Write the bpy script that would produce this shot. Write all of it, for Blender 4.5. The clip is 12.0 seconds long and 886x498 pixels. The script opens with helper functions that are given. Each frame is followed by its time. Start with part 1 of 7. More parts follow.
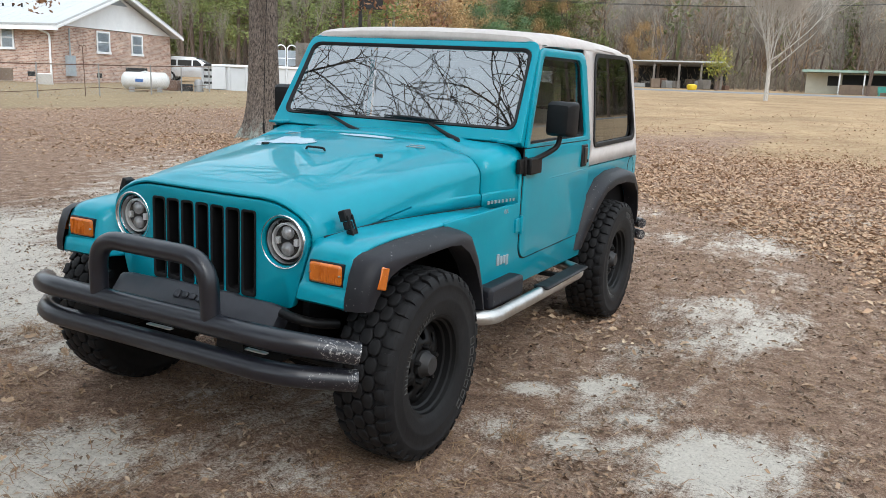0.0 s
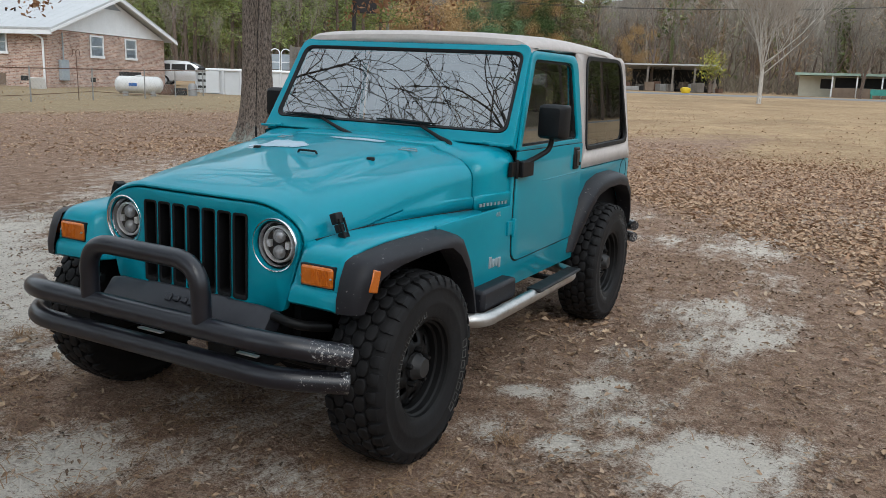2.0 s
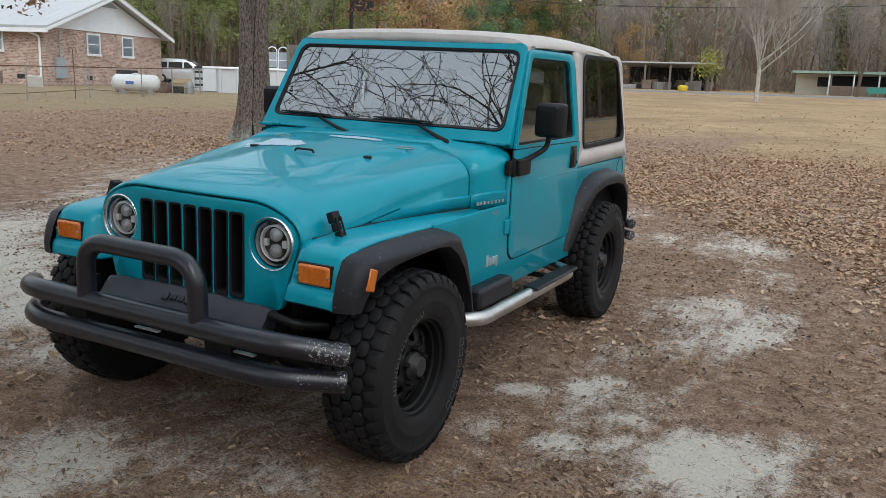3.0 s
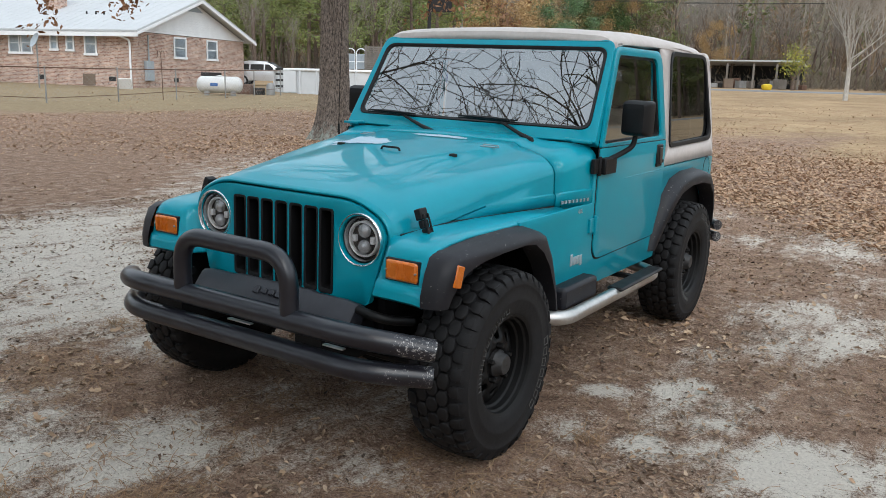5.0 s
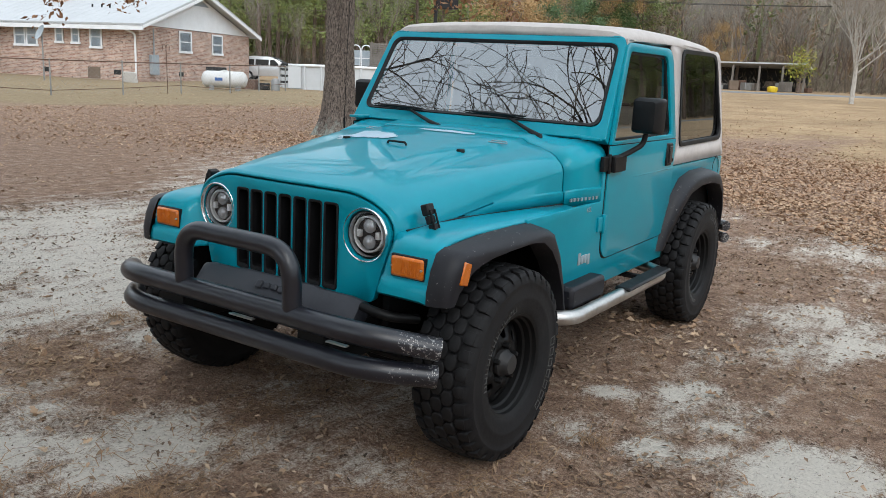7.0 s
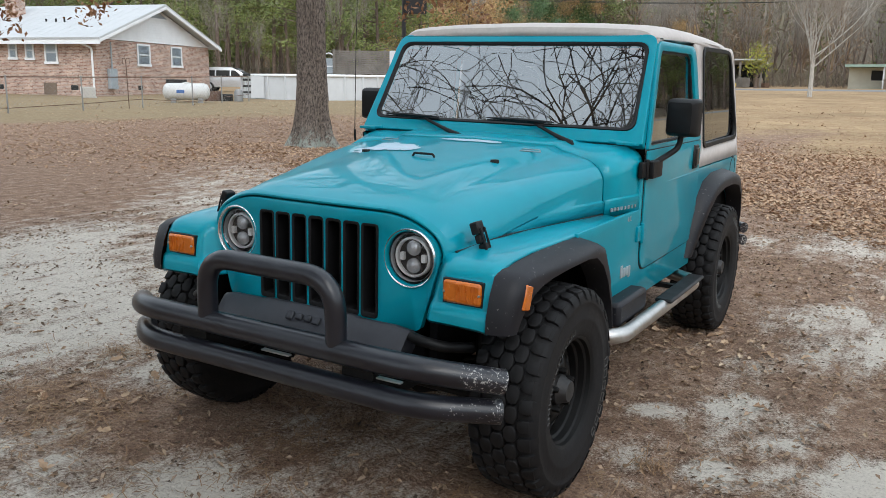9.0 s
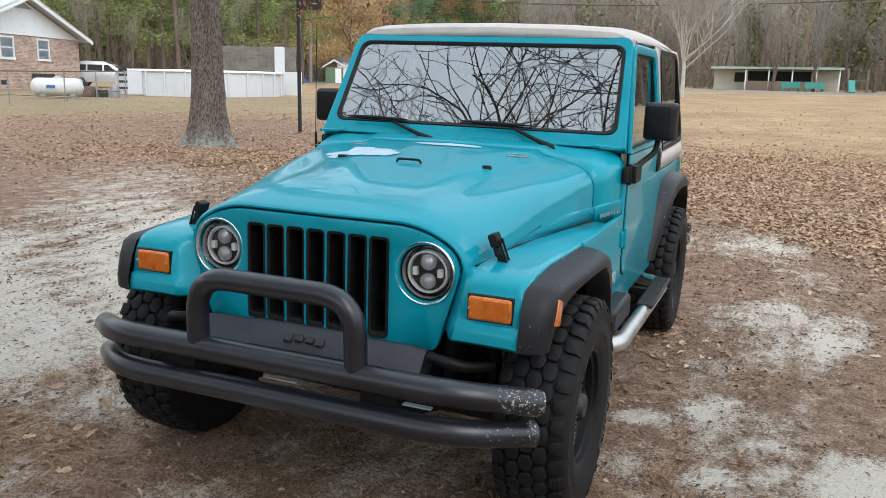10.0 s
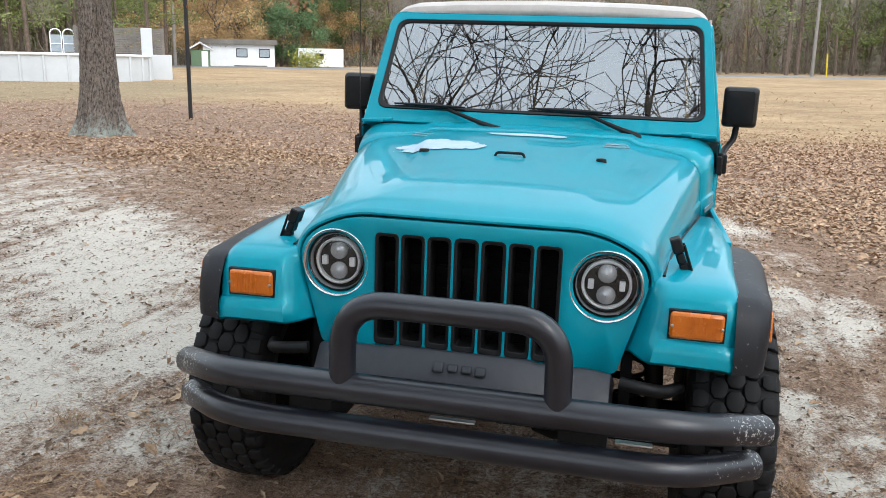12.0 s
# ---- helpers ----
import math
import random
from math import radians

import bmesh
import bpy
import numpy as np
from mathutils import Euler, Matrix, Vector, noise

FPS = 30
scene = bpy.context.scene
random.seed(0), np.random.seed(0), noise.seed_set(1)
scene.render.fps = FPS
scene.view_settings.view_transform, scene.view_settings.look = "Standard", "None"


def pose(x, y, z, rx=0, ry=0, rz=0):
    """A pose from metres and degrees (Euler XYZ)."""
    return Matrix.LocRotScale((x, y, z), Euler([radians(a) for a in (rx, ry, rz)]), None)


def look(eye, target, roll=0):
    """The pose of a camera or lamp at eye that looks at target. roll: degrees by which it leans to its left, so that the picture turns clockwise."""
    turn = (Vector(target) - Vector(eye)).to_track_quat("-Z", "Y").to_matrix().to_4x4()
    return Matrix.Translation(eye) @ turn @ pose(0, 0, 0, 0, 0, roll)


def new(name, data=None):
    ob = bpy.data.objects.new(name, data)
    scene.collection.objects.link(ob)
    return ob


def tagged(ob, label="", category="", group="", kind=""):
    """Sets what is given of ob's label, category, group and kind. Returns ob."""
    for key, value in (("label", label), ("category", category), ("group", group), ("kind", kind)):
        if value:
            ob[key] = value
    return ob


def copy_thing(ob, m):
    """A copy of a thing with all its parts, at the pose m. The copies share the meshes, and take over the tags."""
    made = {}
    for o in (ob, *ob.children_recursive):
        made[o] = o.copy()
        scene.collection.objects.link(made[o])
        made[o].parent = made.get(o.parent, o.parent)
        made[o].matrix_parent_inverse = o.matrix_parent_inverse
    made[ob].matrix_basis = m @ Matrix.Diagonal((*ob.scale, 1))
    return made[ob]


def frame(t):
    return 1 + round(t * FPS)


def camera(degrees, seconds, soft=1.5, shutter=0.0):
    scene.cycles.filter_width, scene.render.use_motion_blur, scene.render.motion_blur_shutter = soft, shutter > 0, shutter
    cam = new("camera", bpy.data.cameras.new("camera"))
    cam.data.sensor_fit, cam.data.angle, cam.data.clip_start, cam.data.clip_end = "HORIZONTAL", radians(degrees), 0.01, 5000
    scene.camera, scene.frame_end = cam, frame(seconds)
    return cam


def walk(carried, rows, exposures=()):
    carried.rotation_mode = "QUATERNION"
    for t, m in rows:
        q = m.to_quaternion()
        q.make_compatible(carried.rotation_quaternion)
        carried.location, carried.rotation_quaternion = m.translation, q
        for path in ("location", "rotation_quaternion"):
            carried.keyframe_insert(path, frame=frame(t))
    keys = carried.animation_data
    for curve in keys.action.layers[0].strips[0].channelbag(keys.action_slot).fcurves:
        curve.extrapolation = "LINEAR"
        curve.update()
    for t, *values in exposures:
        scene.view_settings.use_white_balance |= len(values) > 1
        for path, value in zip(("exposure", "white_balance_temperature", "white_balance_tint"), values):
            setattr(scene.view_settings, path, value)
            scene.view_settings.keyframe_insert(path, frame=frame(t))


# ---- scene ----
cam = camera(56.6, 12.0, soft=0.55)
LEAN = 1.0
SLOPE = pose(0, 0, 0, 0, LEAN, 0)   # the car stands on ground that falls slightly towards its left
PATH = [
    (0, (2.261, -2.649, 1.525), (1.344, -0.921, 1.108), 2.9),
    (0.5, (2.268, -2.647, 1.524), (1.37, -0.91, 1.106), 3.0),
    (1, (2.27, -2.646, 1.522), (1.356, -0.915, 1.11), 2.7),
    (1.5, (2.273, -2.646, 1.524), (1.383, -0.902, 1.117), 3.0),
    (2, (2.273, -2.646, 1.523), (1.366, -0.911, 1.115), 2.8),
    (2.5, (2.277, -2.644, 1.526), (1.377, -0.906, 1.114), 2.8),
    (4.5, (2.248, -2.658, 1.517), (1.274, -0.961, 1.103), 2.8),
    (5, (2.237, -2.675, 1.513), (1.183, -1.028, 1.094), 2.4),
    (5.5, (2.229, -2.673, 1.511), (1.126, -1.059, 1.089), 2.1),
    (6, (2.216, -2.651, 1.508), (1.127, -1.027, 1.088), 2.2),
    (6.5, (2.202, -2.627, 1.502), (1.129, -0.993, 1.079), 2.7),
    (8.5, (2.009, -2.672, 1.473), (0.993, -0.999, 1.058), 3.2),
    (9, (1.817, -2.576, 1.487), (0.827, -0.887, 1.078), 1.5),
    (9.5, (1.63, -2.553, 1.476), (0.789, -0.786, 1.064), 2.0),
    (10, (1.363, -2.617, 1.491), (0.626, -0.803, 1.085), 2.1),
    (10.5, (1.182, -2.585, 1.473), (0.543, -0.736, 1.06), 2.5),
    (11, (0.948, -2.433, 1.456), (0.401, -0.554, 1.043), 2.2),
    (11.5, (0.72, -2.422, 1.447), (0.228, -0.531, 1.018), 2.2),
    (12, (0.432, -2.528, 1.463), (-0.005, -0.625, 1.029), 2.0),
]
walk(cam, [(t, SLOPE @ look(eye, aim, roll)) for t, eye, aim, roll in PATH],
     exposures=[(0, 0.82), (0.5, 0.56), (1.0, 0.38), (2.5, 0.30), (4.5, 0.43), (6.0, 0.59), (6.5, 0.58), (8.5, 0.43), (9.5, 0.73), (10.5, 0.79), (12, 1.01)])

# ---- sky, sun ----
world = bpy.data.worlds.new("overcast_sky")
scene.world = world
world.use_nodes = True
wn = world.node_tree
wn.nodes.clear()
sky = wn.nodes.new("ShaderNodeTexSky")
sky.sky_type = "NISHITA"
sky.sun_disc = False
sky.sun_elevation = radians(46)
sky.sun_rotation = radians(138)
sky.air_density = 1.0
sky.dust_density = 1.5
sky.ozone_density = 1.0
haze = wn.nodes.new("ShaderNodeHueSaturation")
haze.inputs["Saturation"].default_value = 0.22
back = wn.nodes.new("ShaderNodeBackground")
back.inputs["Strength"].default_value = 0.15
wout = wn.nodes.new("ShaderNodeOutputWorld")
cloud = wn.nodes.new("ShaderNodeMix")      # an even cloud deck veils most of the clear sky
cloud.data_type = "RGBA"
cloud.inputs[0].default_value = 0.85
cloud.inputs[7].default_value = (5.8, 6.6, 7.35, 1.0)
wn.links.new(sky.outputs[0], haze.inputs["Color"])
wn.links.new(haze.outputs[0], cloud.inputs[6])
wn.links.new(cloud.outputs[2], back.inputs["Color"])
wn.links.new(back.outputs[0], wout.inputs["Surface"])

sun = new("sun", bpy.data.lights.new("sun", "SUN"))
sun.data.energy = 1.1
sun.data.angle = radians(36)
sun.data.color = (1.0, 0.98, 0.96)
sun.matrix_world = look((9, -10, 14), (0, 0, 0))

# ---- materials ----
def material(name):
    m = bpy.data.materials.new(name)
    m.use_nodes = True
    nt = m.node_tree
    return m, nt, nt.nodes["Principled BSDF"]


def node(nt, kind, **values):
    n = nt.nodes.new(kind)
    for key, value in values.items():
        key = key.replace("_", " ")
        n.inputs[key].default_value = value
    return n


def coords(nt, which="Object"):
    return nt.nodes.new("ShaderNodeTexCoord").outputs[which]


def noise_of(nt, vec, scale, detail=4.0, rough=0.55):
    n = node(nt, "ShaderNodeTexNoise", Scale=scale, Detail=detail, Roughness=rough)
    nt.links.new(vec, n.inputs["Vector"])
    return n.outputs["Fac"]


def ramp(nt, fac, *stops):
    r = nt.nodes.new("ShaderNodeValToRGB")
    el = r.color_ramp.elements
    while len(el) < len(stops):
        el.new(0.5)
    for e, (p, c) in zip(el, stops):
        e.position = p
        e.color = (*c, 1.0) if len(c) == 3 else c
    nt.links.new(fac, r.inputs["Fac"])
    return r.outputs["Color"]


def grey(v):
    return (v, v, v)


def mix(nt, fac, a, b, how="MIX"):
    m = nt.nodes.new("ShaderNodeMix")
    m.data_type = "RGBA"
    m.blend_type = how
    for value, socket in ((fac, m.inputs[0]), (a, m.inputs[6]), (b, m.inputs[7])):
        if hasattr(value, "is_output"):
            nt.links.new(value, socket)
        elif isinstance(value, (int, float)):
            socket.default_value = value
        else:
            socket.default_value = (*value, 1.0)
    return m.outputs[2]


def calc(nt, how, a, b=0.0, clamp=False):
    m = nt.nodes.new("ShaderNodeMath")
    m.operation = how
    m.use_clamp = clamp
    for value, socket in ((a, m.inputs[0]), (b, m.inputs[1])):
        if hasattr(value, "is_output"):
            nt.links.new(value, socket)
        else:
            socket.default_value = value
    return m.outputs[0]


def bump(nt, p, height, strength=0.3, distance=0.01):
    b = node(nt, "ShaderNodeBump", Strength=strength, Distance=distance)
    nt.links.new(height, b.inputs["Height"])
    nt.links.new(b.outputs[0], p.inputs["Normal"])


def plain(name, dark, light, rough=0.6, metal=0.0, scale=20.0, relief=0.15, rough_to=None, coat=0.0, spec=0.5):
    """A surface whose colour wanders between two tones at two scales, with fine relief and uneven gloss."""
    m, nt, p = material(name)
    v = coords(nt)
    coarse, fine = noise_of(nt, v, scale * 0.15, 5), noise_of(nt, v, scale, 6, 0.65)
    both = calc(nt, "ADD", calc(nt, "MULTIPLY", coarse, 0.6), calc(nt, "MULTIPLY", fine, 0.4))
    nt.links.new(ramp(nt, both, (0.35, dark), (0.65, light)), p.inputs["Base Color"])
    lo, hi = rough, rough_to if rough_to is not None else min(1.0, rough + 0.12)
    nt.links.new(ramp(nt, coarse, (0.35, grey(lo)), (0.65, grey(hi))), p.inputs["Roughness"])
    p.inputs["Metallic"].default_value = metal
    p.inputs["Coat Weight"].default_value = coat
    p.inputs["Specular IOR Level"].default_value = spec
    if relief:
        bump(nt, p, fine, relief, 0.004)
    return m


def paint_material():
    """Teal metallic car paint with a clear coat, light dust and a little orange peel."""
    m, nt, p = material("teal_car_paint")
    v = coords(nt)
    dust = noise_of(nt, v, 3.0, 6, 0.6)
    base = ramp(nt, dust, (0.3, (0.0005, 0.265, 0.355)), (0.7, (0.001, 0.310, 0.405)))
    flake = noise_of(nt, v, 900.0, 1)
    nt.links.new(mix(nt, calc(nt, "MULTIPLY", flake, 0.06), base, (0.01, 0.48, 0.58)), p.inputs["Base Color"])
    nt.links.new(ramp(nt, dust, (0.3, grey(0.32)), (0.75, grey(0.45))), p.inputs["Roughness"])
    p.inputs["Metallic"].default_value = 0.08
    p.inputs["Coat Weight"].default_value = 0.50
    p.inputs["Coat Roughness"].default_value = 0.03
    p.inputs["Coat IOR"].default_value = 1.42
    p.inputs["Specular IOR Level"].default_value = 0.12
    bump(nt, p, noise_of(nt, v, 60.0, 2), 0.02, 0.002)
    return m


def glass_material(name, tint, gloss, clear):
    """Flat glazing: a tinted clear pane under a mirror-like surface that grows towards grazing angles."""
    m, nt, p = material(name)
    out = nt.nodes["Material Output"]
    nt.nodes.remove(p)
    clearness = nt.nodes.new("ShaderNodeBsdfTransparent")
    clearness.inputs[0].default_value = (*[c * clear for c in tint], 1)
    glossy = node(nt, "ShaderNodeBsdfGlossy", Roughness=0.008)
    glossy.inputs["Color"].default_value = (0.95, 0.98, 1.0, 1)
    fres = node(nt, "ShaderNodeFresnel", IOR=1.55)
    fac = calc(nt, "ADD", calc(nt, "MULTIPLY", fres.outputs[0], 1.3), gloss, True)
    sh = nt.nodes.new("ShaderNodeMixShader")
    nt.links.new(fac, sh.inputs[0])
    nt.links.new(clearness.outputs[0], sh.inputs[1])
    nt.links.new(glossy.outputs[0], sh.inputs[2])
    nt.links.new(sh.outputs[0], out.inputs["Surface"])
    return m


def chipped_black():
    """Black textured coating on steel, chipped to pale primer in small specks."""
    m, nt, p = material("chipped_black_coating")
    v = coords(nt)
    fine = noise_of(nt, v, 105.0, 7, 0.75)
    wide = noise_of(nt, v, 9.0, 3)
    sep = nt.nodes.new("ShaderNodeSeparateXYZ")
    nt.links.new(v, sep.inputs[0])
    tip = ramp(nt, calc(nt, "ABSOLUTE", sep.outputs["X"]), (0.56, grey(0.0)), (0.78, grey(0.165)))
    rub = calc(nt, "ADD", calc(nt, "ADD", fine, calc(nt, "MULTIPLY", wide, 0.25)), tip)
    chips = ramp(nt, rub, (0.84, grey(0.0)), (0.88, grey(1.0)))
    base = ramp(nt, wide, (0.3, (0.009, 0.0095, 0.014)), (0.7, (0.016, 0.017, 0.024)))
    nt.links.new(mix(nt, chips, base, (0.45, 0.44, 0.42)), p.inputs["Base Color"])
    p.inputs["Roughness"].default_value = 0.31
    p.inputs["Specular IOR Level"].default_value = 0.65
    bump(nt, p, noise_of(nt, v, 260.0, 3), 0.12, 0.002)
    return m


def flare_material():
    """Sun-faded black plastic, chalky grey along patches, with pale scratches."""
    m, nt, p = material("faded_black_plastic")
    v = coords(nt)
    wide, fine = noise_of(nt, v, 4.0, 5), noise_of(nt, v, 45.0, 6, 0.75)
    base = ramp(nt, wide, (0.35, (0.007, 0.0075, 0.010)), (0.7, (0.015, 0.015, 0.020)))
    chips = ramp(nt, fine, (0.63, grey(0.0)), (0.68, grey(0.9)))
    nt.links.new(mix(nt, chips, base, (0.28, 0.26, 0.25)), p.inputs["Base Color"])
    p.inputs["Roughness"].default_value = 0.5
    p.inputs["Specular IOR Level"].default_value = 0.35
    bump(nt, p, noise_of(nt, v, 180.0, 3), 0.15, 0.002)
    return m


def brick_material():
    m, nt, p = material("red_brown_brick")
    v = coords(nt, "UV")
    b = node(nt, "ShaderNodeTexBrick", Scale=1.0)
    b.offset = 0.5
    b.inputs["Color1"].default_value = (0.29, 0.145, 0.108, 1)
    b.inputs["Color2"].default_value = (0.57, 0.40, 0.32, 1)
    b.inputs["Mortar"].default_value = (0.54, 0.47, 0.41, 1)
    b.inputs["Mortar Size"].default_value = 0.010
    b.inputs["Bias"].default_value = 0.0
    b.inputs["Brick Width"].default_value = 0.21
    b.inputs["Row Height"].default_value = 0.076
    nt.links.new(v, b.inputs["Vector"])
    wide = noise_of(nt, v, 1.2, 4)
    spots = noise_of(nt, v, 6.0, 2)
    dark = ramp(nt, spots, (0.60, grey(1.0)), (0.68, grey(0.45)))
    col = mix(nt, 1.0, b.outputs["Color"], ramp(nt, wide, (0.3, grey(0.8)), (0.7, grey(1.15))), "MULTIPLY")
    nt.links.new(mix(nt, 1.0, col, dark, "MULTIPLY"), p.inputs["Base Color"])
    p.inputs["Roughness"].default_value = 0.9
    bump(nt, p, b.outputs["Fac"], -0.4, 0.01)
    return m


def bark_material(name, dark, light, stretch=5.0, lichen=None, grain=22.0):
    m, nt, p = material(name)
    v = coords(nt)
    mp = nt.nodes.new("ShaderNodeMapping")
    mp.inputs["Scale"].default_value = (1, 1, 1 / stretch)
    nt.links.new(v, mp.inputs["Vector"])
    ridges = noise_of(nt, mp.outputs[0], grain, 6, 0.7)
    col = ramp(nt, ridges, (0.36, dark), (0.62, light))
    if lichen:
        where = calc(nt, "MULTIPLY", noise_of(nt, v, 9.0, 6, 0.7), 1.0)
        sep = nt.nodes.new("ShaderNodeSeparateXYZ")
        nt.links.new(v, sep.inputs[0])
        low = calc(nt, "SUBTRACT", 0.62, calc(nt, "MULTIPLY", sep.outputs["Z"], 0.55), True)
        col = mix(nt, ramp(nt, calc(nt, "MULTIPLY", where, low), (0.24, grey(0.0)), (0.33, grey(0.9))), col, lichen)
    nt.links.new(col, p.inputs["Base Color"])
    p.inputs["Roughness"].default_value = 0.95
    bump(nt, p, ridges, 0.9, 0.04)
    return m


def varied(name, colours, rough=0.8, per="island", sheen=0.0):
    """Colour picked for each loose piece (island) or each object from a short scale of tones."""
    m, nt, p = material(name)
    if per == "island":
        r = nt.nodes.new("ShaderNodeNewGeometry").outputs["Random Per Island"]
    else:
        r = nt.nodes.new("ShaderNodeObjectInfo").outputs["Random"]
    n = len(colours)
    col = ramp(nt, r, *[(i / max(1, n - 1), c) for i, c in enumerate(colours)])
    v = coords(nt)
    tone = ramp(nt, noise_of(nt, v, 30.0, 3), (0.3, grey(0.8)), (0.7, grey(1.2)))
    nt.links.new(mix(nt, 1.0, col, tone, "MULTIPLY"), p.inputs["Base Color"])
    p.inputs["Roughness"].default_value = rough
    return m


def ground_material():
    """Pale sand, brown leaf mould and tan winter grass; the share of each is stored in the sheet by where it lies."""
    m, nt, p = material("yard_ground")
    v = coords(nt)
    at = nt.nodes.new("ShaderNodeAttribute")
    at.attribute_name = "cover"
    sep = nt.nodes.new("ShaderNodeSeparateColor")
    nt.links.new(at.outputs["Color"], sep.inputs[0])
    sand, grass, lawn = sep.outputs[0], sep.outputs[1], sep.outputs[2]
    drawn = nt.nodes.new("ShaderNodeMapping")        # tyre-drawn streaks along the drive
    drawn.inputs["Rotation"].default_value = (0, 0, radians(-14))
    drawn.inputs["Scale"].default_value = (1.0, 0.28, 1.0)
    nt.links.new(v, drawn.inputs["Vector"])
    n1, n2, n3 = noise_of(nt, v, 1.6, 8, 0.62), noise_of(nt, v, 9.0, 8, 0.7), noise_of(nt, v, 70.0, 6, 0.75)
    streak = noise_of(nt, drawn.outputs[0], 7.0, 8, 0.68)
    n4 = noise_of(nt, v, 0.25, 5)
    soil = ramp(nt, n2, (0.28, (0.115, 0.067, 0.046)), (0.50, (0.270, 0.172, 0.120)), (0.74, (0.43, 0.315, 0.238)))
    soil = mix(nt, ramp(nt, n3, (0.38, grey(0.65)), (0.49, grey(0.0))), soil, (0.055, 0.038, 0.028))
    soil = mix(nt, 1.0, soil, ramp(nt, noise_of(nt, v, 190.0, 4, 0.7), (0.36, grey(0.60)), (0.62, grey(1.40))), "MULTIPLY")
    soil = mix(nt, ramp(nt, n3, (0.54, grey(0.0)), (0.66, grey(0.8))), soil, (0.40, 0.32, 0.245))
    pale = ramp(nt, n3, (0.28, (0.33, 0.285, 0.24)), (0.44, (0.585, 0.53, 0.46)), (0.72, (0.71, 0.65, 0.575)))
    crumb = ramp(nt, noise_of(nt, v, 38.0, 6, 0.8), (0.33, grey(0.40)), (0.42, grey(1.0)))
    pale = mix(nt, 1.0, pale, crumb, "MULTIPLY")
    edge = calc(nt, "ADD", sand, calc(nt, "ADD", calc(nt, "MULTIPLY", calc(nt, "SUBTRACT", streak, 0.5), 1.7),
                                      calc(nt, "MULTIPLY", calc(nt, "SUBTRACT", n2, 0.5), 1.1)))
    n5 = noise_of(nt, v, 190.0, 4, 0.7)
    edge = calc(nt, "ADD", edge, calc(nt, "MULTIPLY", calc(nt, "SUBTRACT", n3, 0.5), 1.2))
    edge = calc(nt, "ADD", edge, calc(nt, "MULTIPLY", calc(nt, "SUBTRACT", n5, 0.5), 0.9))
    col = mix(nt, ramp(nt, edge, (0.26, grey(0.0)), (0.50, grey(0.40)), (0.74, grey(1.0))), soil, pale)
    straw = ramp(nt, n2, (0.3, (0.24, 0.155, 0.085)), (0.5, (0.40, 0.285, 0.165)), (0.75, (0.53, 0.40, 0.25)))
    straw = mix(nt, 1.0, straw, ramp(nt, n4, (0.3, grey(0.72)), (0.7, grey(1.15))), "MULTIPLY")
    straw = mix(nt, calc(nt, "MULTIPLY", ramp(nt, n1, (0.35, grey(1.0)), (0.6, grey(0.0))), 0.5), straw, (0.22, 0.12, 0.07))
    straw = mix(nt, calc(nt, "MULTIPLY", lawn, 0.75), straw, ramp(nt, n2, (0.3, (0.14, 0.105, 0.065)), (0.5, (0.235, 0.185, 0.115)), (0.75, (0.31, 0.26, 0.165))))
    gedge = calc(nt, "ADD", grass, calc(nt, "MULTIPLY", calc(nt, "SUBTRACT", n1, 0.5), 0.9))
    col = mix(nt, ramp(nt, gedge, (0.35, grey(0.0)), (0.75, grey(1.0))), col, straw)
    nt.links.new(col, p.inputs["Base Color"])
    p.inputs["Roughness"].default_value = 0.97
    p.inputs["Specular IOR Level"].default_value = 0.15
    rough = calc(nt, "ADD", calc(nt, "MULTIPLY", n2, 0.6), calc(nt, "MULTIPLY", n3, 0.4))
    bump(nt, p, rough, 1.0, 0.035)
    return m


TEAL = paint_material()
BLACK_TUBE = chipped_black()
FLARE = flare_material()
TRIM = plain("black_trim_plastic", (0.006, 0.006, 0.0065), (0.011, 0.011, 0.012), 0.45, scale=60, spec=0.28)
COVER = plain("grey_black_bumper_plastic", (0.020, 0.021, 0.027), (0.036, 0.038, 0.046), 0.40, scale=40, spec=0.45)
RUBBER = plain("tyre_rubber", (0.006, 0.006, 0.007), (0.017, 0.0165, 0.017), 0.60, scale=30, relief=0.3, spec=0.25)
STEEL = plain("black_painted_steel", (0.005, 0.005, 0.0055), (0.010, 0.010, 0.010), 0.42, scale=25, spec=0.2)
CHROME = plain("chrome", (0.86, 0.86, 0.87), (0.93, 0.93, 0.94), 0.16, 1.0, scale=15, relief=0.0, rough_to=0.25)
BARE_STEEL = plain("scuffed_stainless_steel", (0.42, 0.41, 0.39), (0.66, 0.65, 0.63), 0.28, 1.0, scale=30, relief=0.1, rough_to=0.5)
AMBER = plain("amber_lens", (0.50, 0.11, 0.008), (0.66, 0.17, 0.012), 0.18, scale=60, coat=0.6)
HARDTOP = plain("beige_grey_hardtop", (0.50, 0.455, 0.425), (0.61, 0.56, 0.53), 0.62, scale=50, relief=0.25)
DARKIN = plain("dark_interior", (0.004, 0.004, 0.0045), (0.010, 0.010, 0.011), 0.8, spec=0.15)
TAN = plain("tan_seat_cloth", (0.34, 0.30, 0.25), (0.46, 0.42, 0.36), 0.9, scale=80)
LAMP_DARK = plain("black_lamp_housing", (0.015, 0.015, 0.016), (0.03, 0.03, 0.03), 0.25)
LAMP_CLEAR = plain("clear_lamp_optic", (0.40, 0.42, 0.44), (0.62, 0.64, 0.66), 0.08, 0.9, scale=40, relief=0.0)
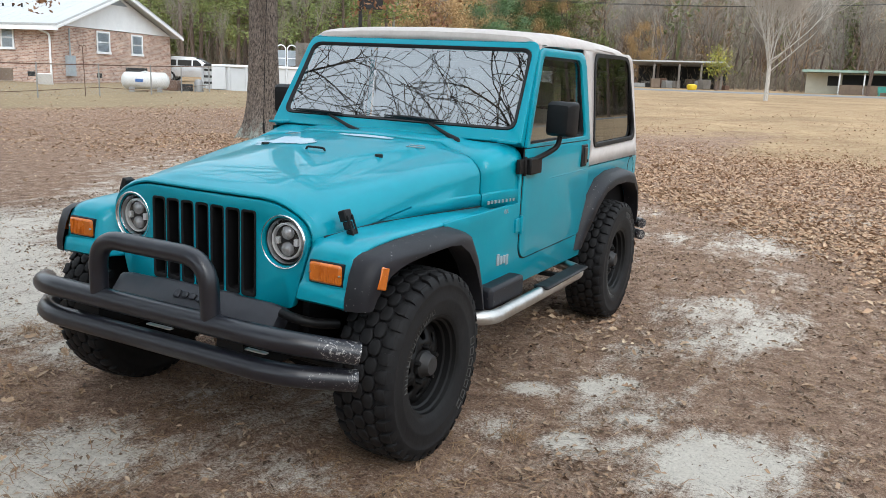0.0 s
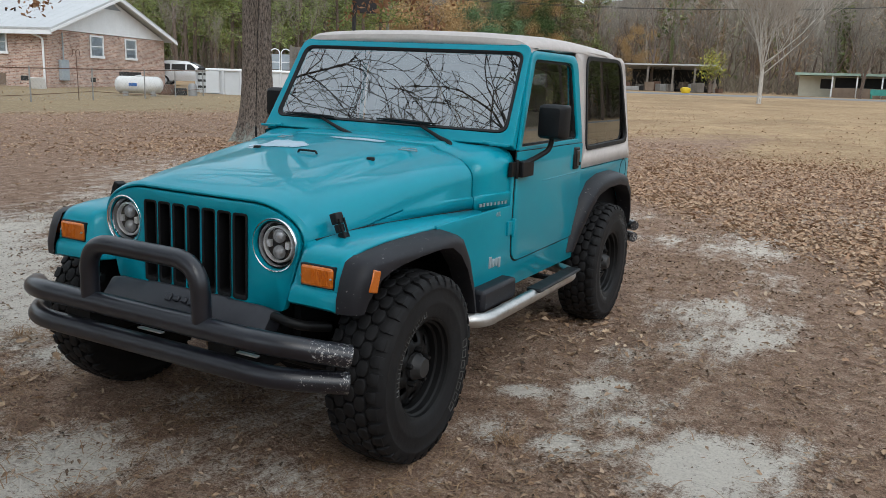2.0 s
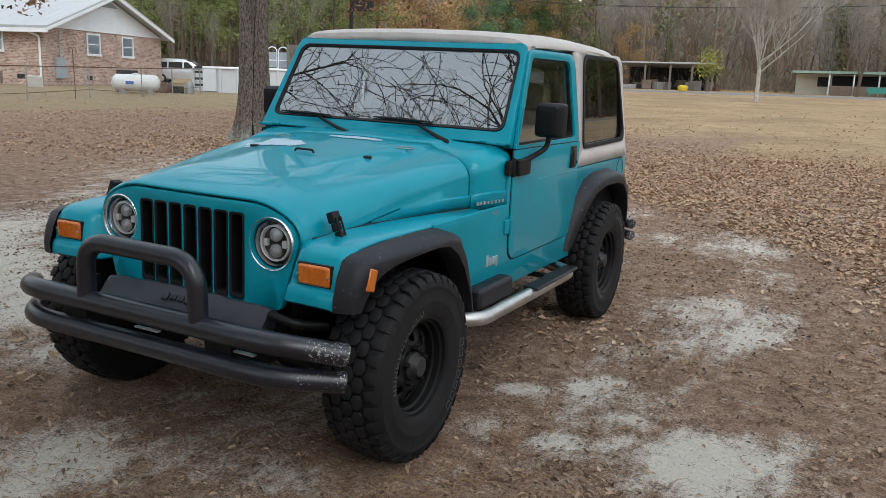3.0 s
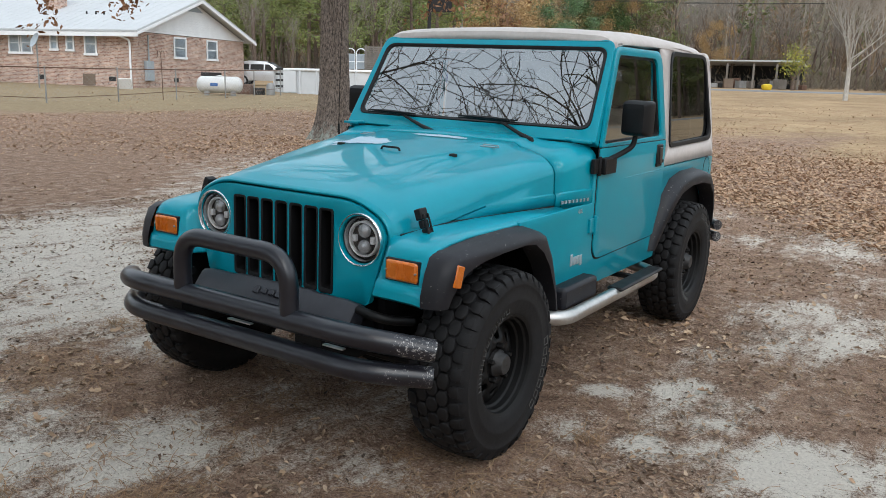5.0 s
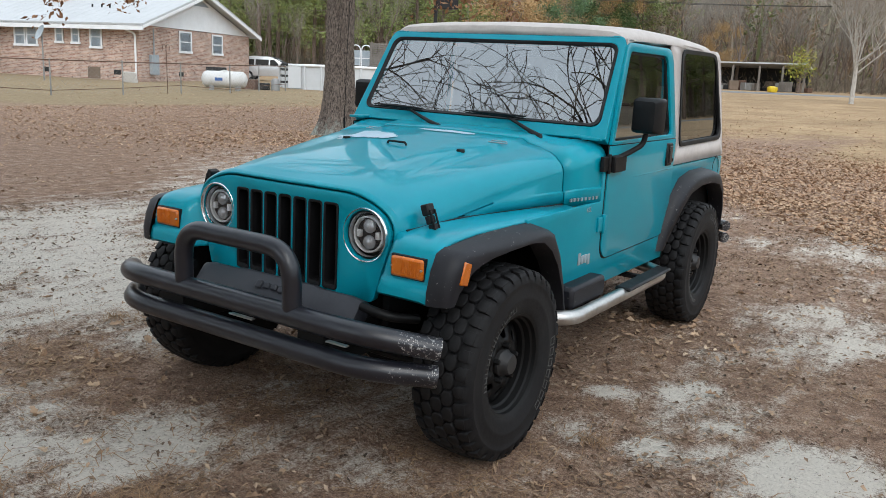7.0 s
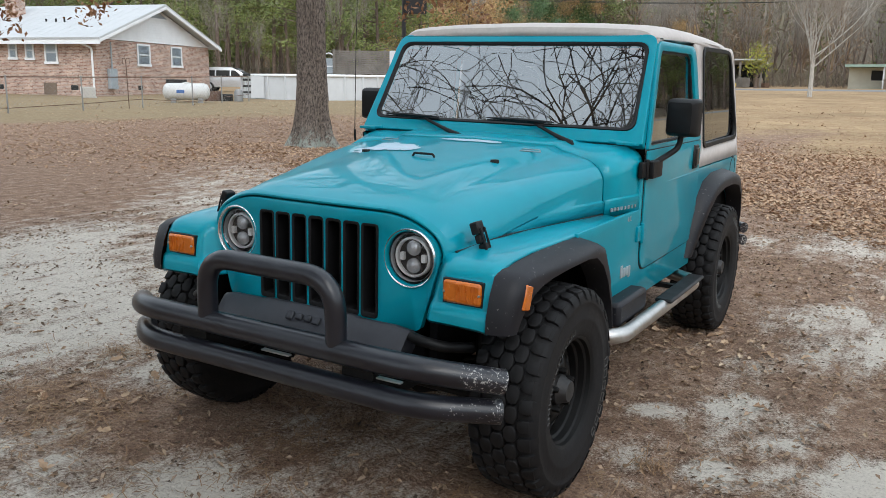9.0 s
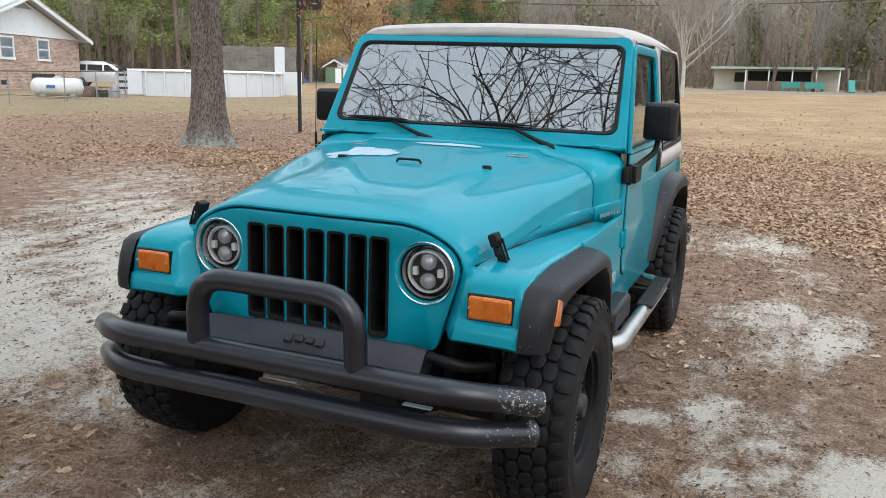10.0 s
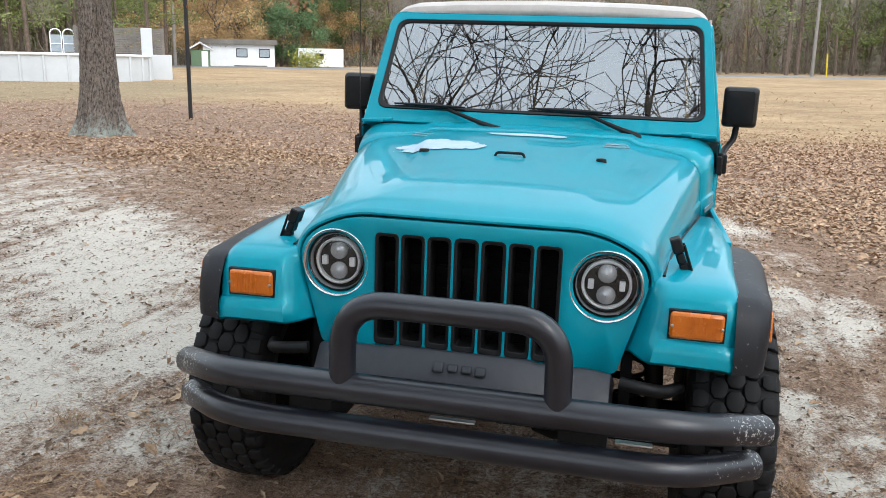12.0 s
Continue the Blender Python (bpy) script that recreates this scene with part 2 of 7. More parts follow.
HALO = plain("white_lamp_ring", (0.80, 0.81, 0.81), (0.90, 0.91, 0.91), 0.3, scale=30, relief=0.0)
PEEL = plain("peeled_pale_primer", (0.36, 0.50, 0.58), (0.48, 0.60, 0.68), 0.75, scale=60, spec=0.15)
DECAL = plain("silver_decal", (0.22, 0.29, 0.32), (0.30, 0.37, 0.40), 0.4, scale=60)
WINDSHIELD = glass_material("windshield_glass", (0.88, 0.93, 0.91), 0.23, 0.42)
TINTED = glass_material("tinted_side_glass", (0.30, 0.31, 0.32), 0.05, 0.40)
DOOR_GLASS = glass_material("door_glass", (0.82, 0.86, 0.85), 0.07, 0.85)
LENS = glass_material("lamp_lens_glass", (0.97, 0.98, 1.0), -0.03, 1.0)
HOUSE_GLASS = glass_material("house_window_glass", (0.95, 0.97, 1.0), 0.02, 1.0)
GROUND = ground_material()
BRICK = brick_material()
WHITE = plain("white_painted_boards", (0.74, 0.75, 0.76), (0.83, 0.84, 0.85), 0.6, scale=12)
ROOF_WHITE = plain("pale_metal_roof", (0.43, 0.442, 0.45), (0.50, 0.51, 0.52), 0.6, 0.0, scale=4, spec=0.25)
OAK_BARK = bark_material("oak_bark", (0.026, 0.021, 0.018), (0.27, 0.222, 0.188), 2.6, (0.32, 0.36, 0.32), 40.0)
PALE_BARK = bark_material("pale_bark", (0.30, 0.275, 0.245), (0.58, 0.545, 0.50), 3.0)
GREY_TWIG = plain("grey_twigs", (0.19, 0.165, 0.135), (0.29, 0.255, 0.22), 0.9, scale=3, relief=0)
PALE_TWIG = plain("pale_twigs", (0.36, 0.32, 0.28), (0.50, 0.455, 0.41), 0.9, scale=3, relief=0)
DARK_TWIG = plain("dark_twigs", (0.040, 0.033, 0.028), (0.085, 0.07, 0.06), 0.9, scale=3, relief=0)
PINE_BARK = bark_material("pine_bark", (0.07, 0.05, 0.04), (0.20, 0.15, 0.12), 5.0)

# ---- mesh helpers ----
def part(name, bm, mat, parent=None, label="", angle=38, bevel=0.0, solid=0.0, offset=-1.0, flip=False):
    bmesh.ops.remove_doubles(bm, verts=bm.verts, dist=1e-5)
    bmesh.ops.recalc_face_normals(bm, faces=bm.faces)
    if flip:
        bmesh.ops.reverse_faces(bm, faces=bm.faces)
    me = bpy.data.meshes.new(name)
    bm.to_mesh(me)
    bm.free()
    me.materials.append(mat)
    for f in me.polygons:
        f.use_smooth = True
    me.set_sharp_from_angle(angle=radians(angle))
    ob = new(name, me)
    if solid:
        s = ob.modifiers.new("thickness", "SOLIDIFY")
        s.thickness, s.offset = solid, offset
    if bevel:
        b = ob.modifiers.new("edges", "BEVEL")
        b.width, b.segments, b.limit_method, b.angle_limit = bevel, 2, "ANGLE", radians(35)
    if parent is not None:
        ob.parent = parent
    if label:
        ob["label"] = label
    return ob


def face_out(ob, way):
    """Turns a flat pane so that its front looks along way."""
    me = ob.data
    if me.polygons[0].normal.dot(Vector(way)) < 0:
        me.flip_normals()
    return ob


def box(bm, x0, x1, y0, y1, z0, z1, m=None):
    vs = [bm.verts.new(Vector(c)) for c in ((x0, y0, z0), (x1, y0, z0), (x1, y1, z0), (x0, y1, z0),
                                            (x0, y0, z1), (x1, y0, z1), (x1, y1, z1), (x0, y1, z1))]
    if m is not None:
        for v in vs:
            v.co = m @ v.co
    for q in ((0, 3, 2, 1), (4, 5, 6, 7), (0, 1, 5, 4), (1, 2, 6, 5), (2, 3, 7, 6), (3, 0, 4, 7)):
        bm.faces.new([vs[i] for i in q])
    return bm


def rings(bm, loops, closed=True, cap=True, turn=False):
    """Bridges loops of equal length; closed: each loop is a ring; turn: the last loop meets the first."""
    vs = [[bm.verts.new(Vector(p)) for p in loop] for loop in loops]
    pairs = list(zip(vs, vs[1:])) + ([(vs[-1], vs[0])] if turn else [])
    n = len(vs[0])
    for a, b in pairs:
        for i in range(n if closed else n - 1):
            j = (i + 1) % n
            bm.faces.new((a[i], a[j], b[j], b[i]))
    if cap and closed and not turn:
        bm.faces.new(list(reversed(vs[0])))
        bm.faces.new(vs[-1])
    return bm


def fillet(path, r, n=6):
    """Rounds the corners of a path of points."""
    pts = [Vector(p) for p in path]
    out = [pts[0]]
    for a, b, c in zip(pts, pts[1:], pts[2:]):
        u, w = (a - b), (c - b)
        d = min(r, u.length * 0.48, w.length * 0.48)
        p, q = b + u.normalized() * d, b + w.normalized() * d
        for i in range(n + 1):
            t = i / n
            out.append(p * (1 - t) ** 2 + b * 2 * t * (1 - t) + q * t * t)
    out.append(pts[-1])
    return out


def tube(bm, path, radius, sides=12, cap=True):
    """A round bar along a path; radius may be a list, one for each point."""
    pts = [Vector(p) for p in path]
    radii = radius if isinstance(radius, (list, tuple)) else [radius] * len(pts)
    loops, side = [], None
    for i, p in enumerate(pts):
        d = (pts[min(i + 1, len(pts) - 1)] - pts[max(i - 1, 0)]).normalized()
        if side is None:
            side = d.cross(Vector((0.31, 0.17, 0.93)))
            side = side.normalized() if side.length > 1e-4 else d.orthogonal().normalized()
        side = (side - d * side.dot(d)).normalized()
        up = d.cross(side)
        loops.append([p + (side * math.cos(2 * math.pi * k / sides) + up * math.sin(2 * math.pi * k / sides)) * radii[i] for k in range(sides)])
    return rings(bm, loops, True, cap)


def lathe(bm, profile, place=None, n=32, a0=0.0, a1=360.0):
    """Turns (radius, along) pairs round the x axis, then places the result."""
    place = place or Matrix()
    full = a1 - a0 >= 359.9
    loops = []
    for k in range(n if full else n + 1):
        a = radians(a0 + (a1 - a0) * k / n)
        loops.append([place @ Vector((h, r * math.cos(a), r * math.sin(a))) for r, h in profile])
    return rings(bm, loops, False, False, full)


def rounded(corners, r, n=5):
    """A rounded polygon in the plane; r may be one radius or one for each corner."""
    rs = r if isinstance(r, (list, tuple)) else [r] * len(corners)
    out, c = [], [Vector((*p, 0)) for p in corners]
    for i, b in enumerate(c):
        u, w = c[i - 1] - b, c[(i + 1) % len(c)] - b
        d = min(rs[i], u.length * 0.49, w.length * 0.49)
        p, q = b + u.normalized() * d, b + w.normalized() * d
        for k in range(n + 1):
            t = k / n
            v = p * (1 - t) ** 2 + b * 2 * t * (1 - t) + q * t * t
            out.append((v.x, v.y))
    return out


def circle(cx, cy, r, n=24):
    return [(cx + r * math.cos(2 * math.pi * k / n), cy + r * math.sin(2 * math.pi * k / n)) for k in range(n)]


def plate(bm, outer, holes=(), to3d=lambda a, b: (a, b, 0)):
    """A sheet with holes, from loops in the plane, carried into space by to3d."""
    edges, flat = [], []
    for loop in (outer, *holes):
        vs = [bm.verts.new((a, b, 0)) for a, b in loop]
        flat += vs
        edges += [bm.edges.new((vs[i], vs[(i + 1) % len(vs)])) for i in range(len(vs))]
    bmesh.ops.triangle_fill(bm, use_beauty=True, use_dissolve=False, edges=edges, normal=(0, 0, 1))
    for v in flat:
        v.co = Vector(to3d(v.co.x, v.co.y))
    return bm


def smooth(t):
    t = max(0.0, min(1.0, t))
    return t * t * (3 - 2 * t)


def lerp(a, b, t):
    return a + (b - a) * t

# ---- the ground's height ----
def rise(x, y):
    """The yard falls with the car's lean close to it and climbs gently away from it."""
    d = math.hypot(x, y - 1.0)
    near = (0.058 - 0.0265 * x) * (1 - smooth((d - 4.0) / 10.0))
    s = d - 7.0
    far = 0.0175 * 0.5 * (s + math.sqrt(s * s + 30.0))
    far -= 0.0175 * 0.5 * (-7.0 + math.sqrt(49.0 + 30.0))
    mound = 0.16 * math.exp(-((x + 8.4) ** 2 + (y - 9.7) ** 2) / 16.0)
    return near + mound + min(far, 1.9)


# ---- the car ----
car = new("off_road_car")
car.matrix_world = SLOPE
tagged(car, "teal two-door off-road car with beige hardtop and black tube bumper", "car")

SIDE = 0.745          # half width of the tub


def side_x(z):
    """Half width of the upper body, leaning in above the belt line."""
    return SIDE if z < 1.16 else SIDE - (z - 1.16) * 0.12


def hood_half(y):
    s = max(0.0, (y + 0.345) / 1.145)
    return lerp(0.512, 0.700, smooth(s) * 0.35 + s * 0.65)


def cowl_half(y):
    return lerp(0.704, 0.752, smooth((y - 0.66) / 0.30))


def hood_section(y, sink=0.0, wider=0.0, low=0.951, crown=0.0):
    s = max(0.0, (y + 0.345) / 1.145)
    w = hood_half(y) + wider
    top = 1.048 + 0.145 * (s ** 0.85) - sink
    top -= 0.028 * (1 - smooth((y + 0.345) / 0.09))
    ridge = lerp(0.20, 0.40, s)
    lift = 0.020 * smooth(s / 0.25)
    pts = [(w, low - sink), (w, 0.999 - sink), (w - 0.008, 1.005 - sink)]
    r = 0.115
    for k in range(8):
        a = radians(90 * k / 7)
        pts.append((w - 0.010 - r + r * math.cos(a), top - 0.012 + crown - r * 0.75 + r * 0.75 * math.sin(a)))
    pts += [(lerp(w - 0.125, ridge + 0.035, 0.5), top - 0.008 + crown * 0.7), (ridge + 0.035, top - 0.004 + crown * 0.6), (ridge, top - 0.004 + lift * 0.9),
            (ridge * 0.5, top - 0.003 + lift), (0.0, top + lift)]
    return [(x, y, z) for x, z in pts] + [(-x, y, z) for x, z in reversed(pts[:-1])]


def hood_lip(gap, y):
    """The hood's front edge: it follows the grille's arched outline at a small gap."""
    n = 6
    half = rounded([(0.470, 0.80), (0.510, 0.955), (0.36, 1.040), (-0.36, 1.040)], [0, 0.09, 0.12, 0.0], n)[n + 1:3 * (n + 1)]
    half = [(0.4995, 0.926), *half]
    out = []
    for i, (x, z) in enumerate(half):
        a, b = half[max(i - 1, 0)], half[min(i + 1, len(half) - 1)]
        d = math.hypot(b[0] - a[0], b[1] - a[1])
        nx, nz = (b[1] - a[1]) / d, -(b[0] - a[0]) / d
        out.append((x + nx * gap, y, z + nz * gap))
    out.append((0.0, y, 1.040 + gap))
    out = [(x, y_ + 0.02 * (x / 0.5) ** 2, z) for x, y_, z in out]
    return out + [(-x, y_, z) for x, y_, z in reversed(out[:-1])]


def bow(x):
    """How far the hood's rear edge reaches back at x: all of it in the middle, a little at the sides."""
    return 0.06 + 0.94 * (1 - smooth((abs(x) - 0.40) / 0.27))


def build_hood():
    bm = bmesh.new()
    ys = [-0.30, -0.25, -0.20, -0.14, -0.06, 0.05, 0.2, 0.4, 0.55, 0.655]
    loops = [hood_lip(0.005, -0.325), hood_lip(0.005, -0.345), hood_lip(0.008, -0.352), hood_lip(0.014, -0.353), hood_lip(0.021, -0.346), hood_lip(0.026, -0.332)]
    for y in ys:
        k = smooth((y + 0.40) / 0.75)
        full = hood_section(y)
        up, wide = full[len(full) // 2][2] - 1.067, hood_half(y) / 0.512
        nose = [(x * wide, y, z + (z - 0.926) / 0.141 * up) for x, _, z in hood_lip(0.027, y)]
        loops.append([tuple(lerp(p[i], q[i], k) for i in range(3)) for p, q in zip(nose, full)])
    # the rear edge bows back towards the cowl at the middle
    flat = hood_section(0.655)
    for back in (0.5, 1.0):
        base = hood_section(0.655 + 0.125 * back)
        loops.append([tuple(lerp(f[i], b[i], bow(f[0])) for i in range(3)) for f, b in zip(flat, base)])
    rings(bm, loops, False, False)
    hood = part("hood", bm, TEAL, car, "teal hood with worn clear coat", 30, solid=0.012)
    # a black tube draws the shade in the shut line between hood and fender
    for side in (1, -1):
        b = bmesh.new()
        line = []
        for k in range(25):
            y = lerp(-0.30, 0.655, k / 24)
            x = hood_half(y) * lerp(1.03, 1.0, smooth((y + 0.40) / 0.75)) + 0.001
            line.append((side * x, y, lerp(0.931, 0.9475, smooth((y + 0.33) / 0.35))))
        tube(b, line, 0.0045, 6)
        part("shut_line", b, TRIM, hood, "black strip standing in for the shaded gap under the hood edge")
    for sx, yy in ((0.317, 0.375), (-0.317, 0.375)):
        b = bmesh.new()
        lathe(b, [(0.001, 0.022), (0.017, 0.020), (0.021, 0.0), (0.023, -0.03)], Matrix.Translation((sx, yy, 1.148)) @ pose(0, 0, 0, 0, -90, 0), 14)
        part("rubber_stop", b, TRIM, hood, "black rubber windshield rest")
    b = bmesh.new()
    z = hood_top(0, 0.34)
    tube(b, fillet([(-0.052, 0.34, z - 0.01), (-0.046, 0.34, z + 0.012), (0.050, 0.34, z + 0.012), (0.056, 0.34, z - 0.01)], 0.016), 0.0050, 8)
    part("grab_handle", b, TRIM, hood, "black hood prop loop")
    # peeled clear coat and a bleached strip along the rear edge
    for cx, cy, rx, ry in ((-0.29, 0.485, 0.185, 0.095), (0.0, 0.735, 0.17, 0.030)):
        b = bmesh.new()
        step = 0.005
        for i in range(-50, 51):
            for j in range(-32, 33):
                x, y = cx + i * step, cy + j * step
                edge = ((x - cx) / rx) ** 2 + ((y - cy) / ry) ** 2
                if edge + 0.45 * noise.noise((x * 18, y * 30, 1.0)) + 0.2 * noise.noise((x * 70, y * 90, 2.0)) < 0.85:
                    b.faces.new([b.verts.new((p, q, hood_top(p, q) + 0.003)) for p, q in ((x, y), (x + step, y), (x + step, y + step), (x, y + step))])
        part("peeled_patch", b, PEEL, hood, "pale patch of peeled clear coat")
    for x0, y0 in ((0.36, 0.63), (-0.40, 0.70)):
        b = bmesh.new()
        z0 = hood_top(x0, y0)
        tube(b, fillet([(x0 - 0.042, y0, z0 - 0.004), (x0 - 0.040, y0, z0 + 0.008), (x0 + 0.040, y0, z0 + 0.008), (x0 + 0.042, y0, z0 - 0.004)], 0.006), 0.0028, 6)
        tube(b, [(x0 - 0.048, y0 - 0.016, z0 + 0.001), (x0 + 0.048, y0 - 0.016, z0 + 0.001)], 0.0035, 6)
        part("washer_jet", b, DECAL, hood, "small worn metal hood bracket", bevel=0.002)
    return hood


def hood_top(x, y):
    pts = hood_section(min(y, 0.78))
    best = None
    for (x0, _, z0), (x1, _, z1) in zip(pts, pts[1:]):
        if min(x0, x1) <= x <= max(x0, x1) and z0 > 1.05:
            best = lerp(z0, z1, (x - x0) / (x1 - x0 + 1e-9))
    return best if best is not None else pts[len(pts) // 2][2]


def build_tub():
    arch = [(2.372 + (0.495 if a > 90 else 0.535) * math.cos(radians(a)), 0.43 + 0.545 * math.sin(radians(a))) for a in range(178, 0, -12)]
    outline = ([(0.53, 0.54), (0.475, 0.66), (0.40, 0.79), (0.31, 0.885), (0.20, 0.925), (0.20, 0.942), (0.925, 0.942), (0.930, 1.10), (0.955, 1.10), (0.960, 1.035),
                (2.925, 1.045), (2.925, 0.60)] + [(y, max(z, 0.60)) for y, z in reversed(arch)] + [(1.88, 0.53)])
    for s in (1, -1):
        bm = bmesh.new()
        plate(bm, outline, (), lambda y, z, s=s: (s * SIDE, y, z))
        part("body_side", bm, TEAL, car, solid=0.02, angle=5, offset=0.0, bevel=0.003)
    # floor, firewall, rear panel
    b = bmesh.new()
    box(b, -SIDE + 0.02, SIDE - 0.02, 0.68, 2.91, 0.52, 0.56)
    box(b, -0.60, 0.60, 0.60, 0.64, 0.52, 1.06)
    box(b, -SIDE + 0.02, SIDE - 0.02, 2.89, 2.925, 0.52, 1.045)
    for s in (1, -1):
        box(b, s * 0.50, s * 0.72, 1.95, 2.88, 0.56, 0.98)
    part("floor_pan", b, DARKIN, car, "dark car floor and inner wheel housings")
    # cowl between hood and windshield
    bm = bmesh.new()
    loops = []
    flat, mid = hood_section(0.661, 0, 0.004, 0.93), hood_section(0.786, 0, 0.0, 0.93)
    loops.append([tuple(lerp(f[i], m[i], bow(f[0])) for i in range(3)) for f, m in zip(flat, mid)])
    for y in (0.80, 0.84, 0.88, 0.92, 0.968):
        loops.append(hood_section(y, -0.006, cowl_half(y) - hood_half(y), 0.93, 0.014 * smooth((y - 0.78) / 0.18)))
    rings(bm, loops, False, False)
    cw = part("cowl", bm, TEAL, car, angle=50, solid=0.012)
    for s in (1, -1):
        b = bmesh.new()
        tube(b, [(s * 0.60, 0.905, 1.232), (s * 0.715, 0.905, 1.224)], 0.009, 8)
        box(b, min(s * 0.64, s * 0.735), max(s * 0.64, s * 0.735), 0.893, 0.918, 1.219, 1.231)
        part("windshield_hinge", b, TEAL, cw, bevel=0.002)
    b = bmesh.new()
    box(b, -0.66, 0.66, 0.934, 0.946, 1.212, 1.2165)
    part("windshield_seal", b, TRIM, cw, "black rubber seal under the windshield")


def ws(x, s):
    """A point of the raked windshield: x across, s up the slope from its foot."""
    return (x, 0.962 + s * 0.510, 1.232 + s * 0.860)


def ws_out(d):
    return lambda x, s: tuple(Vector(ws(x, s)) + Vector((0, -0.860, 0.510)) * d)


def build_windshield():
    n = 6
    outer = rounded([(-0.742, -0.022), (0.742, -0.022), (0.690, 0.535), (-0.690, 0.535)], [0.01, 0.01, 0.05, 0.05], n)
    inner = rounded([(-0.694, 0.040), (0.694, 0.040), (0.664, 0.492), (-0.664, 0.492)], 0.055, n)
    bm = bmesh.new()
    a, b_, c, d = ws_out(0.02), ws_out(0.02), ws_out(-0.03), ws_out(-0.03)
    rings(bm, [[a(*p) for p in outer], [b_(*p) for p in inner], [c(*p) for p in inner], [d(*p) for p in outer]], True, False, True)
    fr = part("windshield_frame", bm, TEAL, car, angle=35, bevel=0.004)
    glass = rounded([(-0.675, 0.058), (0.675, 0.058), (0.648, 0.478), (-0.648, 0.478)], 0.05, n)
    bm = bmesh.new()
    rings(bm, [[ws_out(0.024)(*p) for p in inner], [ws_out(0.018)(*p) for p in glass], [ws_out(0.006)(*p) for p in glass], [ws_out(0.006)(*p) for p in inner]], True, False, True)
    part("rubber_gasket", bm, TRIM, fr, "black rubber windshield gasket", bevel=0.003)
    bm = bmesh.new()
    wide = rounded([(-0.685, 0.050), (0.685, 0.050), (0.656, 0.485), (-0.656, 0.485)], 0.05, n)
    plate(bm, wide, (), ws_out(0.012))
    g = face_out(part("windshield", bm, WINDSHIELD, fr, "clear windshield glass mirroring bare branches"), (0, -1, 0))
    g.visible_shadow = False
    for base, tip, rest in (((-0.132, 0.875, 1.212), (-0.40, 0.955, 1.292), (-0.60, 0.945, 1.296)),
                            ((0.432, 0.885, 1.212), (0.20, 0.955, 1.296), (-0.02, 0.948, 1.300))):
        w = new("wiper")
        w.parent = car
        b = bmesh.new()
        p0, p1 = Vector(base), Vector(tip)
        tube(b, [p0 + Vector((0.01, -0.005, -0.02)), p0, p0 + (p1 - p0) * 0.3, p1], [0.016, 0.017, 0.010, 0.006], 8)
        part("wiper_arm", b, TRIM, w, "black wiper arm")
        b = bmesh.new()
        p2 = Vector(rest)
        ends = p1 + (p1 - p2) * 0.55
        pts = [p2.lerp(ends, k / 6) + Vector((0, -0.012 - 0.006 * math.sin(math.pi * k / 6), 0.004)) for k in range(7)]
        tube(b, pts, [0.003, 0.006, 0.008, 0.010, 0.008, 0.006, 0.003], 6)
        tube(b, [p + Vector((0, 0.006, -0.010)) for p in pts], 0.004, 5)
        part("wiper_blade", b, TRIM, w, "black wiper blade")


def build_grille():
    top = [(-0.425, 0.655), (0.425, 0.655), (0.510, 0.955), (0.36, 1.040), (-0.36, 1.040), (-0.510, 0.955)]
    outer = rounded(top, [0.02, 0.02, 0.09, 0.12, 0.12, 0.09], 6)
    slots, pitch = [], 0.0762
    for k in range(7):
        x = (k - 3) * pitch
        slots.append(rounded([(x - 0.0345, 0.672), (x + 0.0345, 0.672), (x + 0.0345, 1.000), (x - 0.0345, 1.000)], 0.014, 3))
    lamps = [circle(s * 0.384, 0.900, 0.090, 28) for s in (1, -1)]

    def face(x, z):
        return (x, -0.345 + 0.02 * (abs(x) / 0.5) ** 2 + (0.02 if z < 0.70 else 0.0) * 0, z)
    bm = bmesh.new()
    plate(bm, outer, slots + lamps, face)
    gr = part("grille", bm, TEAL, car, "teal seven-slot grille", solid=0.03, offset=0.0, bevel=0.004)
    for k in range(7):
        x = (k - 3) * pitch
        big = rounded([(x - 0.0345, 0.672), (x + 0.0345, 0.672), (x + 0.0345, 1.000), (x - 0.0345, 1.000)], 0.014, 3)
        small = rounded([(x - 0.025, 0.690), (x + 0.025, 0.690), (x + 0.025, 0.990), (x - 0.025, 0.990)], 0.010, 3)
        b = bmesh.new()
        rings(b, [[(p, -0.357, q) for p, q in big], [(p, -0.360, q) for p, q in big], [(p, -0.357, q) for p, q in small], [(p, -0.29, q) for p, q in small],
                  [(p, -0.29, q) for p, q in big]], True, False, True)
        part("slot_bezel", b, TRIM, gr, "black plastic slot insert", bevel=0.002)
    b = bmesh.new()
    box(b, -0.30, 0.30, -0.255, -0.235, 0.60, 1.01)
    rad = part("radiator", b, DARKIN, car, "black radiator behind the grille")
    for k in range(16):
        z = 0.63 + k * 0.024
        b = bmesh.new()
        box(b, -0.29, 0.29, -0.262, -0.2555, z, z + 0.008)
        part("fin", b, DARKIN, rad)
    b = bmesh.new()
    for z in (0.78, 0.88):
        box(b, -0.28, 0.28, -0.285, -0.275, z, z + 0.02)
    part("grille_support", b, DARKIN, gr)
    for s in (1, -1):
        build_headlight(s, gr)


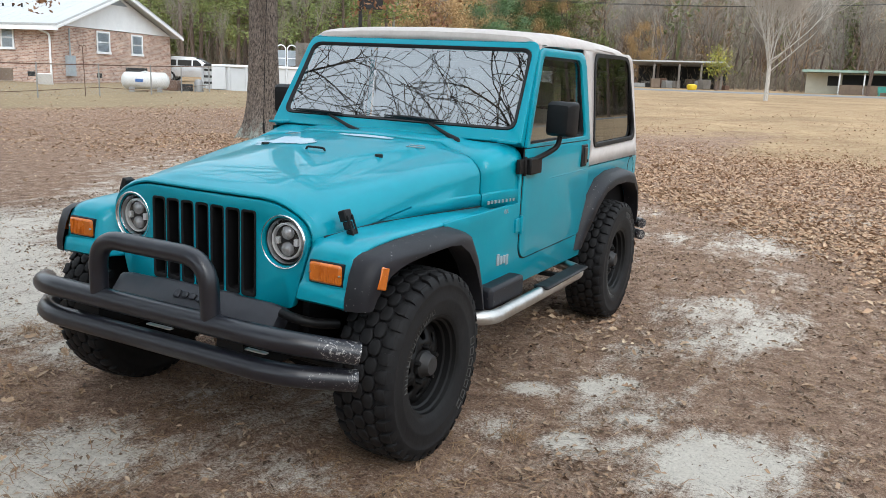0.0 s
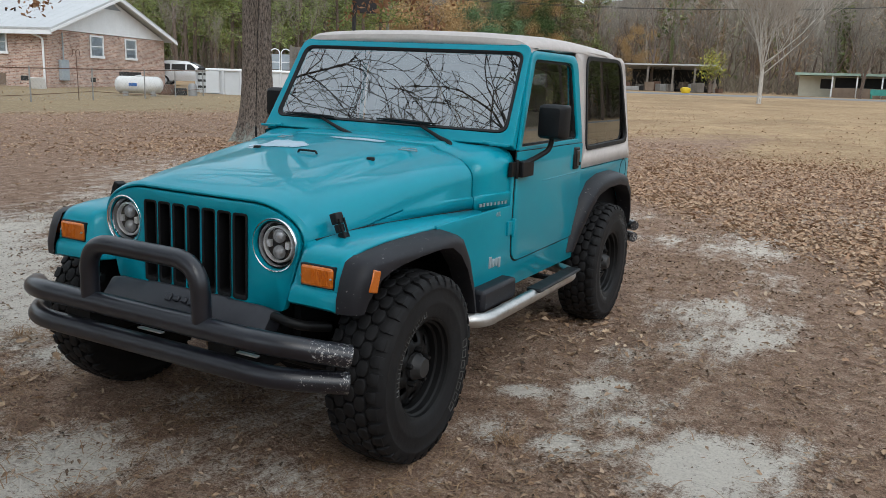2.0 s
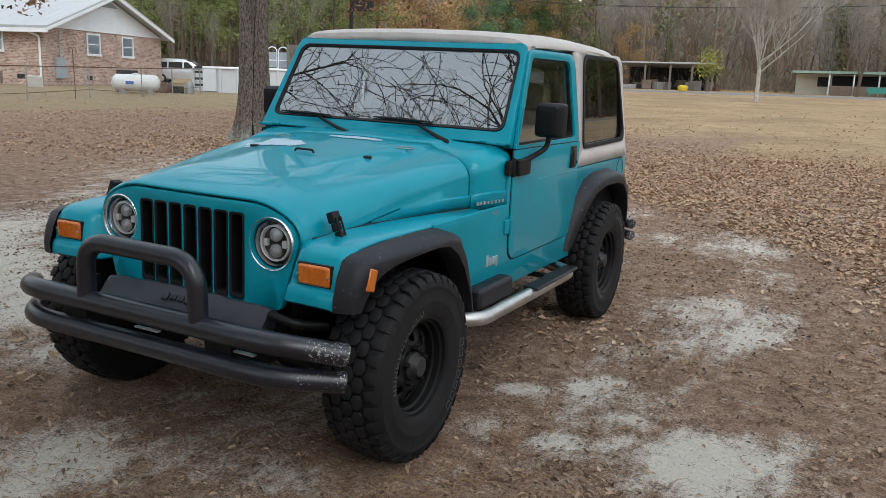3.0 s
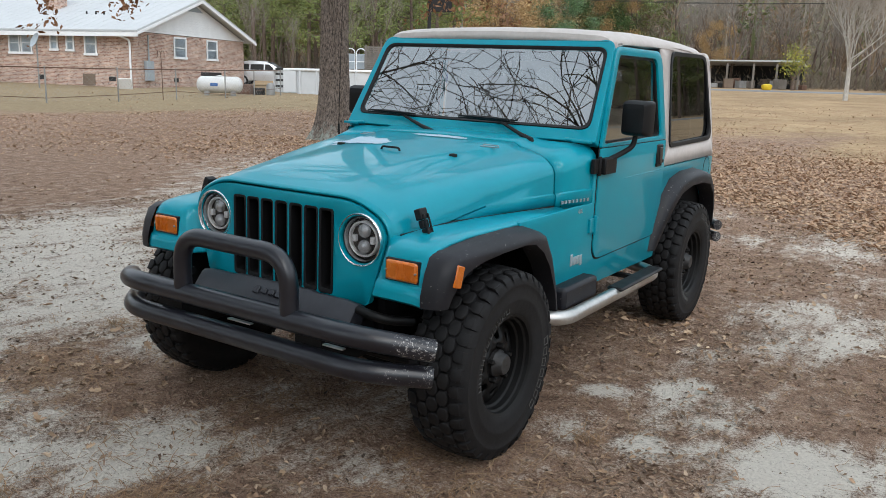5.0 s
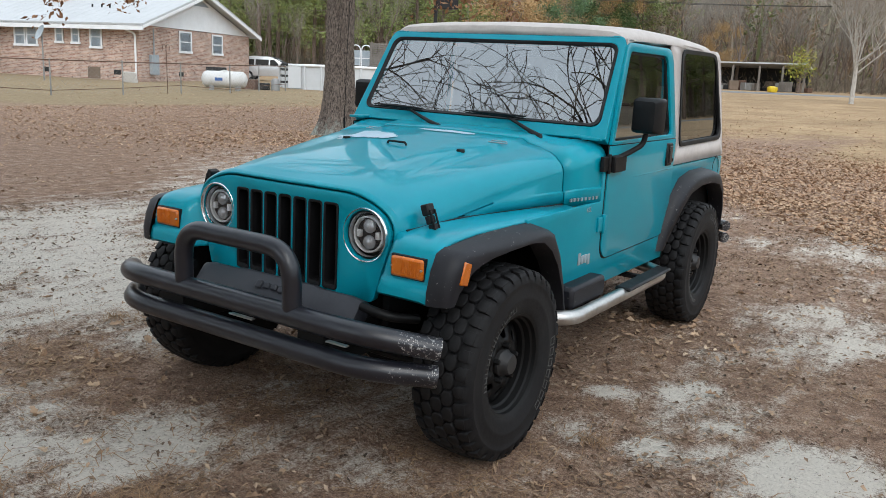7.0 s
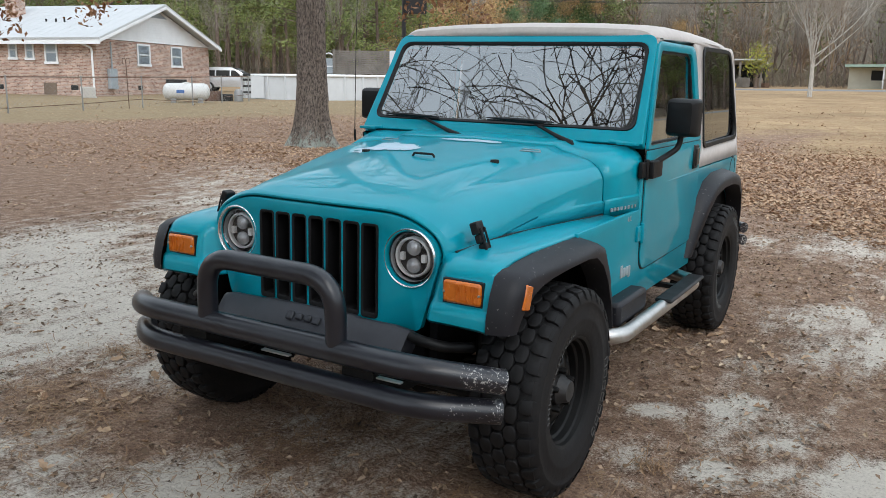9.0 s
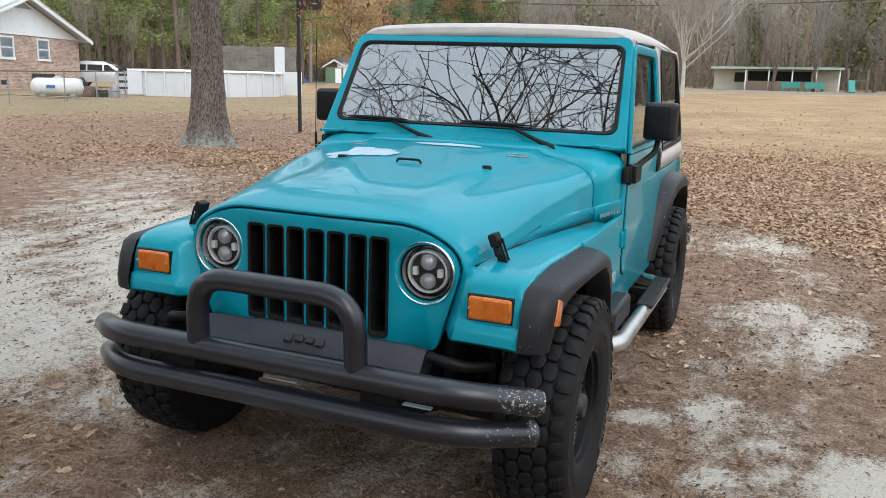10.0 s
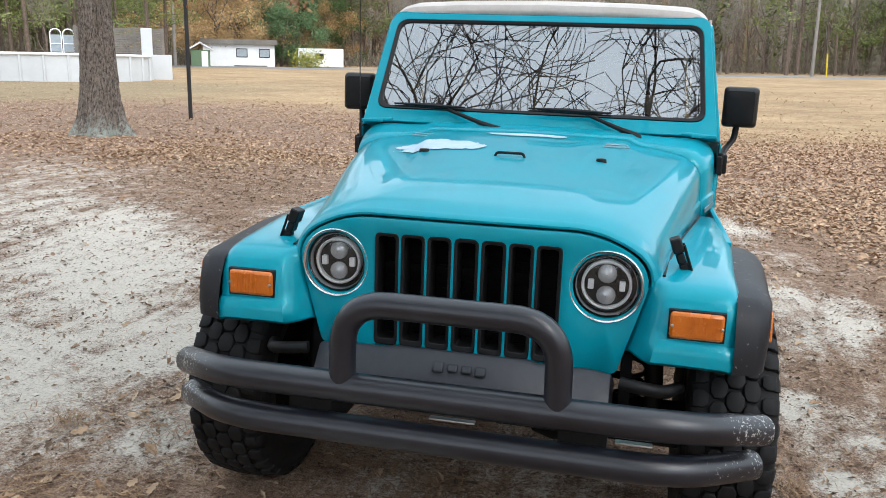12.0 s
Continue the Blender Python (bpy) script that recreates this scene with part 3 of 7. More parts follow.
def build_headlight(s, parent):
    at = Matrix.Translation((s * 0.384, -0.338, 0.900)) @ pose(0, 0, 0, 0, 0, -90)   # x axis points forward, out of the grille
    lamp = new("headlight")
    lamp.parent = car
    b = bmesh.new()
    lathe(b, [(0.0995, -0.008), (0.1020, 0.004), (0.1010, 0.012), (0.0980, 0.016), (0.0945, 0.0145), (0.0920, 0.008), (0.0905, -0.02)], at, 40)
    part("bezel", b, CHROME, lamp, "polished chrome headlight ring")
    b = bmesh.new()
    lathe(b, [(0.095, 0.002), (0.089, -0.004), (0.086, -0.020), (0.083, -0.036), (0.001, -0.042)], at, 32)
    part("housing", b, LAMP_DARK, lamp, "black headlight housing")
    b = bmesh.new()
    lathe(b, [(0.0835, -0.004), (0.0822, 0.000), (0.0805, -0.004), (0.0805, -0.02)], at, 32)
    part("reflector_ring", b, OPTIC, lamp, "thin silver inner lamp ring")
    b = bmesh.new()
    lathe(b, [(0.062, -0.034), (0.060, -0.022), (0.001, -0.020)], at, 28)
    part("optic_plate", b, LAMP_DARK, lamp, "dark optic plate")
    b = bmesh.new()
    lathe(b, [(0.068, -0.030), (0.068, -0.008), (0.0645, -0.004), (0.0605, -0.008), (0.0605, -0.030)], at, 32)
    part("halo_ring", b, HALO, lamp, "white daytime ring")
    b = bmesh.new()
    for dy, dz, r in ((0, 0.030, 0.026), (0, -0.030, 0.026)):
        lathe(b, [(r, -0.022), (r, -0.012), (r * 0.9, -0.008), (r * 0.55, -0.001), (0.001, 0.001)], at @ Matrix.Translation((0, dy, dz)), 14)
    part("projector", b, OPTIC, lamp, "clear round projector lenses")
    for sg in (1, -1):
        b = bmesh.new()
        box(b, -0.024, -0.006, *sorted((sg * 0.034, sg * 0.050)), -0.014, 0.012, at)
        part("reflector_bar", b, HALO, lamp, bevel=0.002)
    b = bmesh.new()
    lathe(b, [(0.093, 0.000), (0.075, 0.009), (0.045, 0.015), (0.001, 0.018)], at, 28)
    g = face_out(part("lens", b, LENS, lamp, "clear headlight lens"), (0, -1, 0))
    g.visible_shadow = False


def build_fender(s):
    """Front wing: flat top, front face with the lamp, inner wall; the arch is left open."""
    bm = bmesh.new()
    ys = [0.665, 0.40, 0.10, -0.15, -0.27, -0.325, -0.352, -0.372, -0.386, -0.394, -0.400, -0.404, -0.418, -0.424, -0.426, -0.418]
    zs = [0.940, 0.944, 0.944, 0.938, 0.929, 0.921, 0.912, 0.897, 0.876, 0.850, 0.815, 0.785, 0.775, 0.752, 0.730, 0.722]
    loops = []
    for y, z in zip(ys, zs):
        side = lerp(0.425, 0.510, (z - 0.655) / 0.30) + 0.004
        inner = lerp(side, lerp(0.640, 0.460, smooth((0.665 - y) / 1.0)), smooth((y + 0.34) / 0.10))
        outer = lerp(0.722, 0.748, smooth((y + 0.25) / 0.45))
        edge = []
        for u in (0.0, 0.06, 0.12, 0.18, 0.26, 0.40, 0.60, 0.80):
            edge.append((lerp(inner, outer - 0.03, u), lerp(max(y, -0.326), y, smooth(u / 0.26)), z + 0.002 * math.sin(math.pi * u)))
        edge += [(outer - 0.03, y, z), (outer - 0.008, y + 0.004, z - 0.006), (outer, y + 0.010, z - 0.014 if z > 0.80 else z)]
        loops.append([(s * a, b, c) for a, b, c in edge])
    rings(bm, loops, False, False)
    fe = part("front_fender", bm, TEAL, car, "teal front fender", 45, solid=0.008, offset=0.0)
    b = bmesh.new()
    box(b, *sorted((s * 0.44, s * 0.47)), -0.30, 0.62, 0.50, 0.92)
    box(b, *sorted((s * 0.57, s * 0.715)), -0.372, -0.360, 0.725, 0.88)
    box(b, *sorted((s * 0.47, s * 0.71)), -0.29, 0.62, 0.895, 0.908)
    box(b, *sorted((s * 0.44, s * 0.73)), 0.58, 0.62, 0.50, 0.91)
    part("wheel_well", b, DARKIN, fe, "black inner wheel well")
    # amber lamp on the front face
    b = bmesh.new()
    box(b, *sorted((s * 0.549, s * 0.692)), -0.408, -0.392, 0.792, 0.872)
    part("lamp_gasket", b, TRIM, fe, bevel=0.002)
    b = bmesh.new()
    box(b, *sorted((s * 0.553, s * 0.688)), -0.418, -0.398, 0.796, 0.868)
    tl = part("turn_signal", b, AMBER, fe, "amber front turn signal lens", bevel=0.009)
    b = bmesh.new()
    for k in range(9):
        x = 0.600 + k * 0.0085
        box(b, *sorted((s * x, s * (x + 0.003))), -0.4198, -0.4175, 0.804, 0.860)
    part("lens_rib", b, AMBER, tl)
    for x in (0.559, 0.683):
        b = bmesh.new()
        lathe(b, [(0.001, 0.004), (0.004, 0.003), (0.004, -0.004)], Matrix.Translation((s * x, -0.418, 0.832)) @ pose(0, 0, 0, 0, 0, -90), 8)
        part("screw", b, BARE_STEEL, tl)


def flare_strip(s, stations, name, mat=FLARE):
    """A wheel-arch flare: at each station (y, z, nose y, nose z, reach) a lip runs from the body outward and down."""
    bm = bmesh.new()
    loops = []
    for y, z, cy, cz, reach in stations:
        d = Vector((0, cy - y, cz - z))
        u = d.normalized()
        base = Vector((lerp(0.716, SIDE - 0.004, smooth((y + 0.25) / 0.45)), y, z))
        pts = [base, base + Vector((reach * 0.55, 0, 0)) + u * 0.010, base + Vector((reach * 0.88, 0, 0)) + u * 0.026,
               base + Vector((reach, 0, 0)) + u * 0.050, base + Vector((reach, 0, 0)) + d, base + Vector((reach - 0.02, 0, 0)) + d * 1.04,
               base + Vector((0, 0, 0)) + d * 0.98]
        loops.append([(s * p.x, p.y, p.z) for p in pts])
    rings(bm, loops, False, False)
    # end caps
    for loop in (loops[0], loops[-1]):
        bm.faces.new([bm.verts.new(p) for p in loop])
    return part(name, bm, mat, car, "sun-faded black plastic fender flare", 50)


def build_flares(s):
    f = flare_strip(s, [(-0.431, 0.720, -0.376, 0.722, 0.082), (-0.431, 0.765, -0.350, 0.765, 0.085), (-0.410, 0.838, -0.318, 0.800, 0.090), (-0.382, 0.892, -0.284, 0.828, 0.094),
                        (-0.340, 0.909, -0.235, 0.846, 0.098), (-0.22, 0.921, -0.17, 0.860, 0.104), (-0.08, 0.930, -0.065, 0.872, 0.108), (0.10, 0.935, 0.09, 0.880, 0.106), (0.22, 0.930, 0.185, 0.868, 0.100),
                        (0.31, 0.905, 0.262, 0.825, 0.098), (0.40, 0.80, 0.340, 0.752, 0.092), (0.475, 0.655, 0.420, 0.632, 0.085), (0.530, 0.525, 0.480, 0.512, 0.075)], "fender_flare")
    b = bmesh.new()
    m = Matrix.Translation((s * 0.806, -0.332, 0.828)) @ pose(0, 0, 0, -16, 0, 0)
    box(b, -0.007, 0.007, -0.024, 0.024, -0.040, 0.040, m)
    part("marker_lamp", b, AMBER, f, "amber side marker lens", bevel=0.005)
    c = 2.372
    flare_strip(s, [(c - 0.60, 0.575, c - 0.535, 0.575, 0.040), (c - 0.545, 0.72, c - 0.475, 0.70, 0.065), (c - 0.46, 0.87, c - 0.40, 0.81, 0.085), (c - 0.33, 0.965, c - 0.295, 0.885, 0.095),
                    (c - 0.15, 0.998, c - 0.13, 0.915, 0.10), (c + 0.12, 1.000, c + 0.10, 0.915, 0.10), (c + 0.30, 0.970, c + 0.26, 0.890, 0.10), (c + 0.42, 0.88, c + 0.37, 0.82, 0.095),
                    (c + 0.49, 0.74, c + 0.43, 0.71, 0.09), (c + 0.53, 0.62, c + 0.47, 0.61, 0.08)], "fender_flare")


def door_x(y, z):
    return side_x(z) + 0.008


def build_door(s):
    door = new("door")
    door.parent = car
    door["label"] = "teal steel door with a framed window"
    n = 6
    outer = rounded([(0.958, 0.662), (1.860, 0.668), (1.905, 0.84), (1.905, 1.195), (0.958, 1.195)], [0.09, 0.16, 0.06, 0.012, 0.012], n)
    hole = rounded([(1.012, 1.214), (1.832, 1.222), (1.795, 1.632), (1.242, 1.632)], [0.02, 0.03, 0.06, 0.03], n)
    bm = bmesh.new()
    plate(bm, rounded([(0.951, 0.655), (1.867, 0.661), (1.912, 0.84), (1.912, 1.198), (0.951, 1.198)], [0.09, 0.16, 0.06, 0.012, 0.012], n), (), lambda y, z: (s * (SIDE + 0.010), y, z))
    part("door_gap", bm, TRIM, door, "dark rubber-sealed door gap", solid=0.004, offset=0.0)
    bm = bmesh.new()
    plate(bm, outer, (), lambda y, z: (s * (SIDE + 0.012), y, z))
    part("door_panel", bm, TEAL, door, solid=0.010, offset=0.0, bevel=0.003, angle=5)
    upper = rounded([(0.972, 1.199), (1.903, 1.199), (1.872, 1.672), (1.208, 1.672)], [0.012, 0.012, 0.09, 0.05], n)
    bm = bmesh.new()
    plate(bm, upper, [hole], lambda y, z: (s * (SIDE + 0.010 - (z - 1.18) * 0.12), y, z))
    part("window_frame", bm, TEAL, door, solid=0.014, offset=0.0, bevel=0.003, angle=5)
    inner = rounded([(1.026, 1.224), (1.818, 1.232), (1.783, 1.620), (1.250, 1.620)], [0.02, 0.03, 0.05, 0.03], n)
    bm = bmesh.new()
    rings(bm, [[(s * (door_x(y, z) - 0.004), y, z) for y, z in hole], [(s * (door_x(y, z) - 0.004), y, z) for y, z in inner],
               [(s * (door_x(y, z) - 0.02), y, z) for y, z in inner], [(s * (door_x(y, z) - 0.02), y, z) for y, z in hole]], True, False, True)
    part("window_seal", bm, TRIM, door, "black rubber window channel")
    bm = bmesh.new()
    plate(bm, hole, (), lambda y, z: (s * (side_x(1.42) - 0.006 - (z - 1.42) * 0.085), y, z))
    g = face_out(part("window", bm, DOOR_GLASS, door, "door window glass"), (s, 0, 0))
    g.visible_shadow = False
    b = bmesh.new()
    m = Matrix.Translation((s * (SIDE + 0.016), 1.80, 1.115))
    box(b, -0.006, 0.010, -0.044, 0.044, -0.062, 0.062, m)
    h = part("door_handle", b, TRIM, door, "black recessed door handle", bevel=0.012)
    b = bmesh.new()
    box(b, 0.004 * s - 0.004, 0.004 * s + 0.012, -0.016, 0.028, -0.046, 0.046, m)
    part("pull", b, LAMP_DARK, h, bevel=0.004)
    b = bmesh.new()
    lathe(b, [(0.001, 0.006), (0.009, 0.005), (0.010, -0.004)], Matrix.Translation((s * (SIDE + 0.018), 1.868, 1.080)) @ pose(0, 0, 0, 0, 0, 0 if s > 0 else 180), 10)
    part("lock", b, STEEL, door)
    b = bmesh.new()
    rings(b, [[(s * (SIDE + 0.015), 1.30, 1.036), (s * (SIDE + 0.0185), 1.30, 1.031), (s * (SIDE + 0.015), 1.30, 1.024)],
              [(s * (SIDE + 0.015), 1.88, 1.040), (s * (SIDE + 0.0185), 1.88, 1.035), (s * (SIDE + 0.015), 1.88, 1.028)]])
    part("crease_line", b, TEAL, door)
    for z in (0.835, 1.115):
        b = bmesh.new()
        tube(b, [(s * (SIDE + 0.020), 0.952, z - 0.045), (s * (SIDE + 0.020), 0.952, z + 0.045)], 0.010, 10)
        box(b, *sorted((s * SIDE, s * (SIDE + 0.020))), 0.895, 1.00 if z < 1 else 1.06, z - 0.034, z + 0.034)
        part("hinge", b, TEAL if z < 1 else TRIM, door, "exposed door hinge", bevel=0.003)


def build_hardtop():
    bm = bmesh.new()

    def roof(y, drop, w, low):
        top = 1.775 - drop
        pts = [(side_x(low) + 0.004, low)]
        e = side_x(1.66) + 0.004 - w
        for k in range(8):
            a = radians(90 * k / 7)
            pts.append((e - 0.115 + 0.115 * math.cos(a), top - 0.082 + 0.066 * math.sin(a)))
        pts += [(e * 0.55, top - 0.006), (0, top)]
        return [(x, y, z) for x, z in pts] + [(-x, y, z) for x, z in reversed(pts[:-1])]
    st = [(1.213, 0.079, 0.006, 1.690), (1.215, 0.055, 0.004, 1.686), (1.222, 0.036, 0.002, 1.684), (1.25, 0.022, 0.0, 1.682), (1.35, 0.008, 0, 1.680), (1.60, 0.0, 0, 1.678), (2.0, 0.0, 0, 1.695), (2.4, 0.010, 0, 1.695),
          (2.65, 0.022, 0.0, 1.690), (2.76, 0.040, 0.006, 1.675), (2.83, 0.075, 0.014, 1.640), (2.862, 0.125, 0.03, 1.60)]
    rings(bm, [roof(*r) for r in st], False, False)
    n = 6
    outer = rounded([(1.914, 1.045), (2.935, 1.050), (2.855, 1.700), (1.885, 1.702), (1.908, 1.45)], [0.0, 0.02, 0.10, 0.02, 0.02], n)
    hole = rounded([(1.985, 1.145), (2.850, 1.158), (2.758, 1.690), (2.060, 1.684)], [0.05, 0.09, 0.09, 0.07], n)
    for s in (1, -1):
        plate(bm, outer, [hole], lambda y, z, s=s: (s * (side_x(z) + 0.006), y, z))
    back = rounded([(-0.74, 1.045), (0.74, 1.045), (0.665, 1.66), (-0.665, 1.66)], 0.03, n)
    bhole = rounded([(-0.60, 1.15), (0.60, 1.15), (0.56, 1.58), (-0.56, 1.58)], 0.06, n)
    plate(bm, back, [bhole], lambda x, z: (x, 2.935 - max(0, z - 1.05) * 0.118, z))
    top = part("hardtop", bm, HARDTOP, car, "weathered beige fibreglass hardtop", 42, solid=0.012)
    for s in (1, -1):
        inner = rounded([(2.010, 1.170), (2.826, 1.183), (2.736, 1.666), (2.083, 1.660)], [0.05, 0.09, 0.09, 0.07], n)
        b = bmesh.new()
        rings(b, [[(s * (side_x(z) + 0.014), y, z) for y, z in hole], [(s * (side_x(z) + 0.012), y, z) for y, z in inner],
                  [(s * (side_x(z) - 0.006), y, z) for y, z in inner], [(s * (side_x(z) - 0.006), y, z) for y, z in hole]], True, False, True)
        part("window_seal", b, TRIM, top, "black rubber quarter window seal", bevel=0.003)
        b = bmesh.new()
        plate(b, hole, (), lambda y, z: (s * (side_x(1.42) - 0.002 - (z - 1.42) * 0.080), y, z))
        g = face_out(part("quarter_window", b, TINTED, top, "dark tinted quarter window"), (s, 0, 0))
        g.visible_shadow = False
    b = bmesh.new()
    plate(b, bhole, (), lambda x, z: (x, 2.930 - max(0, z - 1.05) * 0.118, z))
    part("rear_window", b, TINTED, top, "dark tinted rear window")
    b = bmesh.new()
    box(b, -0.655, 0.655, 1.212, 1.222, 1.688, 1.694)
    part("front_seal", b, TRIM, top, "black seal between hardtop and windshield frame")


TYRE_R = 0.375        # over the tread
CROWN = 0.360         # of the casing under the blocks


def at_angle(out, x, r, a):
    return out @ Vector((x, r * math.cos(a), r * math.sin(a)))


def block(b, out, pts, a0, r1, lift=0.0):
    """A worn tread block with softened edges: pts are (across, along) about the angle a0."""
    cx, cy = sum(p[0] for p in pts) / len(pts), sum(p[1] for p in pts) / len(pts)
    loops = []
    for r, k in ((CROWN - 0.012, 1.06), (r1 - 0.0030, 1.0), (r1 - 0.0008, 0.965), (r1, 0.90)):
        loop = []
        for x, y in pts:
            x, y = cx + (x - cx) * k, cy + (y - cy) * k
            loop.append(at_angle(out, x, r - 0.9 * x * x + lift, a0 + y / TYRE_R))
        loops.append(loop)
    vs = [[b.verts.new(p) for p in loop] for loop in loops]
    n = len(pts)
    for u, w in zip(vs, vs[1:]):
        for i in range(n):
            b.faces.new((u[i], u[(i + 1) % n], w[(i + 1) % n], w[i]))
    b.faces.new(vs[-1])


def side_block(b, out, a, da, ra, rb, x0, x1):
    """A raised patch on the sidewall over the angles a to a + da and the radii ra to rb."""
    vs = [b.verts.new(at_angle(out, x, r, t)) for x in (x0, x1) for r in (ra, rb) for t in (a, a + da)]
    for q in ((0, 1, 3, 2), (4, 6, 7, 5), (0, 4, 5, 1), (2, 3, 7, 6), (0, 2, 6, 4), (1, 5, 7, 3)):
        b.faces.new([vs[i] for i in q])


def wheel_parts(root, s):
    """Tyre, rim and hub about the x axis; s: which way the outer face looks."""
    out = Matrix.Diagonal((s, 1, 1, 1))
    b = bmesh.new()
    half = [(0.188, 0.086), (0.194, 0.100), (0.204, 0.107), (0.225, 0.1135), (0.255, 0.1185), (0.262, 0.1205), (0.268, 0.1190), (0.295, 0.1195), (0.312, 0.1180),
            (0.316, 0.1200), (0.322, 0.1195), (0.338, 0.1145), (0.349, 0.107), (0.355, 0.094), (0.358, 0.06)]
    prof = [(r, -h) for r, h in half] + [(CROWN, 0.0)] + [(r, h) for r, h in reversed(half)]
    lathe(b, prof, out, 80)
    ty = part("tyre", b, RUBBER, root, "black mud-terrain tyre with worn blocky tread", 50)
    n = 36
    da = 2 * math.pi / n
    p = da * TYRE_R

    def hexagon(x, w, l):
        return [(x - w / 2, -l * 0.22), (x - w * 0.28, -l / 2), (x + w * 0.28, -l / 2), (x + w / 2, -l * 0.22), (x + w / 2, l * 0.22), (x + w * 0.28, l / 2), (x - w * 0.28, l / 2), (x - w / 2, l * 0.22)]
    b = bmesh.new()
    for k in range(n):
        block(b, out, hexagon(0.0, 0.047, p * 0.86), da * k, TYRE_R)
        for side in (1, -1):
            block(b, out, hexagon(side * 0.043, 0.043, p * 0.86), da * (k + 0.5), TYRE_R)
            x0, x1, wd = 0.069, 0.110 if k % 2 else 0.105, p * (0.74 if k % 2 else 0.66)
            block(b, out, [(side * x0, -wd * 0.30), (side * (x0 + 0.012), -wd * 0.5), (side * x1, -wd * 0.48), (side * x1, wd * 0.48), (side * (x0 + 0.012), wd * 0.5), (side * x0, wd * 0.30)], da * k, TYRE_R, -0.0005)
            low = 0.318 if k % 2 else 0.330
            vs = []
            for r, x, w in ((0.364, 0.100, wd), (0.357, 0.1115, wd * 0.96), (0.343, 0.1170, wd * 0.86), (low, 0.1215, wd * 0.62)):
                vs.append([b.verts.new(at_angle(out, side * x, r, da * k + e * w / TYRE_R)) for e in (-0.5, -0.36, 0.36, 0.5)])
            for u, w in zip(vs, vs[1:]):
                for i in range(3):
                    b.faces.new((u[i], u[i + 1], w[i + 1], w[i]))
            for i in (0, 3):
                q = [b.verts.new(at_angle(out, side * 0.098, r, da * k + (-0.52 if i == 0 else 0.52) * wd / TYRE_R)) for r in (0.352, 0.335)]
                b.faces.new((vs[0][i], vs[1][i], q[0]))
                b.faces.new((vs[1][i], vs[2][i], q[1], q[0]))
    part("tread", b, RUBBER, ty, angle=60)
    # raised outlines of the sidewall marking, as plain bars
    b = bmesh.new()
    for k in range(7):
        a = math.radians(9) - k * 0.155
        w, r0, r1, t = 0.115, 0.276, 0.308, 0.0028
        side_block(b, out, a - w, w, r0, r0 + t, 0.1185, 0.1212)
        side_block(b, out, a - w, w, r1 - t, r1, 0.1185, 0.1212)
        side_block(b, out, a - w, t / 0.29, r0, r1, 0.1185, 0.1212)
        side_block(b, out, a - t / 0.29, t / 0.29, r0, r1, 0.1185, 0.1212)
    for k in range(11):
        side_block(b, out, math.radians(100) + k * 0.145, 0.095, 0.222, 0.224, 0.1125, 0.1155)
        side_block(b, out, math.radians(100) + k * 0.145, 0.012, 0.222, 0.242, 0.1125, 0.1175)
        side_block(b, out, math.radians(100) + k * 0.145 + 0.083, 0.012, 0.222, 0.242, 0.1125, 0.1175)
    tagged(part("sidewall_marking", b, plain_letter, ty), "raised bars of sidewall marking", kind="stuff")
    b = bmesh.new()
    lathe(b, [(0.186, -0.095), (0.198, -0.100), (0.182, -0.085), (0.172, -0.045), (0.164, 0.015), (0.167, 0.050), (0.175, 0.056), (0.178, 0.078), (0.186, 0.084), (0.189, 0.098), (0.199, 0.104), (0.202, 0.100), (0.196, 0.092)], out, 48)
    ri = part("rim", b, STEEL, root, "black painted steel rim")
    b = bmesh.new()
    holes = [circle(0.117 * math.cos(2 * math.pi * k / 8), 0.117 * math.sin(2 * math.pi * k / 8), 0.021, 14) for k in range(8)]

    def dish(y, z):
        r = math.hypot(y, z)
        h = 0.036 + 0.024 * math.exp(-((r - 0.085) / 0.035) ** 2) - 0.012 * smooth((r - 0.13) / 0.04)
        return (s * h, y, z)
    for k in range(8):
        a0, a1 = 2 * math.pi * (k - 0.5) / 8, 2 * math.pi * (k + 0.5) / 8
        ring1 = [(0.166 * math.cos(lerp(a0, a1, t / 6)), 0.166 * math.sin(lerp(a0, a1, t / 6))) for t in range(7)]
        ring0 = [(0.055 * math.cos(lerp(a1, a0, t / 4)), 0.055 * math.sin(lerp(a1, a0, t / 4))) for t in range(5)]
        mid1 = [(r * math.cos(a1), r * math.sin(a1)) for r in (0.14, 0.11, 0.08)]
        mid0 = [(r * math.cos(a0), r * math.sin(a0)) for r in (0.08, 0.11, 0.14)]
        plate(b, ring1 + mid1 + ring0 + mid0, [holes[k]], dish)
    part("disc", b, STEEL, ri, "black steel wheel disc with round holes", 50, solid=0.008)
    b = bmesh.new()
    lathe(b, [(0.168, -0.04), (0.05, -0.04)], out, 24)
    part("brake_backing", b, DARKIN, ri)
    b = bmesh.new()
    lathe(b, [(0.054, 0.030), (0.054, 0.062), (0.045, 0.072), (0.041, 0.088), (0.036, 0.096), (0.001, 0.098)], out, 24)
    part("hub_cap", b, HUB, root, "worn dark wheel hub")
    for k in range(5):
        a = 2 * math.pi * k / 5 + 0.3
        b = bmesh.new()
        lathe(b, [(0.011, 0.04), (0.011, 0.074), (0.008, 0.080), (0.001, 0.081)], out @ Matrix.Translation((0, 0.071 * math.cos(a), 0.071 * math.sin(a))), 6)
        part("lug_nut", b, STEEL, ri)


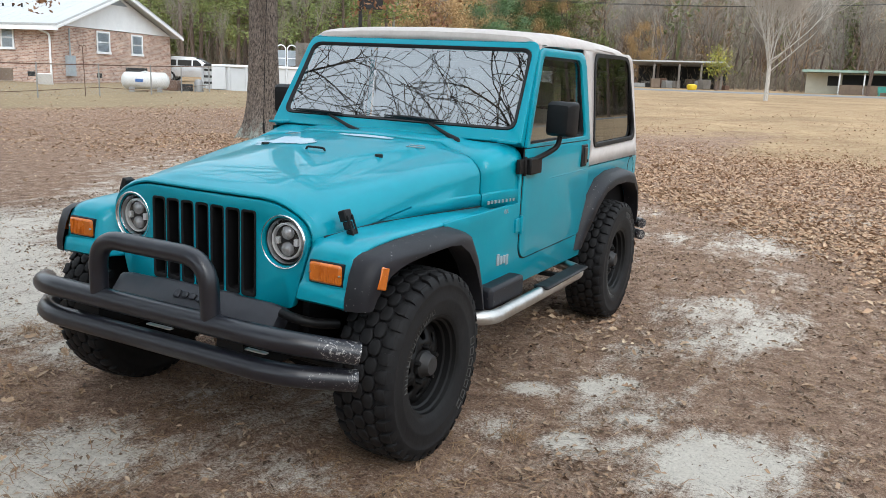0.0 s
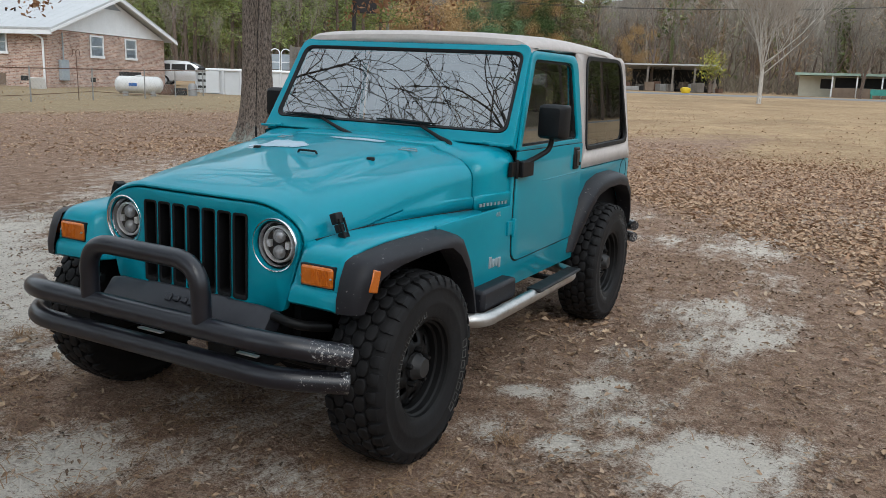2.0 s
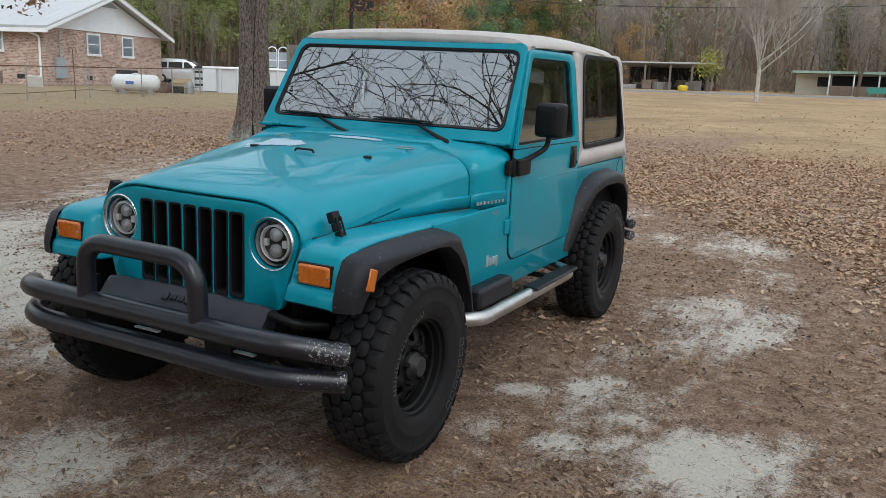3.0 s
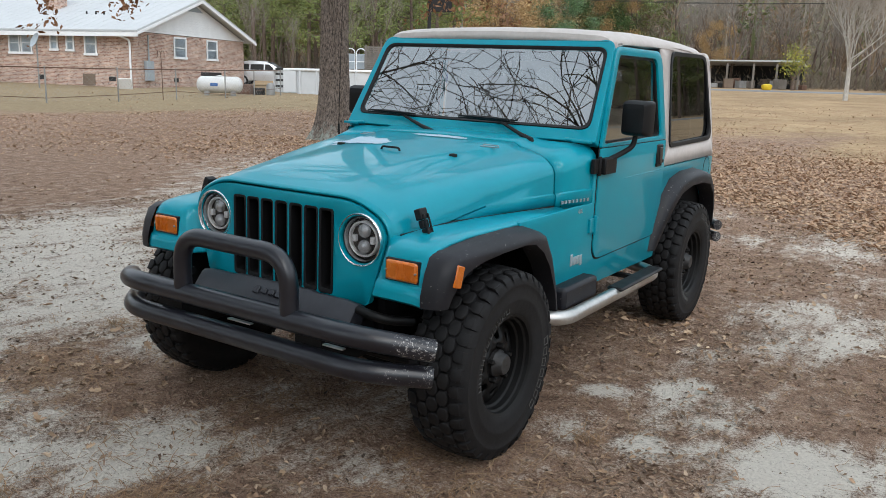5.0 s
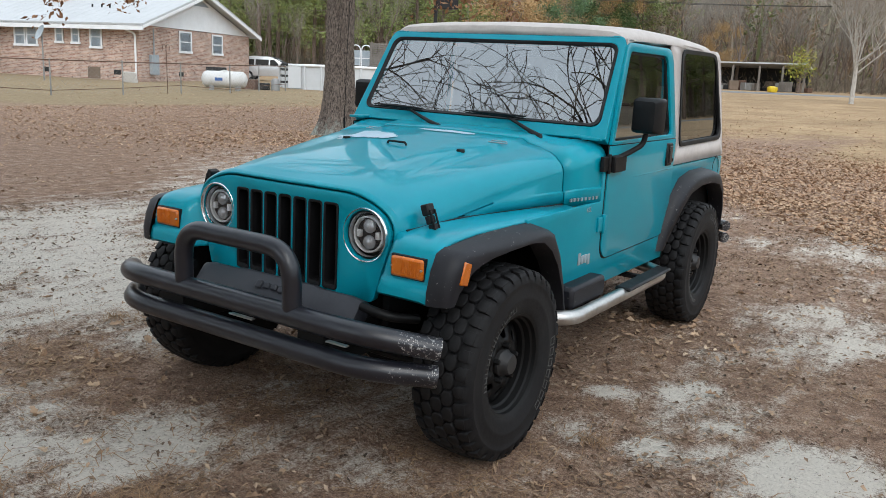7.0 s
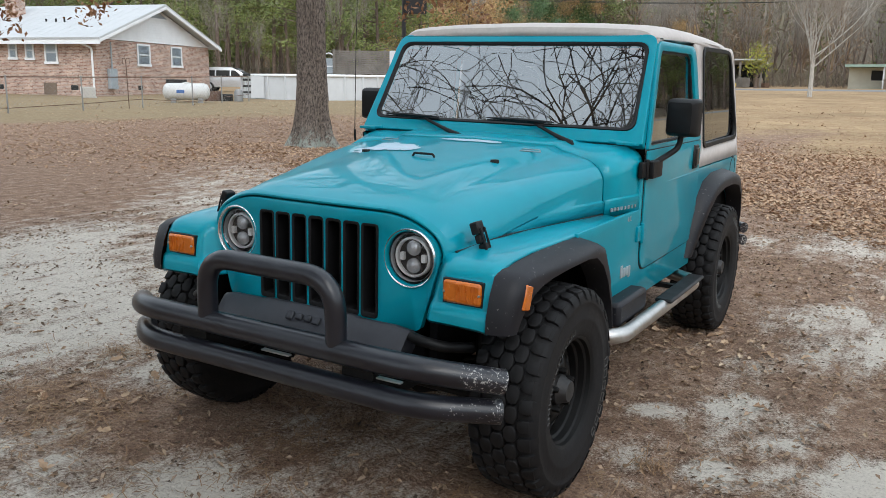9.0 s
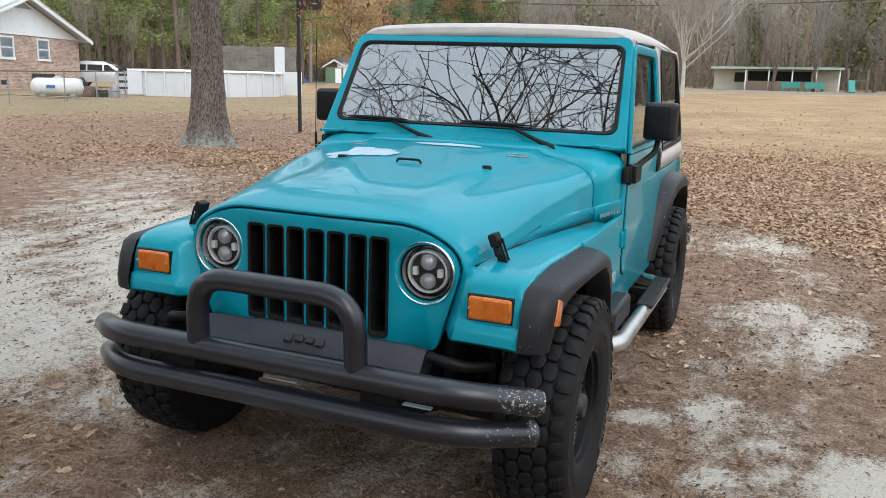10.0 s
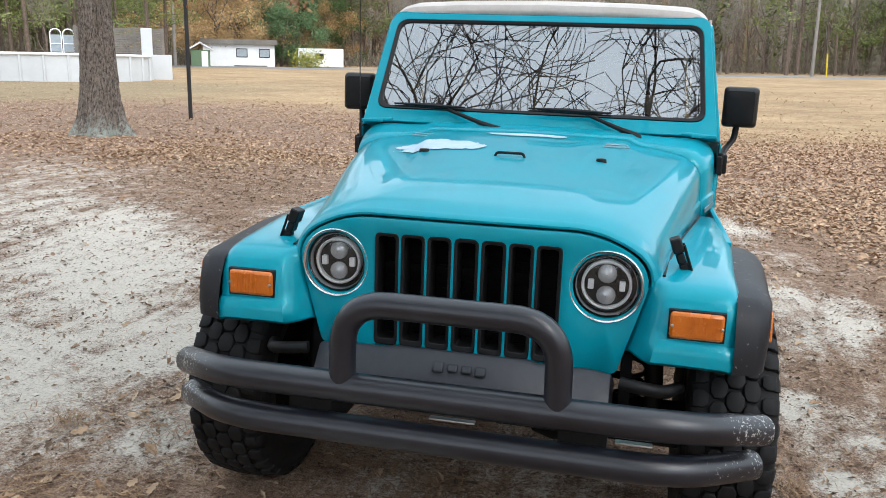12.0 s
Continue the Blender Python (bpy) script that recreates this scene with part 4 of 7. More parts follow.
HUB = plain("worn_dark_hub", (0.016, 0.016, 0.017), (0.032, 0.031, 0.031), 0.5, scale=40)
OPTIC = plain("grey_lamp_optic", (0.40, 0.41, 0.42), (0.70, 0.71, 0.72), 0.15, 0.4, scale=60, relief=0.0)
plain_letter = plain("raised_rubber_marking", (0.050, 0.050, 0.050), (0.11, 0.107, 0.10), 0.7, scale=60)


def build_wheels():
    for s in (1, -1):
        proto = new("wheel")
        proto.parent = car
        proto["label"] = "black steel wheel with a mud-terrain tyre"
        wheel_parts(proto, s)
        proto.location = (s * 0.746, -0.012, 0.426)
        rear = copy_thing(proto, Matrix.Translation((s * 0.746, 2.360, 0.426)) @ pose(0, 0, 0, 70, 0, 0))
        rear.parent = car
        if s > 0:
            spare = copy_thing(proto, Matrix.Translation((0.12, 3.10, 0.98)) @ pose(0, 0, 0, 0, 0, 90))
            spare.parent = car
            spare.name = "spare_wheel"
            spare["label"] = "spare wheel on the tailgate"


def build_bumper():
    bm = bmesh.new()
    up = fillet([(-0.80, -0.455, 0.592), (-0.60, -0.622, 0.640), (0.60, -0.622, 0.640), (0.80, -0.455, 0.592)], 0.15, 8)
    lo = fillet([(-0.795, -0.445, 0.488), (-0.60, -0.612, 0.519), (0.60, -0.612, 0.519), (0.785, -0.445, 0.490)], 0.15, 8)
    bar = new("front_bumper")
    bar.parent = car
    bar["label"] = "black double-tube front bumper with chipped ends"
    tube(bm, up, 0.040, 20)
    part("upper_tube", bm, BLACK_TUBE, bar)
    bm = bmesh.new()
    tube(bm, lo, 0.039, 20)
    part("lower_tube", bm, BLACK_TUBE, bar)
    bm = bmesh.new()
    loop = fillet([(-0.262, -0.622, 0.625), (-0.258, -0.628, 0.872), (0.292, -0.628, 0.872), (0.296, -0.622, 0.625)], 0.155, 10)
    tube(bm, loop, 0.0345, 18)
    part("bull_bar", bm, BLACK_TUBE, bar, "black hoop above the bumper")
    for s in (1, -1):
        b = bmesh.new()
        box(b, *sorted((s * 0.30, s * 0.42)), -0.60, -0.30, 0.50, 0.60)
        part("mount", b, STEEL, bar)
    # two thin pale strips set in the gap between the tubes
    for x0, x1 in ((-0.03, 0.09), (0.44, 0.53)):
        b = bmesh.new()
        box(b, x0, x1, -0.615, -0.595, 0.575, 0.581)
        part("bare_weld_strip", b, BARE_STEEL, bar, "thin pale strip in the gap between the tubes", bevel=0.002)
    # plastic cover between grille and bumper
    bm = bmesh.new()
    prof = [(-0.355, 0.655), (-0.375, 0.674), (-0.395, 0.678), (-0.408, 0.672), (-0.450, 0.622), (-0.478, 0.590), (-0.46, 0.57)]
    loops = []
    for x, dz, dy in ((-0.425, -0.05, 0.05), (-0.415, -0.012, 0.012), (-0.36, 0.0, 0.0), (-0.215, 0.0, 0.0), (-0.195, 0.009, -0.007), (0.195, 0.009, -0.007), (0.215, 0.0, 0.0), (0.36, 0.0, 0.0), (0.415, -0.012, 0.012), (0.425, -0.05, 0.05)):
        loops.append([(x, y + dy, z + dz) for y, z in prof])
    rings(bm, loops, False, False)
    cv = part("bumper_cover", bm, COVER, car, "grey-black plastic cover under the grille", 35, solid=0.01, bevel=0.003)
    b = bmesh.new()
    for k, (x, w) in enumerate(((-0.055, 0.030), (-0.015, 0.030), (0.024, 0.030), (0.063, 0.032))):
        m = Matrix.Translation((x + 0.006, -0.441, 0.654)) @ pose(0, 0, 0, -39, 0, 0)
        box(b, -w / 2, w / 2, -0.008, 0.004, -0.018 if k in (0, 3) else -0.013, 0.016 if k == 0 else 0.012, m)
    part("raised_badge", b, COVER, cv, "raised badge shapes in the same plastic", bevel=0.006)
    for s in (1, -1):
        b = bmesh.new()
        tube(b, fillet([(s * 0.44, -0.42, 0.66), (s * 0.50, -0.43, 0.655), (s * 0.56, -0.40, 0.64), (s * 0.60, -0.30, 0.62)], 0.04), 0.018, 10)
        part("frame_horn", b, STEEL, car, "black tube beside the bumper cover")


def build_underbody():
    b = bmesh.new()
    tube(b, [(-0.70, -0.01, 0.426), (-0.25, -0.01, 0.42), (0.70, -0.01, 0.426)], 0.04, 12)
    lathe(b, [(0.01, -0.10), (0.11, -0.07), (0.13, 0.0), (0.11, 0.07), (0.01, 0.10)], Matrix.Translation((0.25, -0.01, 0.426)), 16)
    part("front_axle", b, DARKIN, car, "black front axle")
    b = bmesh.new()
    tube(b, [(-0.70, 2.36, 0.426), (0.70, 2.36, 0.426)], 0.045, 12)
    lathe(b, [(0.01, -0.12), (0.13, -0.08), (0.14, 0.0), (0.13, 0.08), (0.01, 0.12)], Matrix.Translation((0.05, 2.36, 0.426)), 16)
    part("rear_axle", b, DARKIN, car, "black rear axle")
    for s in (1, -1):
        b = bmesh.new()
        box(b, *sorted((s * 0.34, s * 0.42)), -0.50, 2.95, 0.46, 0.56)
        part("frame_rail", b, STEEL, car, bevel=0.01)
        b = bmesh.new()
        pts = [(s * 0.47 + 0.052 * math.cos(k * 0.7), -0.01 + 0.052 * math.sin(k * 0.7), 0.44 + k * 0.0068) for k in range(54)]
        tube(b, pts, 0.008, 6)
        part("coil_spring", b, STEEL, car, "black coil spring")
        b = bmesh.new()
        tube(b, [(s * 0.55, -0.10, 0.42), (s * 0.52, -0.08, 0.86)], 0.028, 10)
        part("shock_absorber", b, STEEL, car, "shock absorber")
    b = bmesh.new()
    tube(b, [(-0.62, -0.17, 0.42), (0.62, -0.17, 0.40)], 0.018, 8)
    part("tie_rod", b, STEEL, car)
    b = bmesh.new()
    box(b, -0.34, 0.34, -0.15, 0.60, 0.50, 0.95)
    part("engine_block", b, DARKIN, car, "dark engine block", bevel=0.03)


def build_steps(s):
    bar = new("side_step")
    bar.parent = car
    bar["label"] = "scuffed stainless tube side step"
    b = bmesh.new()
    path = fillet([(s * 0.66, 0.40, 0.50), (s * 0.855, 0.46, 0.498), (s * 0.868, 1.62, 0.498), (s * 0.66, 1.74, 0.50)], 0.10, 8)
    tube(b, path, 0.032, 18)
    part("step_tube", b, BARE_STEEL, bar)
    b = bmesh.new()
    box(b, *sorted((s * 0.825, s * 0.905)), 1.02, 1.62, 0.516, 0.534)
    part("step_pad", b, TRIM, bar, "black rubber step pad", bevel=0.012)
    b = bmesh.new()
    box(b, *sorted((s * 0.70, s * 0.825)), 0.535, 0.90, 0.510, 0.612)
    part("rocker_guard", b, FLARE, car, "black plastic guard behind the front wheel", bevel=0.018)
    for y in (0.75, 1.45):
        b = bmesh.new()
        box(b, *sorted((s * 0.42, s * 0.85)), y - 0.02, y + 0.02, 0.485, 0.505)
        part("step_bracket", b, STEEL, bar)


def build_mirror(s):
    mi = new("mirror")
    mi.parent = car
    mi["label"] = "black plastic door mirror on a bent arm"
    b = bmesh.new()
    m = Matrix.Translation((s * 0.845, 1.195, 1.336)) @ pose(0, 0, 0, 0, 0, -8 * s)
    prof = rounded([(-0.070, -0.084), (0.070, -0.084), (0.070, 0.084), (-0.070, 0.084)], 0.020, 5)
    loops = []
    for y, k in ((-0.062, 0.55), (-0.058, 0.80), (-0.042, 0.94), (-0.01, 1.0), (0.030, 1.0), (0.034, 0.97)):
        loops.append([m @ Vector((x * k, y, z * k)) for x, z in prof])
    rings(b, loops)
    part("mirror_housing", b, TRIM, mi, "black mirror housing with chipped edge")
    b = bmesh.new()
    rings(b, [[m @ Vector((x * 0.9, 0.0355, z * 0.9)) for x, z in prof], [m @ Vector((x * 0.9, 0.037, z * 0.9)) for x, z in prof]])
    part("mirror_glass", b, CHROME, mi)
    b = bmesh.new()
    tube(b, fillet([(s * 0.838, 1.20, 1.262), (s * 0.832, 1.19, 1.200), (s * 0.795, 1.13, 1.165), (s * 0.775, 1.03, 1.140)], 0.04), 0.013, 10)
    part("mirror_arm", b, TRIM, mi)
    b = bmesh.new()
    box(b, *sorted((s * 0.755, s * 0.792)), 0.965, 1.105, 1.075, 1.152)
    part("mirror_bracket", b, TRIM, mi, bevel=0.006)


def build_latch(s):
    la = new("hood_latch")
    la.parent = car
    la["label"] = "black rubber hood latch"
    m = Matrix.Translation((s * 0.573, -0.216, 0.972)) @ pose(0, 0, 0, 0, -20 * s, 3 * s)
    for name, x0, x1, y, z0, z1 in (("latch_cap", -0.014, 0.016, 0.024, 0.012, 0.054), ("latch_neck", -0.010, 0.013, 0.019, -0.020, 0.011),
                                    ("latch_strap", -0.008, 0.020, 0.014, -0.047, -0.021), ("latch_bracket", -0.014, 0.016, 0.025, -0.063, -0.048)):
        b = bmesh.new()
        box(b, *sorted((s * x0, s * x1)), -y, y, z0, z1, m)
        part(name, b, TRIM, la, bevel=0.005)
    for k in (-1, 1):
        b = bmesh.new()
        tube(b, [m @ Vector((s * 0.020, k * 0.015, -0.058)), m @ Vector((s * 0.019, k * 0.016, 0.030))], 0.004, 6)
        part("latch_wire", b, STEEL, la)


def build_badges(s):
    x = SIDE + 0.010
    for k in range(8):
        b = bmesh.new()
        y = 0.690 + k * 0.027
        c = cowl_half(y + 0.01)
        box(b, *sorted((s * (c - 0.004), s * (c + 0.002))), y, y + 0.017, 0.956, 0.970)
        part("decal_bar", b, DECAL, car, "worn silver decal bar")
    if s > 0:
        cu = bpy.data.curves.new("engine_decal", "FONT")
        cu.body, cu.size, cu.extrude = "4.0L", 0.032, 0.0006
        cu.materials.append(DECAL)
        tx = new("engine_decal", cu)
        tx.parent = car
        tx["label"] = "silver engine size lettering"
        tx.matrix_local = Matrix(((0, 0, 1, x + 0.001), (1, 0, 0, 0.765), (0, 1, 0, 0.908), (0, 0, 0, 1)))
    for k, (w, h) in enumerate(((0.026, 0.055), (0.026, 0.040), (0.026, 0.040), (0.026, 0.050))):
        b = bmesh.new()
        y = 0.715 + k * 0.034
        box(b, *sorted((s * (x - 0.003), s * (x + 0.005))), y, y + w, 0.672 - (0.012 if k == 3 else 0), 0.672 + h - (0.012 if k == 3 else 0))
        part("badge_shape", b, DECAL, car, "silver raised badge shape", bevel=0.005)


def build_cabin():
    b = bmesh.new()
    box(b, -0.68, 0.68, 1.02, 1.22, 0.92, 1.215)
    part("dashboard", b, DARKIN, car, "dark dashboard", bevel=0.03)
    b = bmesh.new()
    pts = [(0.36 + 0.19 * math.cos(a), 1.34 + 0.07 * math.sin(a), 1.12 + 0.175 * math.sin(a)) for a in [2 * math.pi * k / 28 for k in range(29)]]
    tube(b, pts, 0.015, 8)
    box(b, 0.18, 0.54, 1.335, 1.35, 1.10, 1.14)
    tube(b, [(0.36, 1.34, 1.12), (0.36, 1.15, 1.05)], 0.03, 8)
    part("steering_wheel", b, DARKIN, car, "dark steering wheel", bevel=0.004)
    for s in (1, -1):
        seat = new("seat")
        seat.parent = car
        b = bmesh.new()
        box(b, s * 0.36 - 0.23, s * 0.36 + 0.23, 1.40, 1.88, 0.66, 0.82)
        part("cushion", b, TAN, seat, "tan cloth seat cushion", bevel=0.05)
        b = bmesh.new()
        m = Matrix.Translation((s * 0.36, 1.86, 0.80)) @ pose(0, 0, 0, -12, 0, 0)
        box(b, -0.22, 0.22, -0.06, 0.06, 0.0, 0.56, m)
        part("backrest", b, TAN, seat, "tan cloth backrest", bevel=0.05)
        b = bmesh.new()
        box(b, -0.12, 0.12, -0.05, 0.05, 0.58, 0.72, m)
        part("headrest", b, TAN, seat, bevel=0.04)
    b = bmesh.new()
    for s in (1, -1):
        tube(b, fillet([(s * 0.60, 1.95, 0.60), (s * 0.57, 1.95, 1.62), (0, 1.95, 1.64)], 0.15), 0.03, 10)
        tube(b, fillet([(s * 0.57, 1.95, 1.60), (s * 0.56, 2.70, 1.52), (s * 0.60, 2.85, 0.95)], 0.15), 0.03, 10)
        tube(b, fillet([(s * 0.57, 1.95, 1.61), (s * 0.60, 1.30, 1.62)], 0.1), 0.028, 10)
    part("roll_bar", b, DARKIN, car, "dark padded roll bar")
    b = bmesh.new()
    m = Matrix.Translation((0.0, 1.19, 1.58))
    box(b, -0.10, 0.10, -0.02, 0.01, -0.03, 0.03, m)
    tube(b, [(0, 1.19, 1.60), (0, 1.205, 1.645)], 0.010, 6)
    part("rear_view_mirror", b, DARKIN, car, bevel=0.01)


def build_rear():
    b = bmesh.new()
    for z in (0.585, 0.505):
        tube(b, fillet([(-0.84, 2.93, z), (-0.72, 3.02, z), (0.72, 3.02, z), (0.84, 2.93, z)], 0.08), 0.034, 14)
    part("rear_bumper", b, BLACK_TUBE, car, "black double-tube rear bumper")
    b = bmesh.new()
    box(b, 0.0, 0.24, 2.92, 3.02, 0.80, 1.10)
    part("spare_carrier", b, STEEL, car)
    for s in (1, -1):
        b = bmesh.new()
        box(b, *sorted((s * 0.60, s * 0.735)), 2.925, 2.985, 0.78, 0.95)
        part("tail_lamp", b, plain_red, car, "red tail lamp", bevel=0.01)
    b = bmesh.new()
    tube(b, [(-0.715, 0.83, 1.16), (-0.722, 0.835, 1.215)], 0.006, 8)
    tube(b, [(-0.722, 0.835, 1.21), (-0.735, 0.86, 1.62), (-0.745, 0.89, 2.02)], [0.0022, 0.0018, 0.0012], 5)
    part("antenna", b, STEEL, car, "thin black whip antenna")
    b = bmesh.new()
    lathe(b, [(0.075, 0.0), (0.078, 0.006), (0.068, 0.010), (0.060, -0.01), (0.001, -0.012)], Matrix.Translation((SIDE + 0.002, 2.80, 0.975)), 20)
    part("fuel_filler", b, TRIM, car, "black round fuel filler")


plain_red = plain("red_lamp_lens", (0.25, 0.01, 0.01), (0.35, 0.015, 0.012), 0.2, scale=40, coat=0.5)

build_tub()
build_hood()
build_windshield()
build_grille()
build_hardtop()
build_bumper()
build_underbody()
for side in (1, -1):
    build_fender(side)
    build_flares(side)
    build_door(side)
    build_steps(side)
    build_mirror(side)
    build_latch(side)
    build_badges(side)
build_wheels()
build_cabin()
build_rear()

# ---- the ground ----
def steps(lo, hi, fine_lo, fine_hi, fine):
    """Coordinates with fine spacing in the middle that widen outward."""
    mid = [fine_lo + fine * k for k in range(int((fine_hi - fine_lo) / fine) + 1)]
    out, d = [], fine
    v = mid[-1]
    while v < hi:
        d *= 1.09
        v += d
        out.append(v)
    left, d = [], fine
    v = mid[0]
    while v > lo:
        d *= 1.09
        v -= d
        left.append(v)
    return left[::-1] + mid + out


# pale sand: centre, half sizes, turn in degrees, strength
SAND = [(1.85, 0.58, 0.36, 0.30, 35, 1.15), (1.60, 0.60, 0.22, 0.16, 20, 0.75), (2.10, 0.95, 0.22, 0.14, 30, 0.55), (1.54, 2.79, 0.46, 0.80, -8, 0.66), (1.72, 2.60, 0.22, 0.36, 0, 0.85),
        (1.44, 3.20, 0.22, 0.30, 0, 0.8), (1.25, 5.61, 0.55, 0.85, 0, 0.62), (1.40, 5.50, 0.22, 0.35, 0, 0.8), (0.49, 5.30, 0.28, 0.42, 0, 0.55), (0.90, 0.86, 0.15, 0.13, 35, 1.05),
        (1.30, 0.98, 0.36, 0.46, 0, 0.50), (1.16, 1.08, 0.12, 0.13, 0, 0.85), (1.40, 0.84, 0.12, 0.12, 0, 0.85), (1.28, 1.28, 0.11, 0.12, 0, 0.8), (1.10, 1.60, 0.22, 0.32, 0, 0.45), (1.29, 0.46, 0.20, 0.15, 20, 0.75),
        (0.95, 0.40, 0.22, 0.20, 0, 0.42), (-0.23, -0.73, 0.32, 0.26, 35, 1.0), (-0.30, -1.00, 0.24, 0.22, 0, 0.95), (-0.05, -0.52, 0.20, 0.16, 20, 0.6), (-0.50, -1.30, 0.40, 0.34, 0, 0.85),
        (0.53, -0.45, 0.30, 0.18, 15, 0.48), (-0.16, -0.14, 0.30, 0.20, 0, 0.48), (0.15, 0.20, 0.45, 0.30, 0, 0.40), (-0.85, -0.95, 0.30, 0.30, 0, 0.55), (-1.25, -1.15, 0.40, 0.35, 0, 0.65),
        (-2.10, 0.30, 0.62, 0.95, 10, 0.85), (-2.00, 1.10, 0.62, 1.10, 12, 0.92), (-1.27, -0.03, 0.26, 0.42, 10, 0.62), (-2.80, 2.10, 0.75, 1.50, 22, 0.9), (-3.0, 0.6, 0.9, 1.1, 15, 0.85), (-3.9, 1.3, 1.0, 1.5, 15, 0.8),
        (-3.7, 3.0, 0.8, 1.5, 28, 0.85), (-4.6, 3.6, 0.9, 1.6, 35, 0.62), (-5.8, 5.2, 1.2, 2.0, 40, 0.45), (-2.3, 4.1, 0.5, 0.9, 25, 0.5), (-1.9, -0.75, 0.45, 0.35, 0, 0.7), (-2.8, -0.8, 0.8, 0.5, 0, 0.75),
        (1.6, 4.3, 0.28, 0.45, 10, 0.42), (2.1, 8.2, 0.8, 0.6, 0, 0.36), (-0.2, 6.6, 0.5, 0.4, 0, 0.4)]
RUTS = ((-1.98, 0.3, 3.4), (-2.12, 0.6, 3.8), (-3.66, 1.2, 4.4), (-3.84, 1.4, 4.6))      # wheel ruts: x, from y, to y


def rut_at(x, y):
    """How near a point lies to the bottom of a wheel rut, 0 to 1."""
    best = 0.0
    for rx, y0, y1 in RUTS:
        if y0 < y < y1:
            line = rx - 0.22 * max(0.0, y - 2.0) ** 1.3 + 0.05 * noise.noise((y * 1.3, rx, 2.0))
            best = max(best, math.exp(-((x - line) / 0.055) ** 2) * smooth((y - y0) / 0.5) * smooth((y1 - y) / 0.8))
    return best


def sand_at(x, y):
    s = 0.10 * (1 - smooth((math.hypot(x, y) - 6) / 5))
    x, y = (x + 0.10 * noise.noise((x * 2.2, y * 2.2, 3.1)) + 0.05 * noise.noise((x * 6.5, y * 6.5, 8.1)),
            y + 0.12 * noise.noise((x * 2.2, y * 2.2, 6.7)) + 0.05 * noise.noise((x * 6.5, y * 6.5, 1.9)))
    for cx, cy, rx, ry, turn, k in SAND:
        u, v = x - cx, y - cy
        if u * u + v * v > 4.5 * max(rx, ry) ** 2:
            continue
        a = radians(turn)
        u, v = u * math.cos(a) + v * math.sin(a), -u * math.sin(a) + v * math.cos(a)
        s = max(s, k * math.exp(-((u / rx) ** 2 + (v / ry) ** 2) ** 1.3 * 0.8))
    return s * (1 - 0.55 * rut_at(x, y) * (0.6 + 0.8 * noise.noise((x * 5, y * 3, 4.0))))


def grass_at(x, y):
    """Share of dry tan lawn: the open field beyond the worn yard."""
    d = math.hypot(x, y - 1)
    far = smooth((d - 14 - 3 * math.sin(x * 0.3)) / 16)
    right = smooth((y - 9.5) / 9) * smooth((x + 3) / 4)
    return max(far, right)


def build_ground():
    xs = steps(-900, 900, -5.0, 4.0, 0.055)
    ys = steps(-900, 900, -2.0, 7.0, 0.055)
    bm_v, cov = [], []
    for y in ys:
        for x in xs:
            z = rise(x, y)
            d = math.hypot(x, y)
            if d < 40:
                f = 1 - smooth((d - 20) / 20)
                z += f * (0.018 * noise.noise((x * 0.9, y * 0.9, 0.3)) + 0.007 * noise.noise((x * 4.1, y * 4.1, 1.7)))
                if d < 9:
                    z += 0.004 * noise.noise((x * 11, y * 11, 4.0)) - 0.022 * rut_at(x, y)
            bm_v.append((x, y, z))
            cov.append((sand_at(x, y), grass_at(x, y), smooth((-x - 11) / 9) * (1 - smooth((y - 30) / 12)), 1.0))
    nx = len(xs)
    faces = [(j * nx + i, j * nx + i + 1, (j + 1) * nx + i + 1, (j + 1) * nx + i) for j in range(len(ys) - 1) for i in range(nx - 1)]
    me = bpy.data.meshes.new("ground")
    me.from_pydata(bm_v, [], faces)
    attr = me.color_attributes.new("cover", "FLOAT_COLOR", "POINT")
    attr.data.foreach_set("color", [c for q in cov for c in q])
    me.materials.append(GROUND)
    for f in me.polygons:
        f.use_smooth = True
    tagged(new("ground", me), "sandy yard with leaf mould and tan winter grass", "ground", kind="structure")


build_ground()


# ---- buildings and yard things ----
def thing(name, label, category, m=None, group=""):
    ob = new(name)
    if m is not None:
        ob.matrix_world = m
    return tagged(ob, label, category, group)


def on_ground(x, y, turn=0.0, sink=0.0):
    return Matrix.Translation((x, y, rise(x, y) - sink)) @ pose(0, 0, 0, 0, 0, turn)


def wall_uv(ob, scale=1.0):
    """Lays plan metres along a wall and metres of height as its surface coordinates."""
    me = ob.data
    layer = me.uv_layers.new(name="metres")
    for poly in me.polygons:
        n = poly.normal
        for li in poly.loop_indices:
            co = me.vertices[me.loops[li].vertex_index].co
            layer.data[li].uv = ((co.x if abs(n.y) > abs(n.x) else co.y) * scale, co.z * scale)
    return ob


def slab(name, mat, parent, x0, x1, y0, y1, z0, z1, label="", bevel=0.0, m=None):
    b = bmesh.new()
    box(b, x0, x1, y0, y1, z0, z1, m)
    return part(name, b, mat, parent, label, bevel=bevel)


